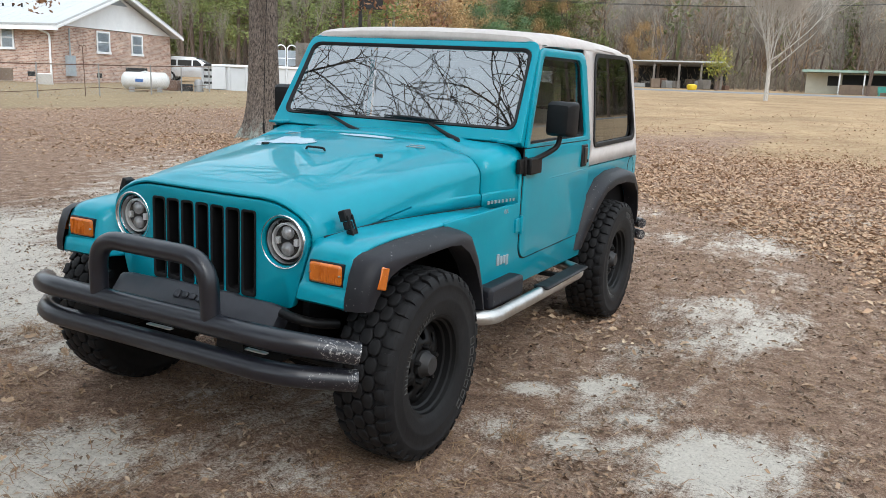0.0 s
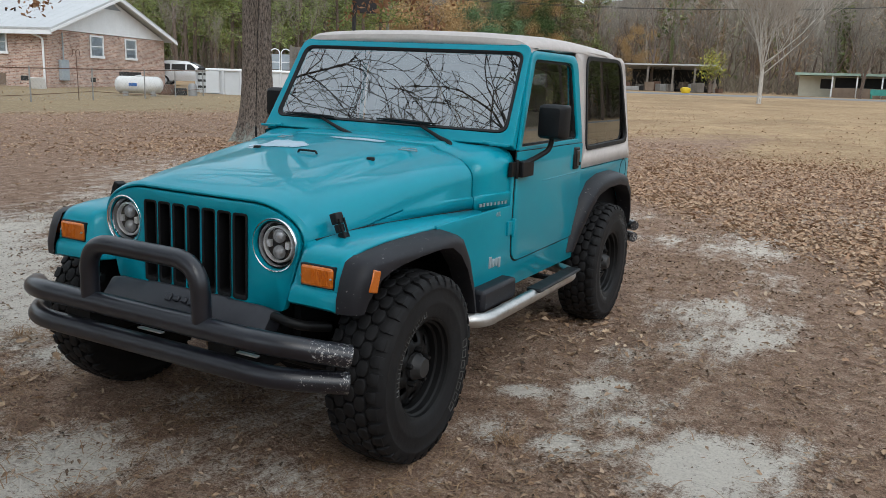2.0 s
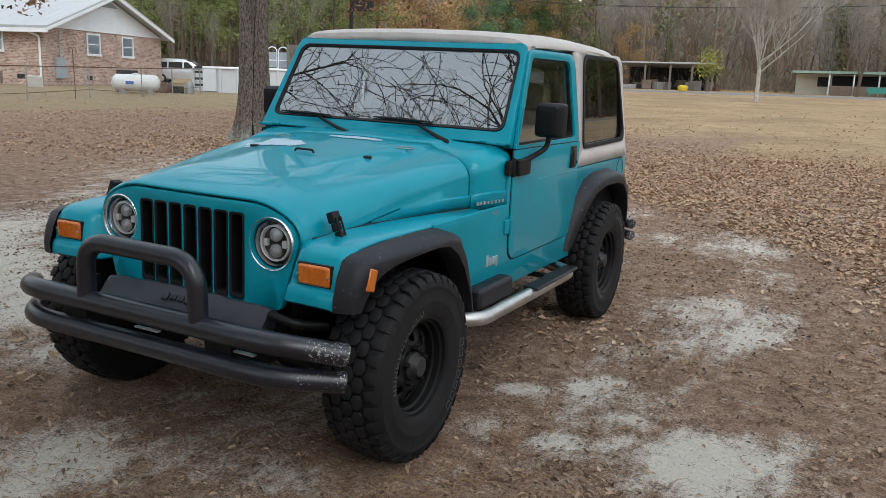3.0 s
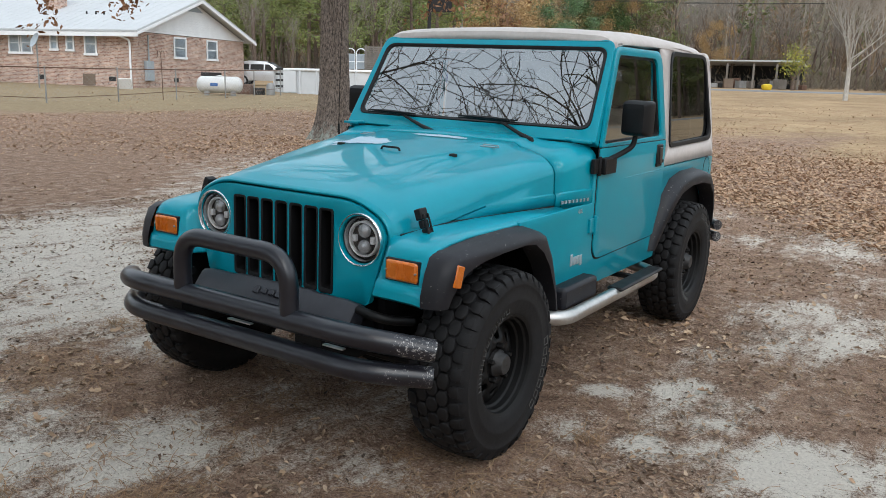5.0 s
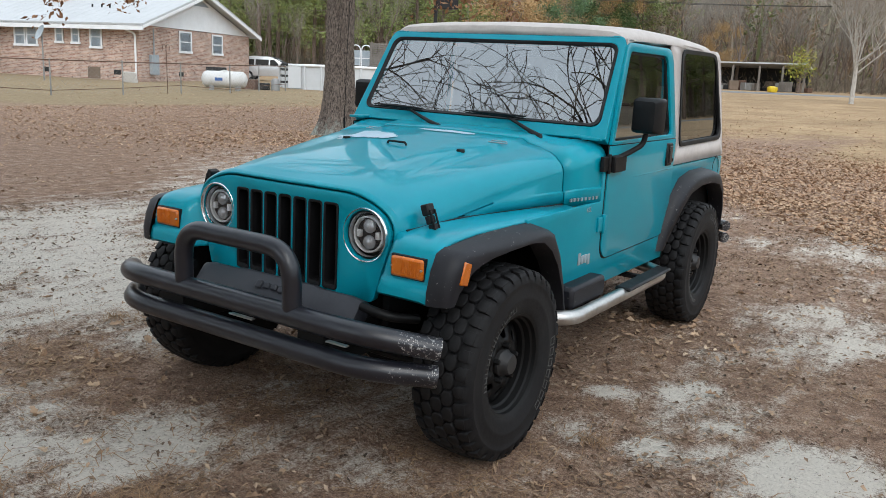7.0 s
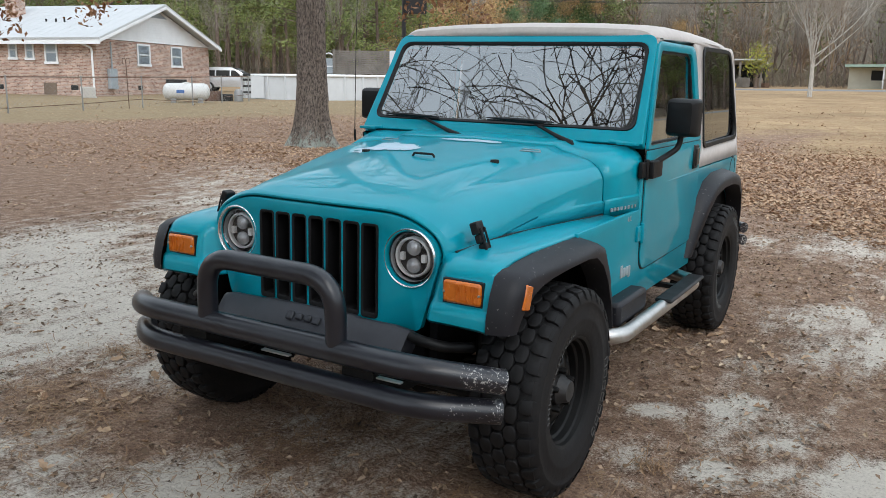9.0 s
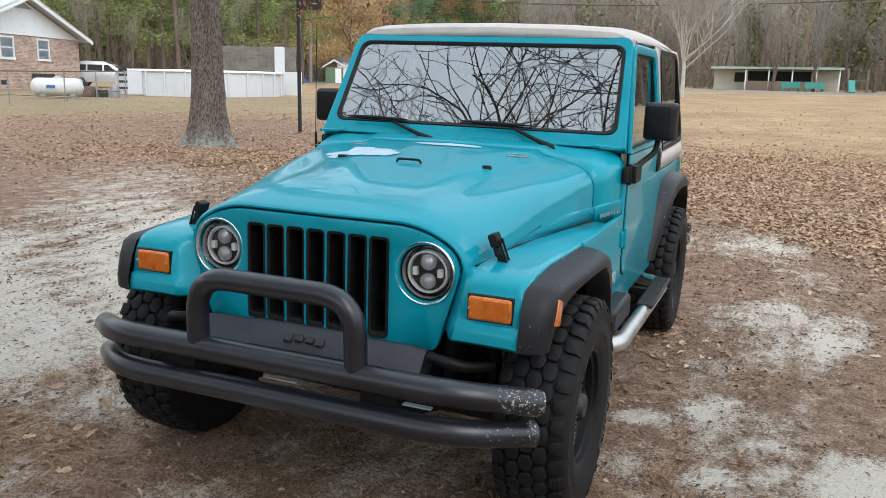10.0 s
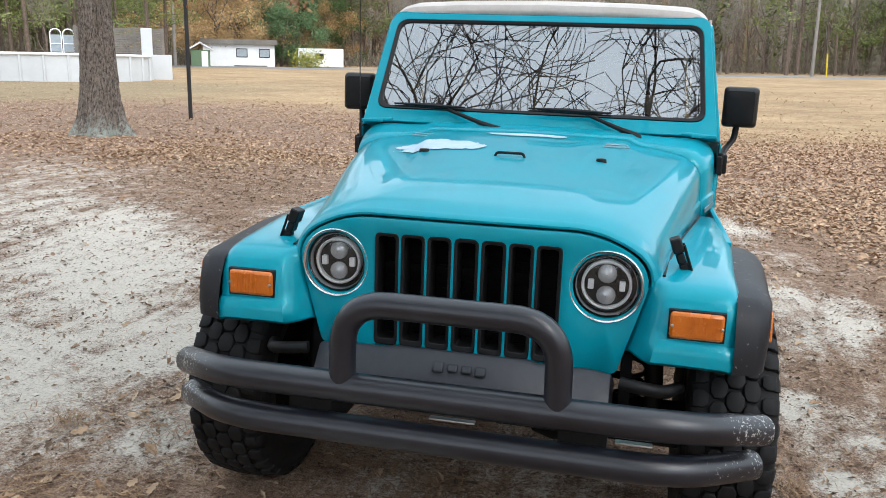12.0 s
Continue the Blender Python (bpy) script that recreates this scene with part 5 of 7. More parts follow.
def house_window(parent, on_gable, a0, a1, z0, z1):
    """A double-hung window: white frame, sill, meeting rail and two panes, set proud of the brick."""
    def put(name, p0, p1, q0, q1, d0, d1, mat, under, label=""):
        if on_gable:
            return slab(name, mat, under, p0, p1, -d1, -d0, q0, q1, label)
        return slab(name, mat, under, -d1, -d0, p0, p1, q0, q1, label)
    w = put("window_backing", a0, a1, z0, z1, -0.02, 0.012, HOUSE_DARK, parent)
    w.name = "window"
    t = 0.09
    put("window_frame", a0, a0 + t, z0, z1, 0.014, 0.06, WHITE, w)
    put("window_frame", a1 - t, a1, z0, z1, 0.014, 0.06, WHITE, w)
    put("window_frame", a0 + t, a1 - t, z1 - t, z1, 0.014, 0.06, WHITE, w)
    put("window_sill", a0 - 0.04, a1 + 0.04, z0 - 0.04, z0 + t, 0.014, 0.085, WHITE, w)
    mid = (z0 + z1) / 2
    put("meeting_rail", a0 + t, a1 - t, mid - 0.03, mid + 0.03, 0.014, 0.05, WHITE, w)
    for q0, q1 in ((z0 + t, mid - 0.03), (mid + 0.03, z1 - t)):
        b = bmesh.new()
        corners = ((a0 + t, q0), (a1 - t, q0), (a1 - t, q1), (a0 + t, q1))
        b.faces.new([b.verts.new((p, -0.024, q) if on_gable else (-0.024, p, q)) for p, q in corners])
        face_out(part("pane", b, HOUSE_GLASS, w), (0, -1, 0) if on_gable else (-1, 0, 0))
        put("blind", a0 + t, a1 - t, q0, q1, 0.0125, 0.016, PALE_BLIND, w)


# near-black for openings and dark panes, also for painted shade under roofs
HOUSE_DARK = plain("dark_opening_and_shade", (0.012, 0.012, 0.012), (0.03, 0.03, 0.03), 0.8, relief=0)
BLIND = plain("grey_blinds", (0.28, 0.32, 0.35), (0.38, 0.42, 0.45), 0.8, scale=30)
PALE_BLIND = plain("pale_window_blinds", (0.50, 0.55, 0.58), (0.64, 0.68, 0.70), 0.8, scale=30)
GALV = plain("galvanised_steel", (0.24, 0.24, 0.24), (0.36, 0.36, 0.35), 0.5, 0.6, scale=20)
RUST = plain("rusty_pipe", (0.09, 0.05, 0.035), (0.20, 0.12, 0.085), 0.8, 0.3, scale=20)
TANK = plain("weathered_tank_paint", (0.50, 0.50, 0.49), (0.68, 0.68, 0.67), 0.5, scale=6)
GREY_WOOD = plain("weathered_grey_boards", (0.13, 0.115, 0.10), (0.24, 0.215, 0.19), 0.9, scale=8)
SILVER = plain("silver_car_paint", (0.50, 0.51, 0.53), (0.58, 0.59, 0.61), 0.3, 0.4, scale=5, relief=0, coat=0.8)
CREAM = plain("cream_siding", (0.50, 0.47, 0.38), (0.60, 0.57, 0.47), 0.7, scale=3)
GREEN_ROOF = plain("faded_green_metal_roof", (0.22, 0.32, 0.26), (0.34, 0.43, 0.37), 0.6, scale=2)
BROWN_WOOD = plain("brown_porch_boards", (0.13, 0.095, 0.07), (0.22, 0.165, 0.125), 0.85, scale=4)
ASPHALT = plain("worn_asphalt", (0.15, 0.15, 0.152), (0.23, 0.23, 0.232), 0.9, scale=1.0)
BLACK_POLE = plain("black_painted_pole", (0.012, 0.012, 0.013), (0.022, 0.022, 0.024), 0.5)
POLE_WOOD = plain("grey_utility_pole_wood", (0.20, 0.18, 0.16), (0.30, 0.275, 0.25), 0.9, scale=6)
BLUE = plain("blue_tarpaulin", (0.03, 0.09, 0.28), (0.05, 0.14, 0.36), 0.6)
YELLOW = plain("yellow_plastic", (0.60, 0.42, 0.02), (0.72, 0.52, 0.03), 0.5)
TEAL_PLASTIC = plain("green_plastic", (0.03, 0.20, 0.17), (0.05, 0.28, 0.23), 0.5)


def build_house():
    """Long side along y, gable wall along x; the origin is the corner seen from the yard."""
    m = Matrix(((-0.28, -0.96, 0, -36.6), (0.96, -0.28, 0, 26.4), (0, 0, 1, 0.62), (0, 0, 0, 1)))
    h = thing("brick_house", "single-storey brick house with white gable and pale metal roof", "house", m)
    W, L, E, P = 11.4, 22.0, 3.02, 5.0
    for name, a in (("front_wall", (0, 0.25, 0, L)), ("back_wall", (W - 0.25, W, 0, L)), ("gable_wall", (0.25, W - 0.25, 0, 0.25)), ("far_wall", (0.25, W - 0.25, L - 0.25, L))):
        wall_uv(slab(name, BRICK, h, *a, -0.6, E, "mottled red and buff brick wall"))
    # white boarded gable, each board lapped
    for k in range(14):
        z0, z1 = E + 0.02 + k * 0.145, E + 0.02 + (k + 1) * 0.145
        inset = (z0 - E) / (P - E) * (W / 2)
        if inset < W / 2 - 0.15:
            b = bmesh.new()
            i2 = min(W / 2 - 0.02, (z1 - E) / (P - E) * (W / 2))
            rings(b, [[(inset - 0.1, -0.05, z0), (W - inset + 0.1, -0.05, z0), (W - i2, -0.03, z1), (i2, -0.03, z1)],
                      [(inset - 0.1, 0.10, z0), (W - inset + 0.1, 0.10, z0), (W - i2, 0.10, z1), (i2, 0.10, z1)]])
            part("gable_board", b, WHITE, h)
    b = bmesh.new()
    rings(b, [[(W / 2 - 0.95, -0.065, P - 0.52), (W / 2 + 0.95, -0.065, P - 0.52), (W / 2, -0.065, P - 0.1)], [(W / 2 - 0.95, 0.0, P - 0.52), (W / 2 + 0.95, 0.0, P - 0.52), (W / 2, 0.0, P - 0.1)]])
    part("gable_vent", b, BLIND, h, "grey triangular gable vent")
    ov = 0.55
    for s in (0, 1):
        b = bmesh.new()
        lo, hi = (-ov, W / 2) if s == 0 else (W + ov, W / 2)
        drop = ov * (P - E) / (W / 2)
        rings(b, [[(lo, y, E - drop + 0.12), (hi, y, P + 0.12), (hi, y, P + 0.26), (lo, y, E - drop + 0.24)] for y in (-0.65, L + 0.65)])
        r = part("roof", b, ROOF_WHITE, h, "pale standing-seam metal roof slope")
        for k in range(40):
            y = -0.5 + k * 0.62
            b = bmesh.new()
            rings(b, [[(lo, yy, E - drop + 0.235), (hi, yy, P + 0.255), (hi, yy, P + 0.268), (lo, yy, E - drop + 0.248)] for yy in (y, y + 0.04)])
            part("roof_seam", b, ROOF_WHITE, r)
        b = bmesh.new()
        rings(b, [[(lo, y, E - drop - 0.02), (hi, y, P - 0.02), (hi, y, P + 0.13), (lo, y, E - drop + 0.13)] for y in (-0.68, -0.58)])
        part("barge_board", b, WHITE, h, "white barge board")
    slab("eave_board", WHITE, h, -ov, -ov + 0.06, -0.65, L + 0.65, E - 0.30, E - 0.08, "white eave gutter")
    slab("soffit", WHITE, h, -ov, 0.02, -0.6, L, E - 0.06, E - 0.02)
    for a in ((3.55, 4.80), (6.95, 8.15)):
        house_window(h, True, a[0], a[1], 1.72, 2.93)
    for a0, a1, z0, z1 in ((6.68, 7.47, 1.75, 2.90), (7.52, 8.31, 1.75, 2.90), (4.92, 5.48, 1.96, 2.92), (3.84, 4.40, 1.94, 2.90), (2.37, 3.18, 1.74, 2.90)):
        house_window(h, False, a0, a1, z0, z1)
    b = bmesh.new()
    tube(b, fillet([(-0.50, 0.9, E - 0.15), (-0.12, 0.25, E - 0.45), (-0.10, 0.20, E - 0.6), (-0.10, 0.20, 0.1), (-0.35, 0.20, 0.0)], 0.1), 0.055, 8)
    part("downspout", b, WHITE, h, "white downspout at the corner")
    for on, a in ((True, 3.5), (False, 6.0), (False, 1.25)):
        if on:
            slab("foundation_vent", HOUSE_DARK, h, a, a + 0.45, -0.012, 0.02, 0.35, 0.60)
        else:
            slab("foundation_vent", HOUSE_DARK, h, -0.012, 0.02, a, a + 0.45, 0.35, 0.60)
    slab("crawl_door", BROWN_WOOD, h, -0.03, 0.02, 2.6, 3.4, 0.1, 0.72, "brown crawlspace door")
    slab("crawl_opening", HOUSE_DARK, h, 6.3, 8.6, -0.014, 0.02, 0.3, 0.98, "dark crawlspace opening")
    slab("meter_box", BLIND, h, 0.78, 1.41, -0.22, -0.002, 0.41, 1.49, "grey electric meter box", 0.03)
    b = bmesh.new()
    tube(b, [(1.1, -0.1, 1.48), (1.1, -0.1, 2.9)], 0.04, 8)
    part("conduit", b, BLIND, h)
    ch = wall_uv(slab("chimney", BRICK, h, 3.2, 4.0, 7.6, 8.3, 4.0, 5.9, "brick chimney"))
    slab("chimney_cap", BRICK, h, 3.1, 4.1, 7.5, 8.4, 5.9, 6.05)
    for y in (3.6, 4.9, 4.2):
        b = bmesh.new()
        tube(b, [(1.9 + y * 0.1, y, 3.6), (1.9 + y * 0.1, y, 4.25)], 0.05, 8)
        part("roof_pipe", b, HOUSE_DARK, h)
    # porch with white rail and column
    slab("porch_floor", BROWN_WOOD, h, -2.4, 0.0, 9.5, 16.0, -0.3, 0.85)
    for k in range(24):
        y = 9.55 + k * 0.27
        slab("baluster", WHITE, h, -2.36, -2.31, y, y + 0.05, 0.88, 1.70)
    slab("porch_rail", WHITE, h, -2.38, -2.29, 9.5, 16.0, 1.70, 1.78)
    slab("porch_column", WHITE, h, -2.40, -2.22, 10.9, 11.1, 0.85, E - 0.1, "white porch column")
    slab("porch_door", WHITE, h, -0.05, 0.02, 10.6, 11.5, 0.86, 2.85, "white front door")
    slab("porch_roof", ROOF_WHITE, h, -3.0, 0.0, 9.2, 16.5, E - 0.1, E + 0.12)


def build_tank():
    t = thing("propane_tank", "white weathered propane tank on concrete feet", "propane tank", on_ground(-28.2, 24.77, 48))
    r = 0.385
    b = bmesh.new()
    prof = [(0.001, -1.06)] + [(r * math.sin(radians(a)), -0.78 - 0.28 * math.cos(radians(a))) for a in (20, 40, 60, 75, 90)] + \
           [(r * math.sin(radians(a)), 0.78 + 0.28 * math.cos(radians(a))) for a in (90, 75, 60, 40, 20)] + [(0.001, 1.06)]
    lathe(b, prof, Matrix.Translation((0, 0, 0.50)), 28)
    part("tank_body", b, TANK, t)
    b = bmesh.new()
    lathe(b, [(0.15, 0.0), (0.15, 0.06), (0.001, 0.09)], Matrix.Translation((0, 0, 0.86)) @ pose(0, 0, 0, 0, -90, 0), 16)
    part("valve_dome", b, TANK, t, "white valve dome")
    for x in (-0.6, 0.6):
        slab("foot", GALV, t, x - 0.12, x + 0.12, -0.26, 0.26, -0.05, 0.24, "grey concrete foot")
    slab("label_panel", BLUE, t, -0.45, -0.1, -0.389, -0.380, 0.44, 0.58, "faded blue label", m=None)


def build_fence():
    pts = [(-27.5, 6.0), (-26.1, 10.2), (-25.05, 14.1), (-24.95, 16.9), (-25.6, 20.1), (-25.9, 23.0), (-27.1, 25.9), (-27.6, 28.2)]
    f = thing("chain_link_fence", "low galvanised chain-link fence with rusty top rail", "fence")
    tops = []
    for x, y in pts:
        z = rise(x, y)
        b = bmesh.new()
        tube(b, [(x, y, z - 0.1), (x, y, z + 1.22)], 0.028, 8)
        lathe(b, [(0.03, 0.0), (0.025, 0.03), (0.001, 0.04)], Matrix.Translation((x, y, z + 1.22)) @ pose(0, 0, 0, 0, -90, 0), 8)
        part("post", b, GALV, f)
        tops.append((x, y, z + 1.20))
    b = bmesh.new()
    tube(b, tops, 0.020, 6)
    part("top_rail", b, RUST, f, "rusty top rail")
    b = bmesh.new()
    tube(b, [(x, y, z - 0.95 + 0.10 * math.sin(i * 2.1)) for i, (x, y, z) in enumerate(tops)], 0.012, 5)
    part("tension_wire", b, RUST, f)
    verts, faces = [], []
    for (x0, y0, z0), (x1, y1, z1) in zip(tops, tops[1:]):
        n = int(math.hypot(x1 - x0, y1 - y0) / 0.17)
        for k in range(n):
            for sgn in (1, -1):
                a, c = k / n, k / n + sgn * 1.12 / (n * 0.17)
                a, c = (a, min(1, c)) if sgn > 0 else (a, max(0, c))
                h = 1.12 * abs(c - a) * (n * 0.17) / 1.12
                p = Vector((lerp(x0, x1, a), lerp(y0, y1, a), lerp(z0, z1, a) - 1.16))
                q = Vector((lerp(x0, x1, c), lerp(y0, y1, c), lerp(z0, z1, c) - 1.16 + h))
                i = len(verts)
                side = Vector((0.0016, 0.0016, 0))
                verts += [p - side, p + side, q + side, q - side]
                faces.append((i, i + 1, i + 2, i + 3))
    me = bpy.data.meshes.new("chain_link")
    me.from_pydata(verts, [], faces)
    me.materials.append(GALV)
    ob = new("chain_link", me)
    ob.parent = f
    tagged(ob, "grey woven wire", kind="stuff")
    # loose things beside the house and fence
    g = thing("leaning_panel", "white sheet leaning near the house corner", "panel", on_ground(-35.4, 24.9, 40))
    slab("sheet", WHITE, g, -0.35, 0.35, -0.02, 0.02, 0.0, 0.62, m=pose(0, 0, 0, 30, 0, 0))
    d = thing("satellite_dish", "grey satellite dish on a post", "satellite dish", on_ground(-36.8, 21.0, 200))
    b = bmesh.new()
    tube(b, [(0, 0, 0), (0, 0, 2.2)], 0.035, 8)
    part("mast", b, GALV, d)
    b = bmesh.new()
    lathe(b, [(0.001, 0.0), (0.15, 0.02), (0.30, 0.07), (0.38, 0.12), (0.39, 0.11), (0.15, 0.005), (0.001, -0.015)], Matrix.Translation((0, 0, 2.25)) @ pose(0, 0, 0, 0, -25, 60), 20)
    part("dish", b, BLIND, d)
    k = thing("shepherd_hook", "thin rusty double garden hook", "garden hook", on_ground(-25.3, 19.2))
    b = bmesh.new()
    tube(b, [(0, 0, 0), (-0.04, 0, 1.75)], 0.014, 6)
    for s in (1, -1):
        tube(b, fillet([(-0.04, 0, 1.72), (-0.04 + s * 0.03, 0, 1.92), (-0.04 + s * 0.20, 0, 1.92), (-0.04 + s * 0.20, 0, 1.70)], 0.1), 0.012, 6)
    part("hook", b, RUST, k)


def build_suv():
    m = on_ground(-39.2, 39.0, 33)
    c = thing("parked_crossover", "silver crossover car parked beside the brick house", "car", m)
    sec = [(-2.30, 0.50, 0.95, 0.80), (-2.24, 0.42, 1.25, 0.86), (-1.98, 0.36, 1.56, 0.89), (-1.1, 0.34, 1.65, 0.91), (-0.1, 0.34, 1.63, 0.91), (0.45, 0.34, 1.47, 0.91),
           (1.05, 0.34, 1.09, 0.91), (1.6, 0.36, 1.01, 0.90), (2.1, 0.38, 0.90, 0.86), (2.35, 0.45, 0.68, 0.78)]
    b = bmesh.new()
    loops = []
    for x, z0, z1, w in sec:
        waist = min(1.0, z1)
        tw = w * (0.78 if z1 > 1.2 else 0.92)
        loops.append([(x, -w * 0.95, z0), (x, -w, (z0 + waist) / 2), (x, -w * 0.98, waist), (x, -tw, z1 - 0.04), (x, -tw * 0.8, z1), (x, tw * 0.8, z1), (x, tw, z1 - 0.04), (x, w * 0.98, waist), (x, w, (z0 + waist) / 2), (x, w * 0.95, z0)])
    rings(b, loops)
    part("body", b, SILVER, c, angle=30)
    for s in (1, -1):
        for x0, x1 in ((-1.92, -1.10), (-1.00, -0.12), (-0.02, 0.66)):
            b = bmesh.new()
            rings(b, [[(x0, s * 0.905, 1.05), (x1, s * 0.905, 1.05), (x1 - (0.42 if x1 > 0.5 else 0), s * 0.80, 1.42), (x0, s * 0.80, 1.42)],
                      [(x0, s * 0.86, 1.05), (x1, s * 0.86, 1.05), (x1 - (0.42 if x1 > 0.5 else 0), s * 0.74, 1.42), (x0, s * 0.74, 1.42)]])
            part("side_window", b, HOUSE_DARK, c, "dark side window")
        for x in (-1.5, 1.45):
            w = new("wheel")
            w.parent = c
            b = bmesh.new()
            lathe(b, [(0.20, -0.10), (0.32, -0.10), (0.34, 0.0), (0.32, 0.10), (0.20, 0.10)], Matrix.Translation((x, s * 0.84, 0.34)) @ pose(0, 0, 0, 0, 0, 90), 20)
            part("tyre", b, RUBBER, w)
            b = bmesh.new()
            lathe(b, [(0.21, 0.08 * s), (0.15, 0.10 * s), (0.001, 0.09 * s)], Matrix.Translation((x, s * 0.84, 0.34)) @ pose(0, 0, 0, 0, 0, 90), 14)
            part("rim", b, SILVER, w)
    b = bmesh.new()
    rings(b, [[(1.06, -0.80, 1.115), (1.06, 0.80, 1.115), (0.20, 0.66, 1.60), (0.20, -0.66, 1.60)], [(1.00, -0.80, 1.08), (1.00, 0.80, 1.08), (0.14, 0.66, 1.55), (0.14, -0.66, 1.55)]])
    part("windscreen", b, HOUSE_DARK, c, "dark windscreen")
    for s in (1, -1):
        slab("headlamp", LAMP_CLEAR, c, 2.18, 2.34, *sorted((s * 0.45, s * 0.78)), 0.72, 0.88, bevel=0.03)


def build_pool():
    cx, cy, a, bb, turn = -28.6, 35.0, 4.35, 4.0, 35
    m = on_ground(cx, cy, turn, 0.12)
    p = thing("swimming_pool", "white above-ground swimming pool with ribbed posts", "swimming pool", m)
    n = 26
    for k in range(n):
        t0, t1 = 2 * math.pi * k / n, 2 * math.pi * (k + 1) / n
        b = bmesh.new()
        q0, q1 = (a * math.cos(t0), bb * math.sin(t0)), (a * math.cos(t1), bb * math.sin(t1))
        rings(b, [[(q0[0], q0[1], -0.2), (q1[0], q1[1], -0.2), (q1[0], q1[1], 1.30), (q0[0], q0[1], 1.30)],
                  [(q0[0] * 0.985, q0[1] * 0.985, -0.2), (q1[0] * 0.985, q1[1] * 0.985, -0.2), (q1[0] * 0.985, q1[1] * 0.985, 1.30), (q0[0] * 0.985, q0[1] * 0.985, 1.30)]])
        part("wall_panel", b, POOL_WHITE, p)
        b = bmesh.new()
        tube(b, [(q0[0] * 1.01, q0[1] * 1.01, -0.2), (q0[0] * 1.01, q0[1] * 1.01, 1.32)], 0.06, 6)
        part("post", b, POOL_WHITE, p)
    b = bmesh.new()
    tube(b, [(a * 1.005 * math.cos(2 * math.pi * k / 52), bb * 1.005 * math.sin(2 * math.pi * k / 52), 1.33) for k in range(53)], 0.07, 6)
    part("top_rail", b, WHITE, p, "white pool rail")
    b = bmesh.new()
    plate(b, [(a * 0.98 * math.cos(2 * math.pi * k / 40), bb * 0.98 * math.sin(2 * math.pi * k / 40)) for k in range(40)], (), lambda x, y: (x, y, 1.12))
    part("water", b, HOUSE_GLASS, p, "still pool water")
    d = thing("pool_deck", "weathered grey timber deck with slatted screen", "deck", on_ground(-27.6, 40.2, 35, 0.1))
    slab("deck_floor", GREY_WOOD, d, -3.2, 1.45, -1.5, 1.5, 1.15, 1.28)
    for x in (-3.1, -1.6, -0.1, 1.35):
        slab("deck_post", GREY_WOOD, d, x - 0.06, x + 0.06, -1.5, -1.38, -0.3, 2.85)
    for k in range(11):
        z = 1.42 + k * 0.125
        slab("screen_board", GREY_WOOD, d, -3.2, 1.45, -1.46 + 0.01 * (k % 2), -1.41 + 0.01 * (k % 2), z, z + 0.10)
    w = thing("white_panel_box", "white panel enclosure beside the pool", "enclosure", on_ground(-24.95, 38.4, 35, 0.1))
    slab("side_panel", POOL_WHITE, w, -0.97, 0.55, -0.05, 0.05, -0.1, 1.42)
    slab("tall_panel", POOL_WHITE, w, -0.97, -0.40, 0.06, 0.16, -0.1, 2.80, "tall white slide panel", 0.04)
    s = thing("white_lattice_gate", "white arched lattice panels above the pool", "lattice", on_ground(-30.4, 37.6, 37, 0.0))
    for x0 in (-0.62, 0.02):
        slab("panel", BLIND, s, x0 + 0.05, x0 + 0.55, 0.0, 0.02, 1.35, 2.25, "grey panel between white rails")
        for x in (x0, x0 + 0.55):
            slab("stile", WHITE, s, x, x + 0.05, -0.04, 0.04, 1.0, 2.35)
        b = bmesh.new()
        tube(b, [(x0 + 0.30 - 0.275 * math.cos(math.pi * k / 8), 0.0, 2.30 + 0.26 * math.sin(math.pi * k / 8)) for k in range(9)], 0.035, 6)
        part("arch", b, WHITE, s)
        slab("rail", WHITE, s, x0 + 0.05, x0 + 0.55, -0.03, -0.005, 1.75, 1.81)
    pu = thing("pool_pump", "dark pool pump and filter on the ground", "pool pump", on_ground(-27.8, 27.7, 20))
    b = bmesh.new()
    lathe(b, [(0.001, 0.0), (0.22, 0.0), (0.22, 0.45), (0.15, 0.58), (0.001, 0.6)], pose(0, 0, 0, 0, -90, 0), 14)
    part("filter", b, GALV, pu)
    slab("pump", HOUSE_DARK, pu, -0.9, -0.35, -0.15, 0.15, 0.0, 0.35, bevel=0.04)
    slab("pump_cover", RUST, pu, -1.7, -1.0, -0.25, 0.25, 0.0, 0.5, bevel=0.04)
    st = thing("pool_ladder_frame", "white frame with dark slots beside the pool", "pool ladder", on_ground(-29.2, 30.7, 40))
    slab("side_panel", POOL_WHITE, st, -0.45, 0.25, -0.03, 0.03, 0.05, 1.2)
    for z in (0.3, 0.62, 0.95, 1.2):
        slab("rung", HOUSE_DARK, st, -0.85, -0.45, -0.05, -0.01, z, z + 0.12)


POOL_WHITE = plain("white_pool_panel", (0.52, 0.535, 0.55), (0.61, 0.625, 0.64), 0.5, scale=2)


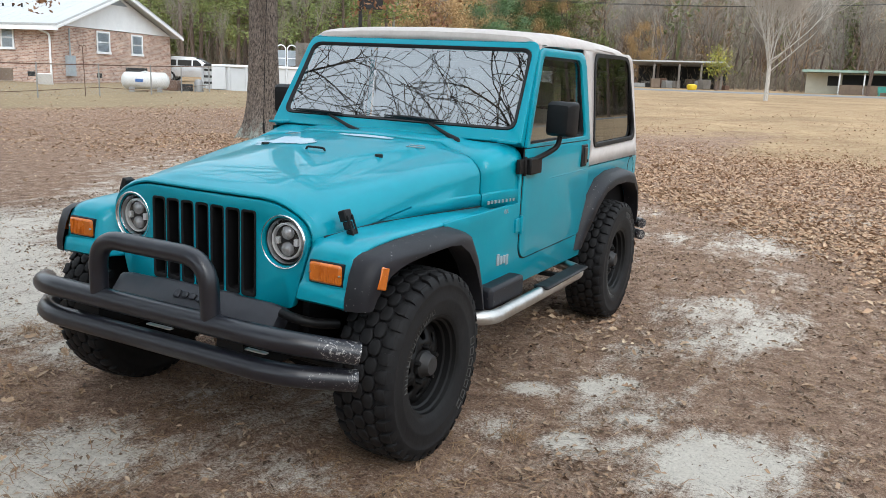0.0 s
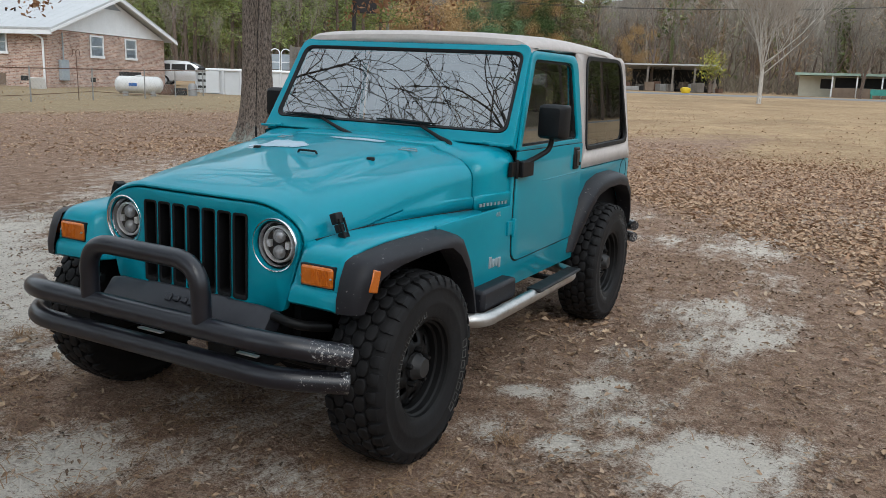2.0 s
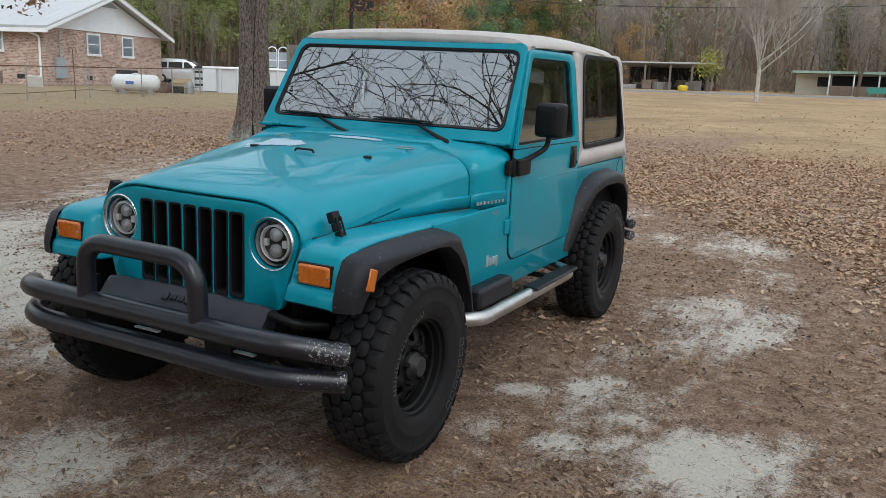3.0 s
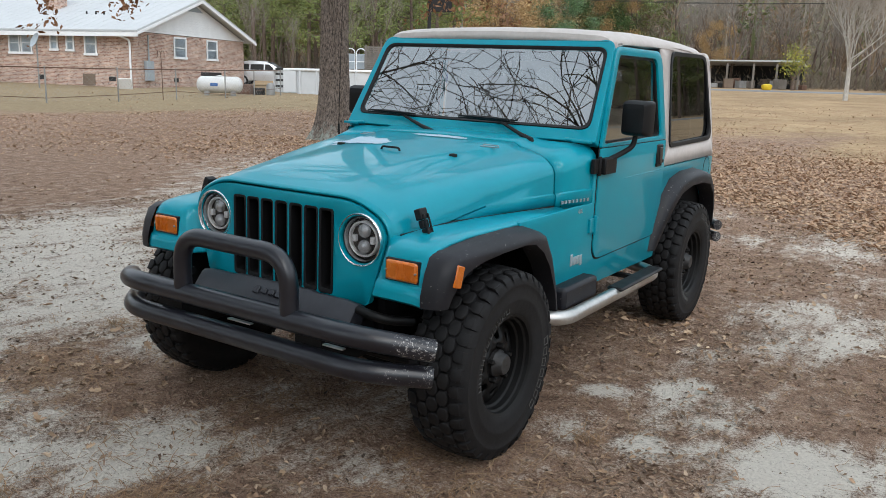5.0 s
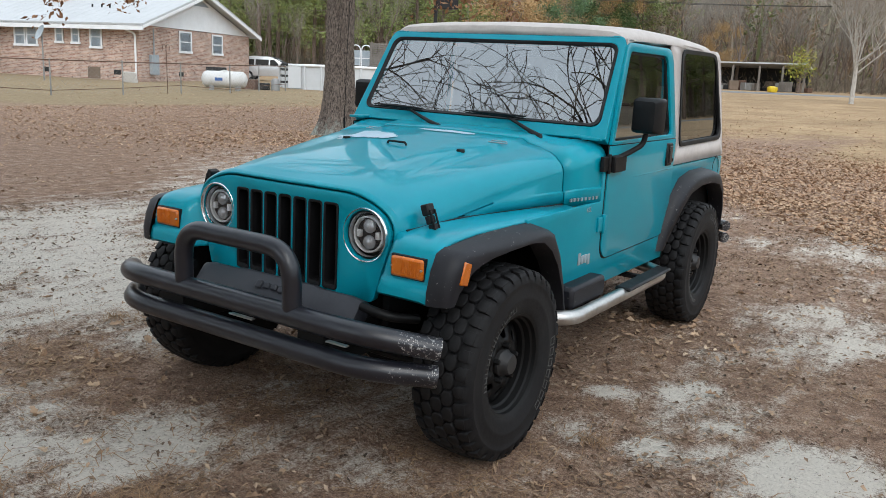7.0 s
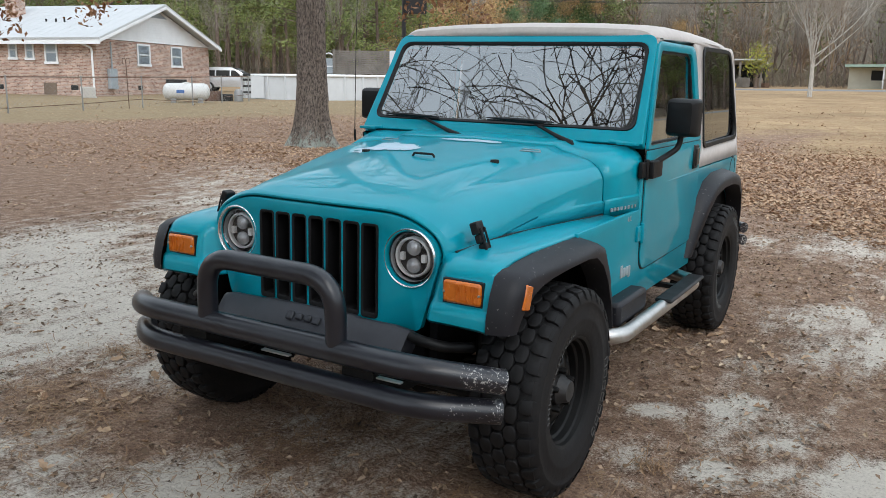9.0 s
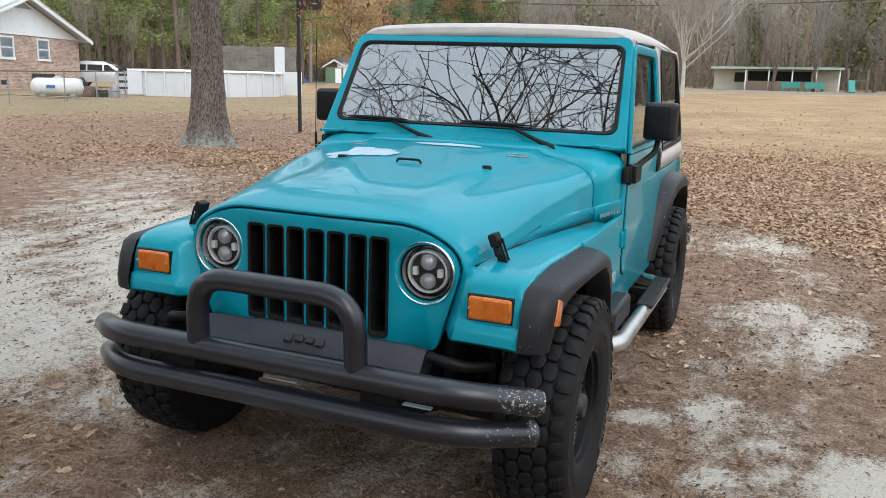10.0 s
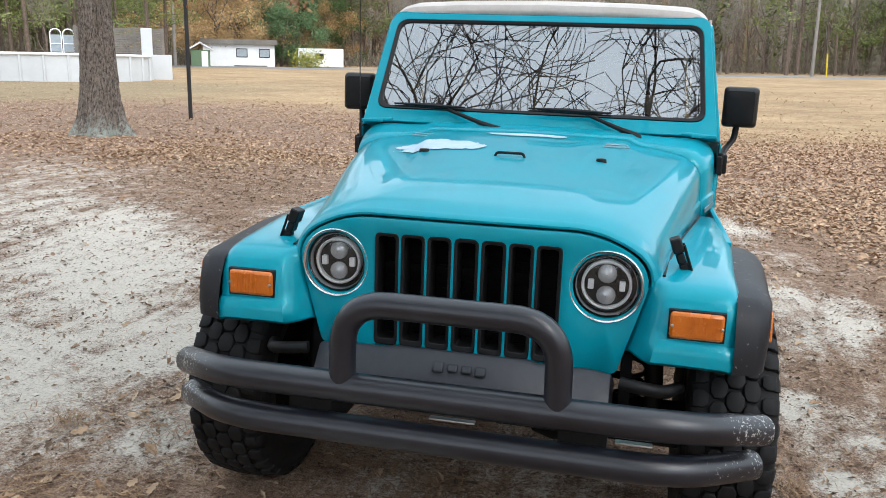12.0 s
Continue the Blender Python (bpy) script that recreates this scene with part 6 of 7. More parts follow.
def build_far():
    r = [(-120, 40), (-60, 64), (-40, 73.5), (-23, 80.0), (-5, 83.2), (10, 82.4), (22, 80), (60, 68), (140, 30)]
    b = bmesh.new()
    path = []
    for (x0, y0), (x1, y1) in zip(r, r[1:]):
        for k in range(12):
            path.append(Vector((lerp(x0, x1, k / 12), lerp(y0, y1, k / 12), 0)))
    loops = []
    for p, q in zip(path, path[1:]):
        nrm = Vector((-(q - p).y, (q - p).x, 0)).normalized()
        loops.append([(*(p + nrm * o).xy, rise(*(p + nrm * o).xy) + z) for o, z in ((-2.9, -0.05), (-2.7, 0.05), (2.7, 0.05), (2.9, -0.05))])
    rings(b, loops, False, False)
    tagged(part("road", b, ASPHALT), "worn grey asphalt country road", "road", kind="structure")

    t = thing("mobile_home", "long cream mobile home with faded green porch roof", "mobile home", on_ground(-0.3, 94.5, 1, 0.2))
    slab("wall", CREAM, t, -6.2, 6.3, 0.0, 4.0, 0.2, 2.35, "cream siding")
    slab("skirting", BROWN_WOOD, t, -2.9, 4.0, -2.0, 0.02, 0.0, 1.15, "brown porch skirting")
    slab("roof", GREEN_ROOF, t, -6.5, 6.6, -2.2, 4.3, 2.38, 2.62, "faded pale green metal roof")
    # near-black sheet on the wall paints the shade under the porch roof
    slab("porch_shade", HOUSE_DARK, t, -2.7, 3.6, -0.04, -0.01, 1.15, 2.2)
    for x in (-2.9, -0.6, 1.7, 4.0, 6.2):
        slab("porch_post", WHITE, t, x - 0.07, x + 0.07, -2.0, -1.86, 0.0, 2.38)
    slab("window", HOUSE_DARK, t, -4.1, -2.95, -0.05, 0.01, 1.05, 2.05)
    for k, (w_, mt) in enumerate(((4.6, TEAL_PLASTIC), (2.4, TEAL_PLASTIC))):
        q = thing("garden_bench", "green plastic garden furniture", "garden seat", on_ground(w_ - 1.0, 89.5 + k, 10))
        slab("seat", mt, q, -0.9, 0.9, -0.3, 0.3, 0.35, 0.5)
        slab("backrest", mt, q, -0.9, 0.9, 0.25, 0.32, 0.5, 0.95)
        for x in (-0.8, 0.8):
            slab("leg", mt, q, x - 0.05, x + 0.05, -0.3, 0.3, 0.0, 0.35)
    s = thing("playset", "green slide on a grey timber climbing frame", "playset", on_ground(7.6, 92, 0))
    for x in (-0.9, 0.9):
        for y in (-0.6, 0.6):
            slab("post", GREY_WOOD, s, x - 0.06, x + 0.06, y - 0.06, y + 0.06, 0, 2.3)
    slab("platform", GREY_WOOD, s, -0.95, 0.95, -0.65, 0.65, 1.1, 1.2)
    slab("slide", TEAL_PLASTIC, s, -0.3, 0.3, -2.6, 0.0, -0.05, 0.05, "green slide", m=Matrix.Translation((-0.6, -0.6, 1.15)) @ pose(0, 0, 0, 26, 0, 0))

    o = thing("open_shed", "long open shed with pale metal roof and clutter", "shed", on_ground(-20.0, 95.5, 4, 0.2))
    slab("roof", ROOF_WHITE, o, -5.5, 5.0, -2.6, 3.0, 2.9, 3.05, "pale metal roof", m=pose(0, 0, 0, -4, 0, 0))
    # the shed's inner shade is put into this wall's near-black colour
    slab("back_wall", HOUSE_DARK, o, -5.3, 4.8, 2.6, 2.8, 0, 2.9, "back wall coloured near-black for the shade under the roof")
    for x in (-5.3, -2.6, 0.2, 2.6, 4.8):
        slab("post", GREY_WOOD, o, x - 0.1, x + 0.1, -2.4, -2.2, 0, 2.85)
    rnd = random.Random(8)
    for k in range(16):
        q = thing("stored_box", "stored box or scrap under the shed roof", "box", on_ground(-25 + k * 0.68, 93.2 + rnd.random() * 2.5, rnd.random() * 90), "clutter under the shed")
        w, h = 0.3 + rnd.random() * 0.5, 0.3 + rnd.random() * 0.8
        slab("carton", (RUST, GALV, GREY_WOOD, HOUSE_DARK, BROWN_WOOD)[k % 5], q, -w, w, -0.4, 0.4, 0, h, bevel=0.04)
    y = thing("yellow_tub", "yellow plastic toy by the road", "toy", on_ground(-16.9, 87.6))
    b = bmesh.new()
    lathe(b, [(0.001, 0), (0.42, 0.02), (0.55, 0.35), (0.50, 0.52), (0.2, 0.62), (0.001, 0.62)], pose(0, 0, 0, 0, -90, 0), 14)
    part("shell", b, YELLOW, y)
    wht = thing("white_cabin", "white single-storey cabin with grey roof", "cabin", on_ground(-40.3, 77.7, 26, 0.1))
    slab("wall", WHITE, wht, -3.6, 3.6, 0, 4, 0, 2.35, "white boarded wall")
    slab("roof", GREY_WOOD, wht, -3.9, 3.9, -0.4, 4.4, 2.35, 2.85, "low grey roof", m=pose(0, 0, 0, 0, 0, 0))
    for x0, x1 in ((-0.3, 0.85), (2.0, 3.1)):
        w_ = slab("window", HOUSE_DARK, wht, x0, x1, -0.03, 0.02, 1.05, 1.95)
        slab("window_frame", BLIND, w_, x0 + 0.08, x1 - 0.08, -0.05, -0.032, 1.13, 1.87)
    slab("step", GREY_WOOD, wht, -0.5, 2.8, -1.0, -0.02, 0.0, 0.25)
    w2 = thing("white_trailer", "small white trailer behind a shrub", "trailer", on_ground(-33.2, 82.5, 22, 0.1))
    slab("wall", WHITE, w2, -2.4, 2.4, 0, 2.5, 0.15, 2.1, "white trailer wall", 0.08)
    slab("window", HOUSE_DARK, w2, -0.6, 0.3, -0.02, 0.02, 1.0, 1.6)
    g = thing("garden_shed", "small green garden shed with white trim", "shed", on_ground(-41.4, 71.8, 30, 0.1))
    slab("wall", GREEN_WALL, g, -0.9, 0.9, 0, 1.8, 0, 1.7, "green shed wall")
    b = bmesh.new()
    rings(b, [[(-1.2, y_, 1.65), (0, y_, 2.35), (1.2, y_, 1.65), (1.2, y_, 1.78), (0, y_, 2.5), (-1.2, y_, 1.78)] for y_ in (-0.3, 2.0)])
    part("roof", b, WHITE, g, "white gabled roof")
    slab("door", WHITE, g, 0.1, 0.7, -0.03, 0.01, 0.05, 1.6, "white shed door")
    t2 = thing("tarp_heap", "heap under a blue tarpaulin", "tarpaulin", on_ground(-44.8, 69.5, 20))
    b = bmesh.new()
    lathe(b, [(0.001, 1.1), (0.6, 0.95), (1.2, 0.5), (1.5, 0.0)], pose(0, 0, 0, 0, -90, 0), 9)
    part("tarp", b, BLUE, t2)
    for x, yy, h in ((16.4, 85.0, 9.5), (-43.2, 70.2, 9.5), (-75, 56, 9.5), (62, 64, 9.5)):
        p = thing("utility_pole", "weathered wooden utility pole with crossarm", "utility pole", on_ground(x, yy, -10), "poles along the road")
        b = bmesh.new()
        tube(b, [(0, 0, -0.2), (0, 0, h * 0.5), (0, 0, h)], [0.17, 0.15, 0.12], 10)
        part("pole", b, POLE_WOOD, p)
        slab("crossarm", POLE_WOOD, p, -1.1, 1.1, -0.06, 0.06, h - 0.8, h - 0.66)
        b = bmesh.new()
        lathe(b, [(0.001, -0.35), (0.2, -0.35), (0.2, 0.35), (0.001, 0.38)], Matrix.Translation((0.30, 0, h - 1.8)) @ pose(0, 0, 0, 0, -90, 0), 12)
        part("transformer", b, GALV, p)
    b = bmesh.new()
    z0 = rise(16.4, 85) + 8.8
    for dx in (-0.9, 0.9):
        tube(b, [(-43.2 + dx, 70.2, rise(-43, 70) + 8.8)] + [(lerp(-43.2, 16.4, k / 8) + dx, lerp(70.2, 85, k / 8), z0 - 1.2 * math.sin(math.pi * k / 8)) for k in range(1, 9)], 0.02, 4)
    w3 = thing("power_lines", "thin dark power lines between poles", "power line")
    part("wire", b, BLACK_POLE, w3)
    gy = thing("guy_wire", "guy wire with yellow plastic guard", "guy wire", on_ground(17.6, 84.4))
    b = bmesh.new()
    tube(b, [(0, 0, 0), (-0.12, 0, 2.2)], 0.07, 6)
    part("guard", b, YELLOW, gy, "yellow plastic guard")
    b = bmesh.new()
    tube(b, [(-0.12, 0, 2.2), (-1.0, 0.5, 8.5)], 0.012, 4)
    part("cable", b, GALV, gy)


GREEN_WALL = plain("green_boards", (0.10, 0.16, 0.09), (0.16, 0.23, 0.14), 0.8, scale=5)


def build_pole():
    p = thing("black_pole", "tall thin black steel pole with a hanging black flag box", "pole", on_ground(-9.85, 15.2, 34))
    b = bmesh.new()
    tube(b, [(0, 0, -0.1), (0, 0, 4.2)], 0.048, 10)
    part("shaft", b, BLACK_POLE, p)
    slab("black_box", BLACK_POLE, p, 0.02, 0.56, -0.10, 0.12, 2.98, 3.75, "flat black box on the pole", 0.01)


build_house()
build_tank()
build_fence()
build_suv()
build_pool()
build_far()
build_pole()


# ---- trees ----
def grow(rnd, start, way, length, radius, depth, out, spread=0.5, droop=0.0, wobble=0.16, kids=(2, 4), shrink=0.68, thin=0.62, up=0.12):
    """Adds tapered limb paths to out, as (points, radii, depth)."""
    n = max(3, int(4 + depth))
    pts, radii, p, d = [start], [radius], start.copy(), way.normalized()
    for k in range(n):
        d = (d + Vector((rnd.uniform(-1, 1), rnd.uniform(-1, 1), rnd.uniform(-1, 1))) * wobble + Vector((0, 0, up - droop))).normalized()
        p = p + d * (length / n)
        pts.append(p)
        radii.append(max(0.0015, radius * (1 - (1 - thin * 0.8) * (k + 1) / n)))
    out.append((pts, radii, depth))
    if depth <= 0:
        return
    for k in range(rnd.randint(*kids) + (1 if depth > 2 else 0)):
        t = rnd.uniform(0.35, 1.0) if k else 1.0
        i = min(n, int(t * n))
        q = pts[i]
        side = Vector((rnd.uniform(-1, 1), rnd.uniform(-1, 1), rnd.uniform(-0.35, 0.75))).normalized()
        nd = (d * (1 - spread) + side * spread * 1.5).normalized()
        grow(rnd, q, nd, length * shrink * rnd.uniform(0.75, 1.15), radii[i] * thin * rnd.uniform(0.75, 1.0), depth - 1, out, spread, droop, wobble, kids, shrink, thin, up)


def limbs_mesh(name, limbs, mat, sides=(3, 4, 5, 7, 9)):
    verts, faces = [], []
    for pts, radii, depth in limbs:
        m = sides[min(depth, len(sides) - 1)]
        base = len(verts)
        side = None
        for i, p in enumerate(pts):
            d = (pts[min(i + 1, len(pts) - 1)] - pts[max(0, i - 1)]).normalized()
            side = d.orthogonal().normalized() if side is None else (side - d * side.dot(d)).normalized()
            o = d.cross(side)
            for k in range(m):
                a = 2 * math.pi * k / m
                verts.append(p + (side * math.cos(a) + o * math.sin(a)) * radii[i])
        for i in range(len(pts) - 1):
            for k in range(m):
                j = (k + 1) % m
                faces.append((base + i * m + k, base + i * m + j, base + (i + 1) * m + j, base + (i + 1) * m + k))
    me = bpy.data.meshes.new(name)
    me.from_pydata(verts, [], faces)
    me.materials.append(mat)
    for f in me.polygons:
        f.use_smooth = True
    return me


def flake_mesh(name, spots, mat, rnd, size, shape="tri"):
    """Many small loose leaves or needle tufts at the given spots."""
    verts, faces = [], []
    for p in spots:
        a = Vector((rnd.uniform(-1, 1), rnd.uniform(-1, 1), rnd.uniform(-1, 1))).normalized()
        b = a.orthogonal().normalized()
        s = size * rnd.uniform(0.6, 1.4)
        i = len(verts)
        if shape == "needle":
            verts += [p - a * s, p + b * s * 0.22, p + a * s, p - b * s * 0.22]
        elif shape == "tri":
            verts += [p - a * s, p + b * s * 0.5, p + a * s, p - b * s * 0.5]
        else:
            verts += [p - a * s, p + b * s * 0.45 + a * s * 0.2, p + a * s * 0.9, p - b * s * 0.4]
        faces.append((i, i + 1, i + 2, i + 3))
    me = bpy.data.meshes.new(name)
    me.from_pydata(verts, [], faces)
    me.materials.append(mat)
    return me


PINE_GREEN = varied("pine_needles", [(0.085, 0.12, 0.035), (0.16, 0.20, 0.055), (0.25, 0.28, 0.08), (0.11, 0.145, 0.05)], 0.7)
EVERGREEN = varied("dark_evergreen_leaves", [(0.035, 0.075, 0.026), (0.065, 0.125, 0.040), (0.105, 0.18, 0.056)], 0.6)
RUSSET = varied("russet_oak_leaves", [(0.36, 0.215, 0.095), (0.50, 0.33, 0.15), (0.43, 0.28, 0.13), (0.34, 0.225, 0.12)], 0.8)
SHRUB = varied("yellow_green_leaves", [(0.10, 0.14, 0.02), (0.24, 0.24, 0.03), (0.40, 0.34, 0.04), (0.08, 0.12, 0.02)], 0.7)
BROWN_LEAF = varied("brown_dry_oak_leaves", [(0.16, 0.070, 0.030), (0.24, 0.115, 0.050), (0.30, 0.16, 0.08), (0.13, 0.06, 0.03)], 0.75)
WOOD_DEPTH = bark_material("wood_depth", (0.11, 0.097, 0.077), (0.26, 0.228, 0.187), 6.0)
WOODS = varied("far_woods_twigs", [(0.20, 0.167, 0.130), (0.30, 0.252, 0.205), (0.40, 0.345, 0.29), (0.24, 0.222, 0.150)], 0.95)
WOODS_BROWN = varied("far_brown_woods", [(0.22, 0.148, 0.092), (0.36, 0.25, 0.155), (0.29, 0.217, 0.155), (0.18, 0.128, 0.09)], 0.95)
WOODS_GREEN = varied("far_green_woods", [(0.075, 0.105, 0.036), (0.14, 0.175, 0.058), (0.23, 0.25, 0.085), (0.11, 0.12, 0.055)], 0.9)
BRUSH = varied("brush_stems", [(0.06, 0.048, 0.035), (0.14, 0.11, 0.078), (0.22, 0.18, 0.14), (0.09, 0.085, 0.046)], 0.95)


def tree_thing(name, label, trunk, crown, m, group="", crown_label=""):
    t = thing(name, label, "tree", m, group)
    a = new("trunk", trunk)
    a.parent = t
    if crown is not None:
        c = new("crown", crown)
        c.parent = t
    return t


def pine_parts(seed, h):
    rnd = random.Random(seed)
    limbs, spots = [], []
    top = Vector((rnd.uniform(-0.5, 0.5), rnd.uniform(-0.5, 0.5), h))
    limbs.append(([Vector((0, 0, -0.3)), top * 0.5, top], [0.20, 0.15, 0.03], 3))
    for k in range(46):
        z = h * rnd.uniform(0.32, 0.99) if k > 6 else h * rnd.uniform(0.2, 0.4)
        reach = (h - z) * 0.26 + 0.6
        a = rnd.uniform(0, 2 * math.pi)
        p0 = top * (z / h)
        p1 = p0 + Vector((math.cos(a) * reach, math.sin(a) * reach, rnd.uniform(-0.3, 0.9)))
        limbs.append(([p0, p0.lerp(p1, 0.5) + Vector((0, 0, 0.15)), p1], [0.05, 0.03, 0.01], 0))
        for j in range(95):
            c = p0.lerp(p1, rnd.uniform(0.35, 1.05))
            spots.append(c + Vector((rnd.gauss(0, 0.34), rnd.gauss(0, 0.34), rnd.gauss(0.1, 0.26))))
    return limbs_mesh("pine_trunk", limbs, PINE_BARK), flake_mesh("pine_crown", spots, PINE_GREEN, rnd, 0.17, "needle")


def bare_parts(seed, h, mat, twig, r=0.17, depth=5, lift=0.2):
    rnd = random.Random(seed)
    limbs = []
    grow(rnd, Vector((0, 0, -0.2)), Vector((0, 0, 1)), h * 0.32, r, depth, limbs, 0.42, 0.0, 0.10, (2, 3), 0.72, 0.68, lift)
    big = [l for l in limbs if l[2] >= 3]
    small = [(p, [max(x, 0.010) for x in q], d) for p, q, d in limbs if l_small(d)]
    return limbs_mesh("bare_trunk", big, mat), limbs_mesh("bare_crown", small, twig, (3, 3, 3, 4))


def l_small(d):
    return d < 3


def leafy_parts(seed, h, w, mat, bark, n=9000, size=0.13, low=0.15):
    rnd = random.Random(seed)
    limbs = []
    grow(rnd, Vector((0, 0, -0.2)), Vector((0, 0, 1)), h * 0.36, 0.20, 4, limbs, 0.5, 0.0, 0.12, (2, 4), 0.7, 0.65, 0.12)
    clumps = [Vector((rnd.gauss(0, w * 0.33), rnd.gauss(0, w * 0.33), h * rnd.uniform(low, 0.97))) for _ in range(60)]
    clumps = [c for c in clumps if math.hypot(c.x, c.y) < w * 0.62 * math.sqrt(max(0.05, 1 - (c.z / h) ** 2 * 0.75))]
    spots = []
    for _ in range(n):
        c = rnd.choice(clumps)
        spots.append(c + Vector((rnd.gauss(0, 0.5), rnd.gauss(0, 0.5), rnd.gauss(0, 0.42))))
    return limbs_mesh("leafy_trunk", limbs, bark), flake_mesh("leafy_crown", spots, mat, rnd, size)


def build_woods():
    rnd = random.Random(21)
    pines = [pine_parts(s, h) for s, h in ((1, 17), (2, 20), (3, 14))]
    bares = [bare_parts(s, h, PINE_BARK, GREY_TWIG) for s, h in ((11, 14), (12, 16), (13, 12), (14, 15))]
    rust = [leafy_parts(31, 13, 9, RUSSET, PINE_BARK, 15000, 0.09), leafy_parts(32, 9, 8, RUSSET, PINE_BARK, 12000, 0.09)]
    dark = leafy_parts(41, 11, 9, EVERGREEN, PINE_BARK, 17000, 0.11, 0.06)

    def at(az, d, sc=1.0):
        x, y = d * math.sin(radians(az)), d * math.cos(radians(az))
        return Matrix.Translation((x, y, rise(x, y) - 0.1)) @ pose(0, 0, 0, 0, 0, rnd.uniform(0, 360)) @ Matrix.Scale(sc, 4)

    def add(kind, az, d, sc=1.0):
        if kind == "pine":
            tree_thing("pine_tree", "tall green pine at the wood's edge", *rnd.choice(pines), at(az, d, sc), "trees of the wood")
        elif kind == "bare":
            tree_thing("bare_tree", "leafless grey tree at the wood's edge", *rnd.choice(bares), at(az, d, sc), "trees of the wood")
        elif kind == "rust":
            tree_thing("russet_tree", "tree with russet brown leaves at the wood's edge", *rnd.choice(rust), at(az, d, sc), "trees of the wood")
        else:
            tree_thing("evergreen_tree", "broad dark evergreen tree", *dark, at(az, d, sc), "trees of the wood")

    def mixture(a0, a1, n, kinds, d0, d1):
        for k in range(n):
            add(rnd.choice(kinds), lerp(a0, a1, (k + rnd.random()) / n), rnd.uniform(d0, d1), rnd.uniform(0.8, 1.2))
    mixture(-75, -46, 26, ["pine", "pine", "bare"], 74, 105)
    mixture(-46, -32, 30, ["pine", "pine", "pine", "pine", "bare"], 76, 110)
    mixture(-30, -16, 26, ["bare", "pine", "bare", "bare", "pine"], 98, 125)
    mixture(-17, 9, 46, ["bare"], 98, 126)
    mixture(9, 24, 26, ["pine", "pine", "bare", "bare"], 92, 118)
    mixture(24, 285, 110, ["pine", "bare", "pine", "rust"], 60, 100)
    for az, d, k, sc in ((-30.6, 93, "rust", 1.3), (-28.6, 90, "rust", 1.2), (-27.0, 97, "rust", 1.25), (-24.6, 93, "dark", 1.0), (-21.5, 99, "rust", 0.9), (-22.5, 104, "dark", 1.25), (-14.5, 103, "rust", 0.6), (-37, 66, "bare", 0.75), (-46, 68, "bare", 0.7), (-43.5, 62, "bare", 0.55), (-39.5, 64, "bare", 0.6)):
        add(k, az, d, sc)
    # the mass of the wood behind: crowns of fine upright twigs, each on its own stem
    heaps = {"twigs": ([], []), "brown": ([], []), "green": ([], [])}
    for k in range(820):
        az = rnd.uniform(-85, 40) if k < 660 else rnd.uniform(40, 275)
        d = rnd.uniform(104, 150) if k < 660 else rnd.uniform(95, 125)
        if -30 < az < 24:
            d = max(d, 112)
        green = 0.62 if az < -31 else (0.45 if 8 < az < 24 else (0.5 if az > 40 else 0.14))
        tint = "green" if rnd.random() < green else ("brown" if rnd.random() < 0.38 else "twigs")
        verts, faces = heaps[tint]
        h = rnd.uniform(9, 20) * (0.85 + 0.3 * noise.noise((az * 0.3, 1.0, 4.0)))
        w = h * (rnd.uniform(0.13, 0.20) if tint == "green" else rnd.uniform(0.18, 0.30))
        base = Vector((d * math.sin(radians(az)), d * math.cos(radians(az)), 1.7))
        i = len(verts)
        r = 0.10 + 0.008 * h
        across = Vector((math.cos(radians(az)), -math.sin(radians(az)), 0))
        verts += [base - across * r, base + across * r, base + across * r * 0.3 + Vector((0, 0, h * 0.8)), base - across * r * 0.3 + Vector((0, 0, h * 0.8))]
        faces.append((i, i + 1, i + 2, i + 3))
        for _ in range(290):
            u = rnd.random() ** 0.8
            z = h * (0.16 + 0.84 * u)
            spread = w * math.sin(math.pi * min(1.0, 0.12 + 0.86 * u)) ** 0.7
            a = rnd.uniform(0, 2 * math.pi)
            q = spread * math.sqrt(rnd.random())
            c = base + Vector((math.cos(a) * q, math.sin(a) * q, z))
            way = Vector((math.cos(a) * 0.8 + rnd.gauss(0, 0.5), math.sin(a) * 0.8 + rnd.gauss(0, 0.5), rnd.uniform(0.1, 1.6) if tint != "green" else rnd.uniform(-0.5, 0.7))).normalized()
            side = way.orthogonal().normalized()
            side.rotate(Matrix.Rotation(rnd.uniform(0, 6.28), 3, way))
            s = rnd.uniform(0.35, 0.95) if tint != "green" else rnd.uniform(0.25, 0.5)
            t = 0.055 if tint == "twigs" else (0.10 if tint == "brown" else 0.42)
            i = len(verts)
            verts += [c - way * s, c + side * s * t, c + way * s, c - side * s * t]
            faces.append((i, i + 1, i + 2, i + 3))
    for tint, mat, label in (("twigs", WOODS, "grey-brown leafless wood beyond the field"), ("brown", WOODS_BROWN, "russet brown trees in the winter wood"), ("green", WOODS_GREEN, "green pines deep in the winter wood")):
        me = bpy.data.meshes.new("far_woods")
        me.from_pydata(*[[tuple(v) for v in heaps[tint][0]], [], heaps[tint][1]])
        me.materials.append(mat)
        tagged(new("far_woods", me), label, "woods", kind="stuff")
    # the dim depth of the wood: an uneven bank far behind the trees
    verts, faces = [], []
    for k in range(361):
        a = radians(k)
        d = 156 + 3 * noise.noise((k * 0.3, 0, 5))
        top = 19 + 5 * noise.noise((k * 0.11, 2, 0)) + 2.5 * noise.noise((k * 0.7, 4, 0))
        verts += [(d * math.sin(a), d * math.cos(a), 0.0), (d * math.sin(a), d * math.cos(a), top * 0.6), ((d + 4) * math.sin(a), (d + 4) * math.cos(a), top)]
        if k:
            i = k * 3
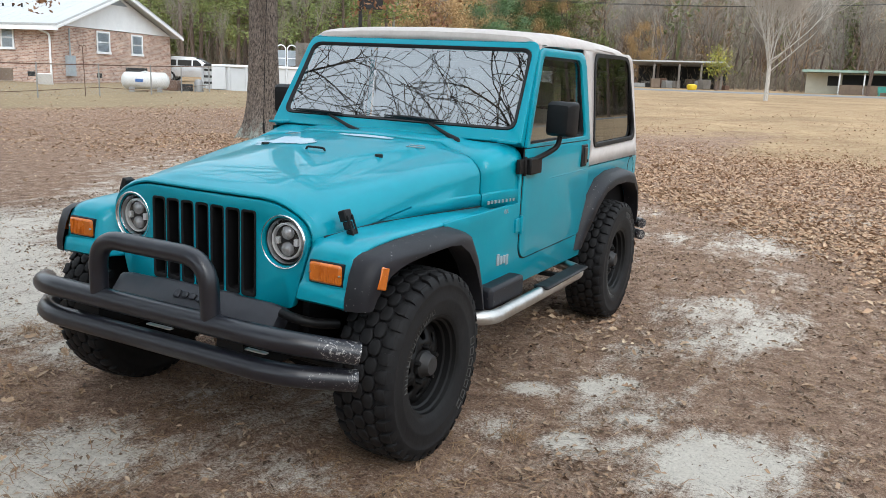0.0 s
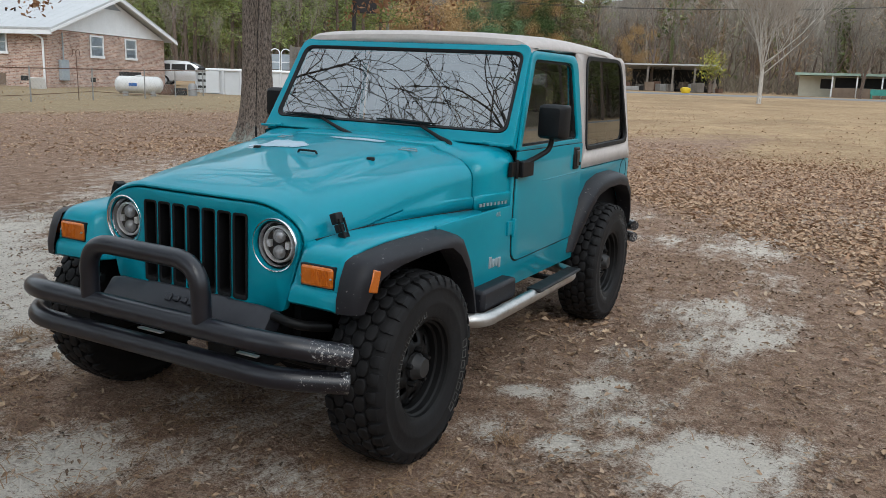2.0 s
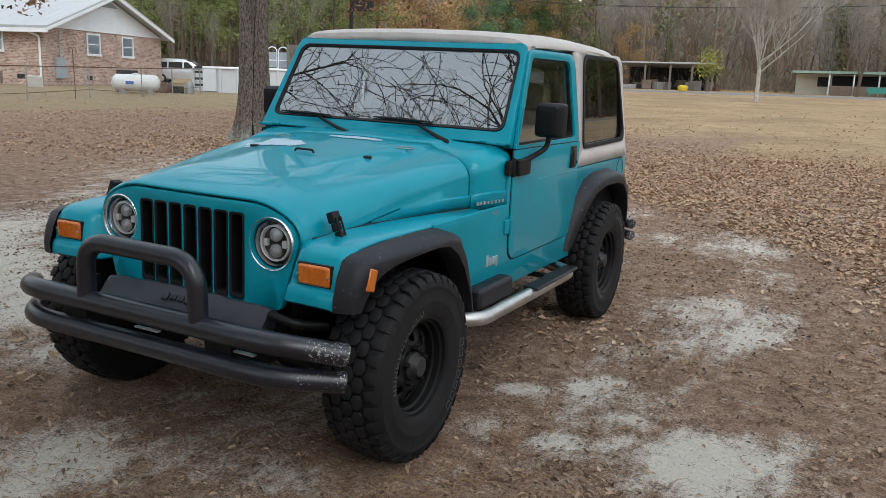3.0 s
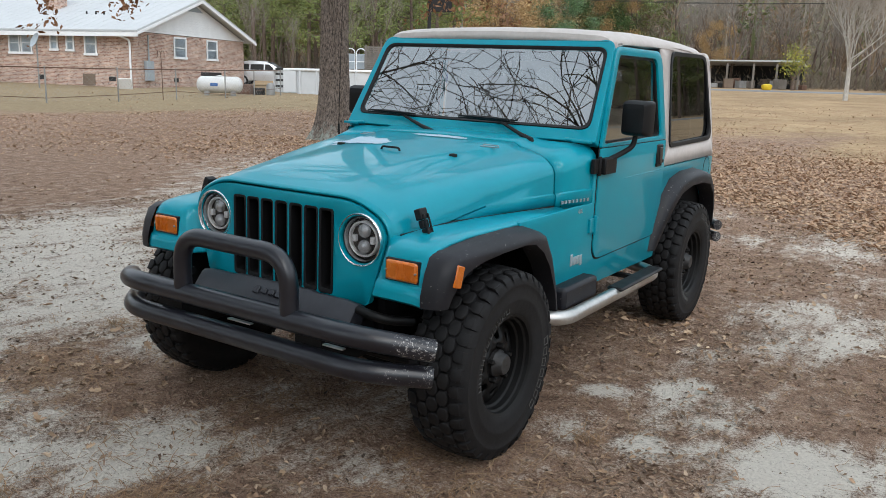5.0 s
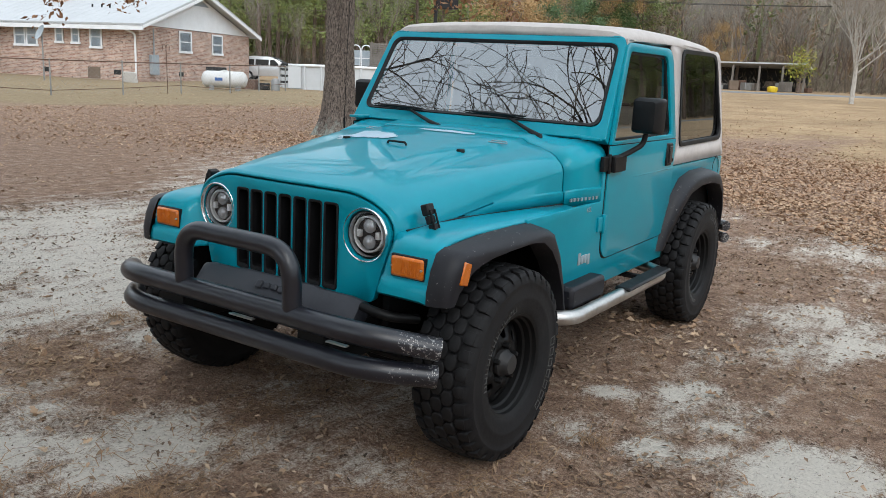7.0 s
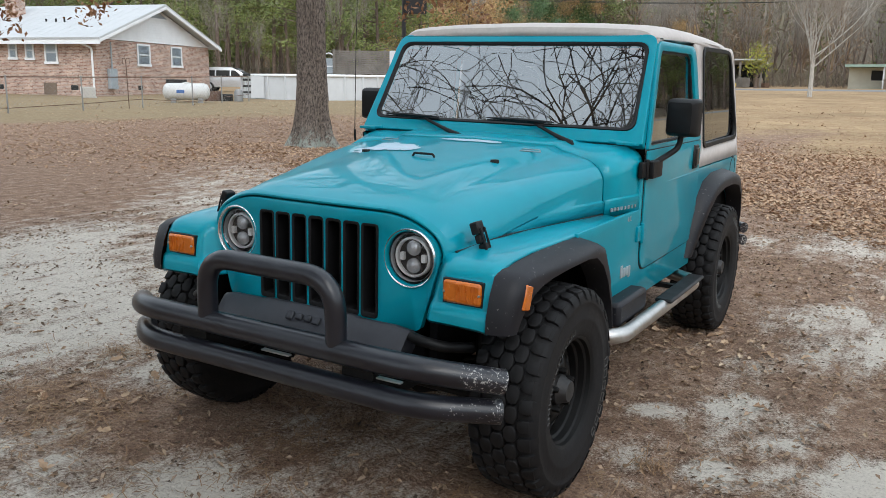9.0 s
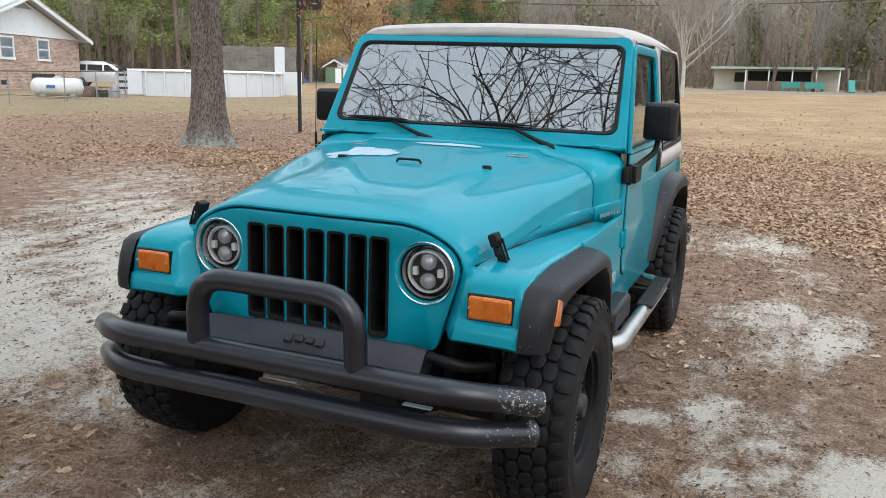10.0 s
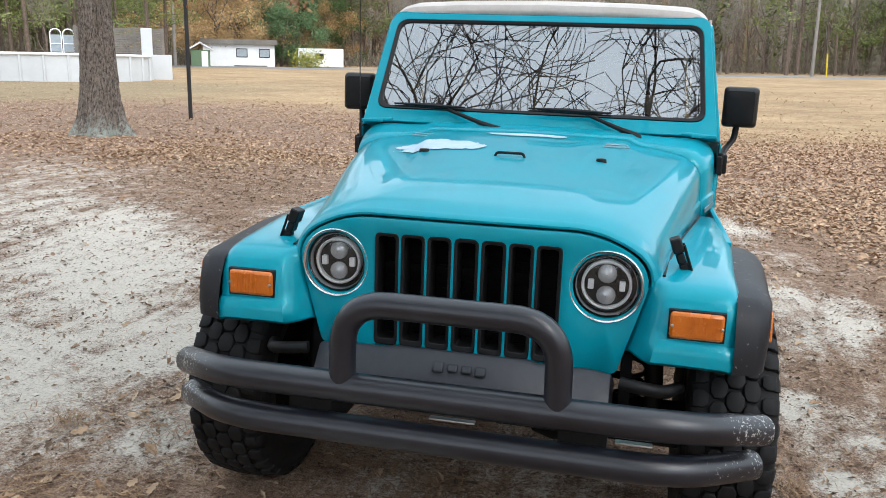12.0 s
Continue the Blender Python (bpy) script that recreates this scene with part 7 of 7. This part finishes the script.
            faces += [(i - 3, i, i + 1, i - 2), (i - 2, i + 1, i + 2, i - 1)]
    me = bpy.data.meshes.new("backdrop")
    me.from_pydata(verts, [], faces)
    me.materials.append(WOOD_DEPTH)
    tagged(new("backdrop", me), "hazy brown depth of the winter wood", "woods", kind="structure")
    # brush along the wood's foot
    verts, faces = [], []
    for k in range(60000):
        az = rnd.uniform(-80, 40)
        d = rnd.uniform(97, 120) if az > -30 else rnd.uniform(84, 112)
        z = abs(rnd.gauss(0, 1.5)) * (0.75 + 0.5 * noise.noise((az * 1.3, 1, 1)))
        x, y = d * math.sin(radians(az)), d * math.cos(radians(az))
        c = Vector((x, y, rise(x, y) + z))
        a = Vector((rnd.uniform(-1, 1), rnd.uniform(-1, 1), rnd.uniform(0.2, 1.8))).normalized()
        b = a.orthogonal().normalized()
        s = rnd.uniform(0.15, 0.5)
        i = len(verts)
        verts += [c - a * s, c + b * s * 0.09, c + a * s, c - b * s * 0.09]
        faces.append((i, i + 1, i + 2, i + 3))
    me = bpy.data.meshes.new("undergrowth")
    me.from_pydata(verts, [], faces)
    me.materials.append(BRUSH)
    tagged(new("undergrowth", me), "brown brush along the foot of the wood", "undergrowth", kind="stuff")


def build_field_trees():
    rnd = random.Random(51)
    limbs = [([Vector((0, 0, -0.2)), Vector((0.03, 0, 1.2)), Vector((0, 0.03, 2.6))], [0.17, 0.14, 0.125], 5)]
    for k in range(11):
        a, el = k * 2.4, radians(rnd.uniform(30, 76))
        grow(rnd, Vector((0, 0, 1.9 + 0.1 * k)), Vector((math.cos(a) * math.cos(el), math.sin(a) * math.cos(el), math.sin(el))), rnd.uniform(3.2, 4.4), 0.048, 4, limbs, 0.36, 0.0, 0.12, (3, 4), 0.70, 0.62, 0.07)
    tr = limbs_mesh("birch_trunk", [l for l in limbs if l[2] >= 3], PALE_BARK)
    cr = limbs_mesh("birch_twigs", [(p, [max(x, 0.009) for x in q], d) for p, q, d in limbs if d < 3], PALE_TWIG, (3, 3, 3))
    tree_thing("birch_tree", "pale leafless tree standing alone in the field", tr, cr, on_ground(-5.75, 59.0))
    for x, y, s, h in ((-3.7, 96, 55, 9), (3.5, 90.5, 56, 10), (9.3, 93, 57, 9.5), (-0.4, 90.0, 58, 9)):
        tr, cr = bare_parts(s, h, PINE_BARK, GREY_TWIG, 0.2, 5)
        tree_thing("yard_tree", "leafless tree beside the mobile home", tr, cr, on_ground(x, y))
    tr, cr = leafy_parts(61, 1.5, 2.3, SHRUB, PINE_BARK, 1500, 0.10, 0.1)
    tree_thing("yellow_shrub", "yellow-green shrub beside the white trailer", tr, cr, on_ground(-33.6, 79.6))
    tr, cr = leafy_parts(62, 4.4, 1.7, SHRUB, PINE_BARK, 800, 0.11, 0.35)
    tree_thing("small_green_tree", "small yellow-green tree by the open shed", tr, cr, on_ground(-14.9, 90.0))


def build_oak():
    """The big oak beside the house side of the yard: flared, furrowed trunk and high limbs with brown leaves."""
    rnd = random.Random(77)
    verts, faces = [], []
    n, rows = 150, 130
    for j in range(rows):
        z = -0.15 + 7.0 * (j / (rows - 1)) ** 1.5
        r0 = 0.268 + 0.13 * math.exp(-max(0, z) / 0.24) + 0.075 * math.exp(-max(0, z) / 0.9) - 0.010 * z
        for k in range(n):
            a = 2 * math.pi * k / n
            root = 1 + 0.22 * math.exp(-max(0, z) / 0.35) * math.sin(5 * a + 0.6)
            r = r0 * root * (1 + 0.03 * math.sin(3 * a + z))
            r += 0.016 * noise.noise((math.cos(a) * 7, math.sin(a) * 7, z * 1.3)) + 0.022 * (0.5 - 2 * abs(noise.noise((math.cos(a) * 7.5, math.sin(a) * 7.5, z * 1.5)))) + 0.010 * noise.noise((math.cos(a) * 20, math.sin(a) * 20, z * 5))
            verts.append((r * math.cos(a) + 0.012 * z, r * math.sin(a), z))
    for j in range(rows - 1):
        for k in range(n):
            q = (k + 1) % n
            faces.append((j * n + k, j * n + q, (j + 1) * n + q, (j + 1) * n + k))
    me = bpy.data.meshes.new("oak_trunk")
    me.from_pydata(verts, [], faces)
    me.materials.append(OAK_BARK)
    for f in me.polygons:
        f.use_smooth = True
    m = on_ground(-8.35, 9.75, 0)
    t = thing("oak_tree", "big oak with furrowed bark and clinging brown leaves", "tree", m)
    tk = new("trunk", me)
    tk.parent = t
    limbs = []
    for a, el, l in ((20, 35, 4.5), (95, 40, 4.2), (170, 30, 4.6), (235, 38, 4.4), (300, 28, 4.8), (60, 70, 5.0)):
        d = Vector((math.cos(radians(a)) * math.cos(radians(el)), math.sin(radians(a)) * math.cos(radians(el)), math.sin(radians(el))))
        grow(rnd, Vector((0.08, 0, 6.2 + rnd.random())), d, l, 0.17, 4, limbs, 0.5, 0.05, 0.18, (2, 3), 0.66, 0.6, 0.0)
    spots = []
    for pts, radii, depth in limbs:
        if depth <= 1:
            for p in pts[1:]:
                for _ in range(5):
                    spots.append(p + Vector((rnd.gauss(0, 0.22), rnd.gauss(0, 0.22), rnd.gauss(-0.1, 0.22))))
    # low boughs that hang into view
    for a, reach, z0, z1 in ((35, 2.6, 5.4, 3.5), (10, 3.4, 5.6, 3.6), (60, 2.2, 5.2, 3.7), (200, 3.6, 5.6, 3.5), (215, 5.0, 5.8, 3.4), (228, 6.2, 5.9, 3.2), (-30, 3.0, 5.6, 3.9), (240, 4.2, 5.7, 3.5)):
        p0 = Vector((0.05, 0, z0))
        p1 = Vector((math.cos(radians(a)) * reach, math.sin(radians(a)) * reach, z1))
        pts = [p0.lerp(p1, t) + Vector((0, 0, 0.7 * math.sin(math.pi * t))) for t in (0, 0.25, 0.5, 0.75, 1.0)]
        hang = [(pts, [0.06, 0.045, 0.03, 0.02, 0.008], 2)]
        for tip in pts[2:]:
            grow(rnd, tip, (p1 - p0).normalized() + Vector((0, 0, -0.5)), 0.9, 0.012, 2, hang, 0.6, 0.12, 0.25, (2, 3), 0.7, 0.6, -0.05)
        limbs += hang
        for pts2, radii, depth in hang[1:]:
            for p in pts2[1:]:
                for _ in range(3):
                    spots.append(p + Vector((rnd.gauss(0, 0.10), rnd.gauss(0, 0.10), rnd.gauss(-0.06, 0.10))))
    c = new("limbs", limbs_mesh("oak_limbs", limbs, DARK_TWIG))
    c.parent = t
    c = new("crown", flake_mesh("oak_leaves", spots, BROWN_LEAF, rnd, 0.060, "leaf"))
    c.parent = t
    slab("bird_box", GREY_WOOD, t, 0.10, 0.26, -0.46, -0.34, 3.55, 3.95, "small grey wooden box nailed to the trunk", 0.01)


def sinuous(rnd, start, way, length, radius, depth, out):
    """A crooked limb that keeps bending one way, with side shoots along its outer two thirds."""
    n = 6 + 2 * depth
    bend = Vector((rnd.uniform(-1, 1), rnd.uniform(-1, 1), rnd.uniform(-0.6, 1))) * 0.28
    pts, radii, p, d = [start], [radius], start.copy(), way.normalized()
    heads = []
    for k in range(n):
        if k % 4 == 3:
            bend = bend * -0.4 + Vector((rnd.uniform(-1, 1), rnd.uniform(-1, 1), rnd.uniform(-0.7, 1))) * 0.36
        d = (d + bend + Vector((rnd.uniform(-1, 1), rnd.uniform(-1, 1), rnd.uniform(-1, 1))) * 0.20).normalized()
        p = p + d * (length / n)
        pts.append(p)
        radii.append(max(0.003, radius * (1 - 0.80 * (k + 1) / n)))
        heads.append(d)
    out.append((pts, radii, depth))
    if depth == 0:
        return
    shoots = rnd.randint(7, 9) if depth > 1 else rnd.randint(6, 8)
    for k in range(shoots):
        i = min(n, max(1, int(n * (0.22 + 0.78 * (k + rnd.random()) / shoots))))
        h = heads[i - 1]
        side = h.cross(Vector((rnd.uniform(-1, 1), rnd.uniform(-1, 1), rnd.uniform(-1, 1)))).normalized()
        a = radians(rnd.uniform(28, 62))
        sinuous(rnd, pts[i], h * math.cos(a) + side * math.sin(a), length * rnd.uniform(0.38, 0.62), radii[i] * rnd.uniform(0.5, 0.75), depth - 1, out)


def build_overhead(x, y, seed, limbs_out, size=1.0):
    """A leafless tree before the car, whose limbs reach over the yard; only its low twigs and its mirror image show."""
    rnd = random.Random(seed)
    limbs = []
    base = Vector((x, y, rise(x, y)))
    fork = base + Vector((0.2, 0.2, 3.0))
    limbs.append(([base + Vector((0, 0, -0.2)), base + Vector((0.05, 0.05, 1.5)), fork], [0.42, 0.34, 0.30], 5))
    for a, el, l, r in ((35, 42, 7.4, 0.16), (70, 52, 6.4, 0.13), (5, 48, 7.2, 0.15), (-28, 44, 7.0, 0.13), (115, 50, 5.8, 0.13), (190, 45, 6.2, 0.12), (40, 70, 7.0, 0.13), (-60, 55, 6.4, 0.12), (275, 48, 6.0, 0.11), (15, 66, 6.4, 0.12))[:limbs_out]:
        d = Vector((math.cos(radians(a)) * math.cos(radians(el)), math.sin(radians(a)) * math.cos(radians(el)), math.sin(radians(el))))
        sinuous(rnd, fork, d, l * size, r * 0.95, 3, limbs)
    big = [l for l in limbs if l[2] >= 3]
    small = [(p, [max(x, 0.0065) for x in q], d) for p, q, d in limbs if d < 3]
    t = thing("bare_yard_tree", "large leafless tree spreading over the yard", "tree")
    a = new("trunk", limbs_mesh("yard_tree_trunk", big, DARK_TWIG, (7, 7, 7, 8, 9)))
    a.parent = t
    b = new("crown", limbs_mesh("yard_tree_twigs", small, DARK_TWIG, (3, 4, 5, 6)))
    b.parent = t


build_woods()
build_field_trees()
build_oak()
build_overhead(-4.4, -7.2, 5, 8, 1.25)
build_overhead(-9.8, -6.0, 8, 6, 1.1)
build_overhead(2.2, -7.6, 17, 7, 1.35)


# ---- leaf litter, straw, tufts ----
LEAF = varied("fallen_oak_leaves", [(0.22, 0.125, 0.07), (0.40, 0.265, 0.165), (0.46, 0.33, 0.215), (0.29, 0.17, 0.10), (0.37, 0.25, 0.155), (0.52, 0.40, 0.28)], 0.75)
TAN_LEAF = varied("pale_dry_leaves", [(0.27, 0.155, 0.090), (0.42, 0.27, 0.168), (0.51, 0.37, 0.25), (0.34, 0.20, 0.118), (0.46, 0.31, 0.195)], 0.8)
FRAGMENT = varied("leaf_crumbs", [(0.05, 0.032, 0.022), (0.36, 0.24, 0.15), (0.09, 0.055, 0.035), (0.40, 0.29, 0.20), (0.20, 0.115, 0.065)], 0.85)
STRAW = varied("pine_straw", [(0.22, 0.120, 0.06), (0.30, 0.175, 0.090), (0.36, 0.235, 0.13), (0.14, 0.080, 0.05)], 0.8)
CRUMB = varied("soil_crumbs", [(0.05, 0.035, 0.025), (0.11, 0.075, 0.05), (0.20, 0.15, 0.11)], 0.95)


def blot(x, y, cx, cy, rx, ry):
    return math.exp(-((x - cx) / rx) ** 2 - ((y - cy) / ry) ** 2)


def litter_at(x, y):
    """How thickly leaves lie, 0 to 1."""
    n = 0.5 + 0.5 * noise.noise((x * 0.7, y * 0.7, 9.0)) + 0.35 * noise.noise((x * 2.3, y * 2.3, 5.0))
    d = 0.028
    brink = 2.45 - 0.19 * (y - 1.4) if y < 5 else 1.77 - 0.9 * (y - 5)
    d += 0.95 * smooth((x - brink) / 0.9) * smooth((y - 0.6) / 1.5) * (1 - smooth((y - 14) / 6))
    d += 0.34 * smooth((-x - 2.6) / 2.0) * smooth((y - 4.0) / 3.0) * (1 - smooth((math.hypot(x, y) - 22) / 8))
    d += 0.9 * blot(x, y, -7.6, 8.2, 2.6, 1.6) + 0.9 * blot(x, y, -4.6, 9.0, 2.6, 1.7) + 1.0 * blot(x, y, 0.72, 2.0, 0.30, 0.50) + 0.10 * blot(x, y, -0.3, -1.4, 1.2, 0.6)
    d += 0.30 * blot(x, y, -1.2, 0.2, 0.4, 0.6)
    d *= 1 - 0.85 * sand_at(x, y)
    return max(0.0, min(1.0, d * (0.25 + 1.1 * n)))


def scatter(rnd, count, x0, x1, y0, y1, thick):
    out, tries = [], 0
    while len(out) < count and tries < count * 14:
        tries += 1
        x, y = rnd.uniform(x0, x1), rnd.uniform(y0, y1)
        if rnd.random() < thick(x, y):
            out.append((x, y))
    return out


def height(x, y):
    z = rise(x, y)
    d = math.hypot(x, y)
    if d < 40:
        f = 1 - smooth((d - 20) / 20)
        z += f * (0.018 * noise.noise((x * 0.9, y * 0.9, 0.3)) + 0.007 * noise.noise((x * 4.1, y * 4.1, 1.7)))
        if d < 9:
            z += 0.004 * noise.noise((x * 11, y * 11, 4.0)) - 0.022 * rut_at(x, y)
    return z


def leaves(name, spots, rnd, lo, hi, label):
    """Curled oak leaves: a bent midrib with lobed edges."""
    verts, faces = [], []
    rows = ((0.0, 0.02), (0.22, 0.26), (0.38, 0.14), (0.55, 0.34), (0.72, 0.17), (0.88, 0.20), (1.0, 0.02))
    for x, y in spots:
        s = rnd.uniform(lo, hi)
        m = Matrix.Translation((x, y, height(x, y) + 0.004 + rnd.random() * 0.014)) @ Euler((rnd.gauss(0, 0.35), rnd.gauss(0, 0.30), rnd.uniform(0, 6.283))).to_matrix().to_4x4()
        curl, fold, base = rnd.uniform(-0.9, 1.3), rnd.uniform(0.1, 0.8), len(verts)
        for t, w in rows:
            w *= rnd.uniform(0.75, 1.2)
            u = t - 0.5
            z = curl * (0.25 - u * u) * 0.5
            verts += [m @ Vector((u * s, -w * s, (z * -1 + fold * w) * s)), m @ Vector((u * s, w * s, (z * -1 + fold * w) * s)), m @ Vector((u * s, 0, -z * s))]
        for k in range(len(rows) - 1):
            a = base + k * 3
            faces += [(a, a + 3, a + 5, a + 2), (a + 2, a + 5, a + 4, a + 1)]
    me = bpy.data.meshes.new(name)
    me.from_pydata(verts, [], faces)
    me.materials.append(LEAF)
    tagged(new(name, me), label, "leaves", kind="stuff")


def flat_leaves(name, spots, rnd, lo, hi, label, mat=LEAF):
    verts, faces = [], []
    for x, y in spots:
        s = rnd.uniform(lo, hi)
        z = height(x, y) + 0.006 + rnd.random() * 0.35 * s
        a = rnd.uniform(0, 6.283)
        c, d, tilt, roll = s * math.cos(a), s * math.sin(a), rnd.gauss(0, 0.27) * s, rnd.gauss(0, 0.22) * s
        i = len(verts)
        verts += [(x - c, y - d, z - tilt), (x + d * 0.45, y - c * 0.45, z + 0.22 * s - roll), (x + c, y + d, z + tilt), (x - d * 0.45, y + c * 0.45, z + 0.22 * s + roll)]
        faces += [(i, i + 1, i + 2), (i, i + 2, i + 3)]
    me = bpy.data.meshes.new(name)
    me.from_pydata(verts, [], faces)
    me.materials.append(mat)
    tagged(new(name, me), label, "leaves", kind="stuff")


def straw(name, spots, rnd, label):
    verts, faces = [], []
    for x, y in spots:
        a, l = rnd.uniform(0, 6.283), rnd.uniform(0.04, 0.13)
        z = height(x, y) + 0.003 + rnd.random() * 0.010
        w = rnd.uniform(0.0008, 0.0020)
        d, n = Vector((math.cos(a), math.sin(a), rnd.uniform(-0.1, 0.22))), Vector((-math.sin(a), math.cos(a), 0))
        p = Vector((x, y, z))
        bend = n * rnd.uniform(-0.25, 0.25) * l + Vector((0, 0, 0.01 * rnd.random()))
        i = len(verts)
        for t in (0.0, 0.5, 1.0):
            q = p + d * l * t + bend * (t * (1 - t) * 4)
            verts += [q - n * w, q + n * w]
        faces += [(i, i + 1, i + 3, i + 2), (i + 2, i + 3, i + 5, i + 4)]
    me = bpy.data.meshes.new(name)
    me.from_pydata(verts, [], faces)
    me.materials.append(STRAW)
    tagged(new(name, me), label, "pine straw", kind="stuff")


def build_litter():
    rnd = random.Random(13)
    near = scatter(rnd, 21000, -6.5, 6.0, -2.6, 9.0, litter_at)
    leaves("fallen_leaves", near, rnd, 0.020, 0.064, "curled brown oak leaves on the ground")
    mid = scatter(rnd, 80000, -20, 14, 1.0, 24.0, lambda x, y: litter_at(x, y) * (1.0 if y > 7.5 or abs(x) > 5.5 else 0.25))
    flat_leaves("scattered_leaves", mid, rnd, 0.016, 0.038, "brown leaves scattered over the yard", TAN_LEAF)
    drift = scatter(rnd, 30000, -1.5, 9.5, 3.2, 15.5, litter_at)
    flat_leaves("drifted_leaves", drift, rnd, 0.017, 0.042, "dense drift of russet and tan oak leaves", TAN_LEAF)
    far = scatter(rnd, 6000, -34, 24, 14.0, 44.0, lambda x, y: 0.25 + 0.5 * max(0, noise.noise((x * 0.25, y * 0.25, 2.0))))
    flat_leaves("lawn_leaves", far, rnd, 0.025, 0.05, "sparse brown leaves over the dry lawn", TAN_LEAF)

    def straw_at(x, y):
        n = max(0.0, 0.35 + noise.noise((x * 1.4, y * 1.4, 7.0)) + 0.5 * noise.noise((x * 4.5, y * 4.5, 1.0)))
        where = 0.10 + blot(x, y, 0.25, -0.35, 0.9, 0.55) + 0.8 * blot(x, y, -1.3, -0.35, 0.5, 0.5) + 0.5 * blot(x, y, 0.3, -1.3, 1.2, 0.5)
        return min(1.0, n * where * (1 - 0.75 * sand_at(x, y)))
    bits = scatter(rnd, 52000, -5.0, 4.2, -2.6, 7.0, lambda x, y: (0.22 + 0.9 * max(0.0, 0.25 + noise.noise((x * 1.9, y * 1.9, 6.0)))) * (1 - 0.8 * sand_at(x, y)))
    flat_leaves("leaf_fragments", bits, rnd, 0.005, 0.019, "crumbled leaf fragments and bark on the soil", FRAGMENT)
    straw("pine_straw", scatter(rnd, 19000, -4.5, 4.0, -2.5, 6.0, straw_at), rnd, "dry pine needles strewn over the soil")
    # crumbs and small twigs on the bare sand
    verts, faces = [], []
    for x, y in scatter(rnd, 16000, -5.0, 4.0, -2.5, 6.0, lambda x, y: (0.3 + 0.6 * max(0, noise.noise((x * 2, y * 2, 3.0)))) * (1 - 0.65 * min(1, sand_at(x, y)))):
        s = 0.002 + 0.007 * rnd.random() ** 3
        c = Vector((x, y, height(x, y) + s * 0.4))
        i = len(verts)
        verts += [c + Vector((s * rnd.uniform(0.7, 1.4), 0, 0)), c + Vector((-s * 0.6, s, 0)), c + Vector((-s * 0.6, -s, 0)), c + Vector((0, 0, s * 0.9))]
        faces += [(i, i + 1, i + 3), (i + 1, i + 2, i + 3), (i + 2, i, i + 3)]
    me = bpy.data.meshes.new("soil_crumbs")
    me.from_pydata(verts, [], faces)
    me.materials.append(CRUMB)
    tagged(new("soil_crumbs", me), "dark soil crumbs and pebbles on the sand", "soil", kind="stuff")
    # tufts of dead grass
    proto_spots = [(0.45, -1.35), (0.05, -1.05), (-0.35, -1.35), (0.95, -0.95), (1.05, 0.35), (1.2, -0.75), (0.72, -1.15), (-1.6, 0.0), (-2.3, -0.7), (1.9, -0.2), (0.75, -0.75), (-0.9, -1.6)]
    for k, (x, y) in enumerate(proto_spots):
        r = random.Random(100 + k)
        verts, faces = [], []
        for _ in range(70):
            a, l = r.uniform(0, 6.283), r.uniform(0.03, 0.11)
            lean = r.uniform(0.5, 1.5)
            p = Vector((r.gauss(0, 0.03), r.gauss(0, 0.03), 0))
            d = Vector((math.cos(a) * lean, math.sin(a) * lean, r.uniform(0.15, 0.8))).normalized()
            n = Vector((-math.sin(a), math.cos(a), 0)) * 0.0013
            i = len(verts)
            for t, zz in ((0, 0), (0.5, 0.012), (1.0, 0.0)):
                q = p + d * l * t + Vector((0, 0, zz - 0.02 * t * t))
                q.z = max(q.z, 0.002)
                verts += [q - n, q + n]
            faces += [(i, i + 1, i + 3, i + 2), (i + 2, i + 3, i + 5, i + 4)]
        me = bpy.data.meshes.new("grass_tuft")
        me.from_pydata(verts, [], faces)
        me.materials.append(STRAW)
        ob = new("grass_tuft", me)
        ob.location = (x, y, height(x, y))
        tagged(ob, "flattened tuft of dead straw-coloured grass", "grass tuft", "dead grass tufts")


build_litter()
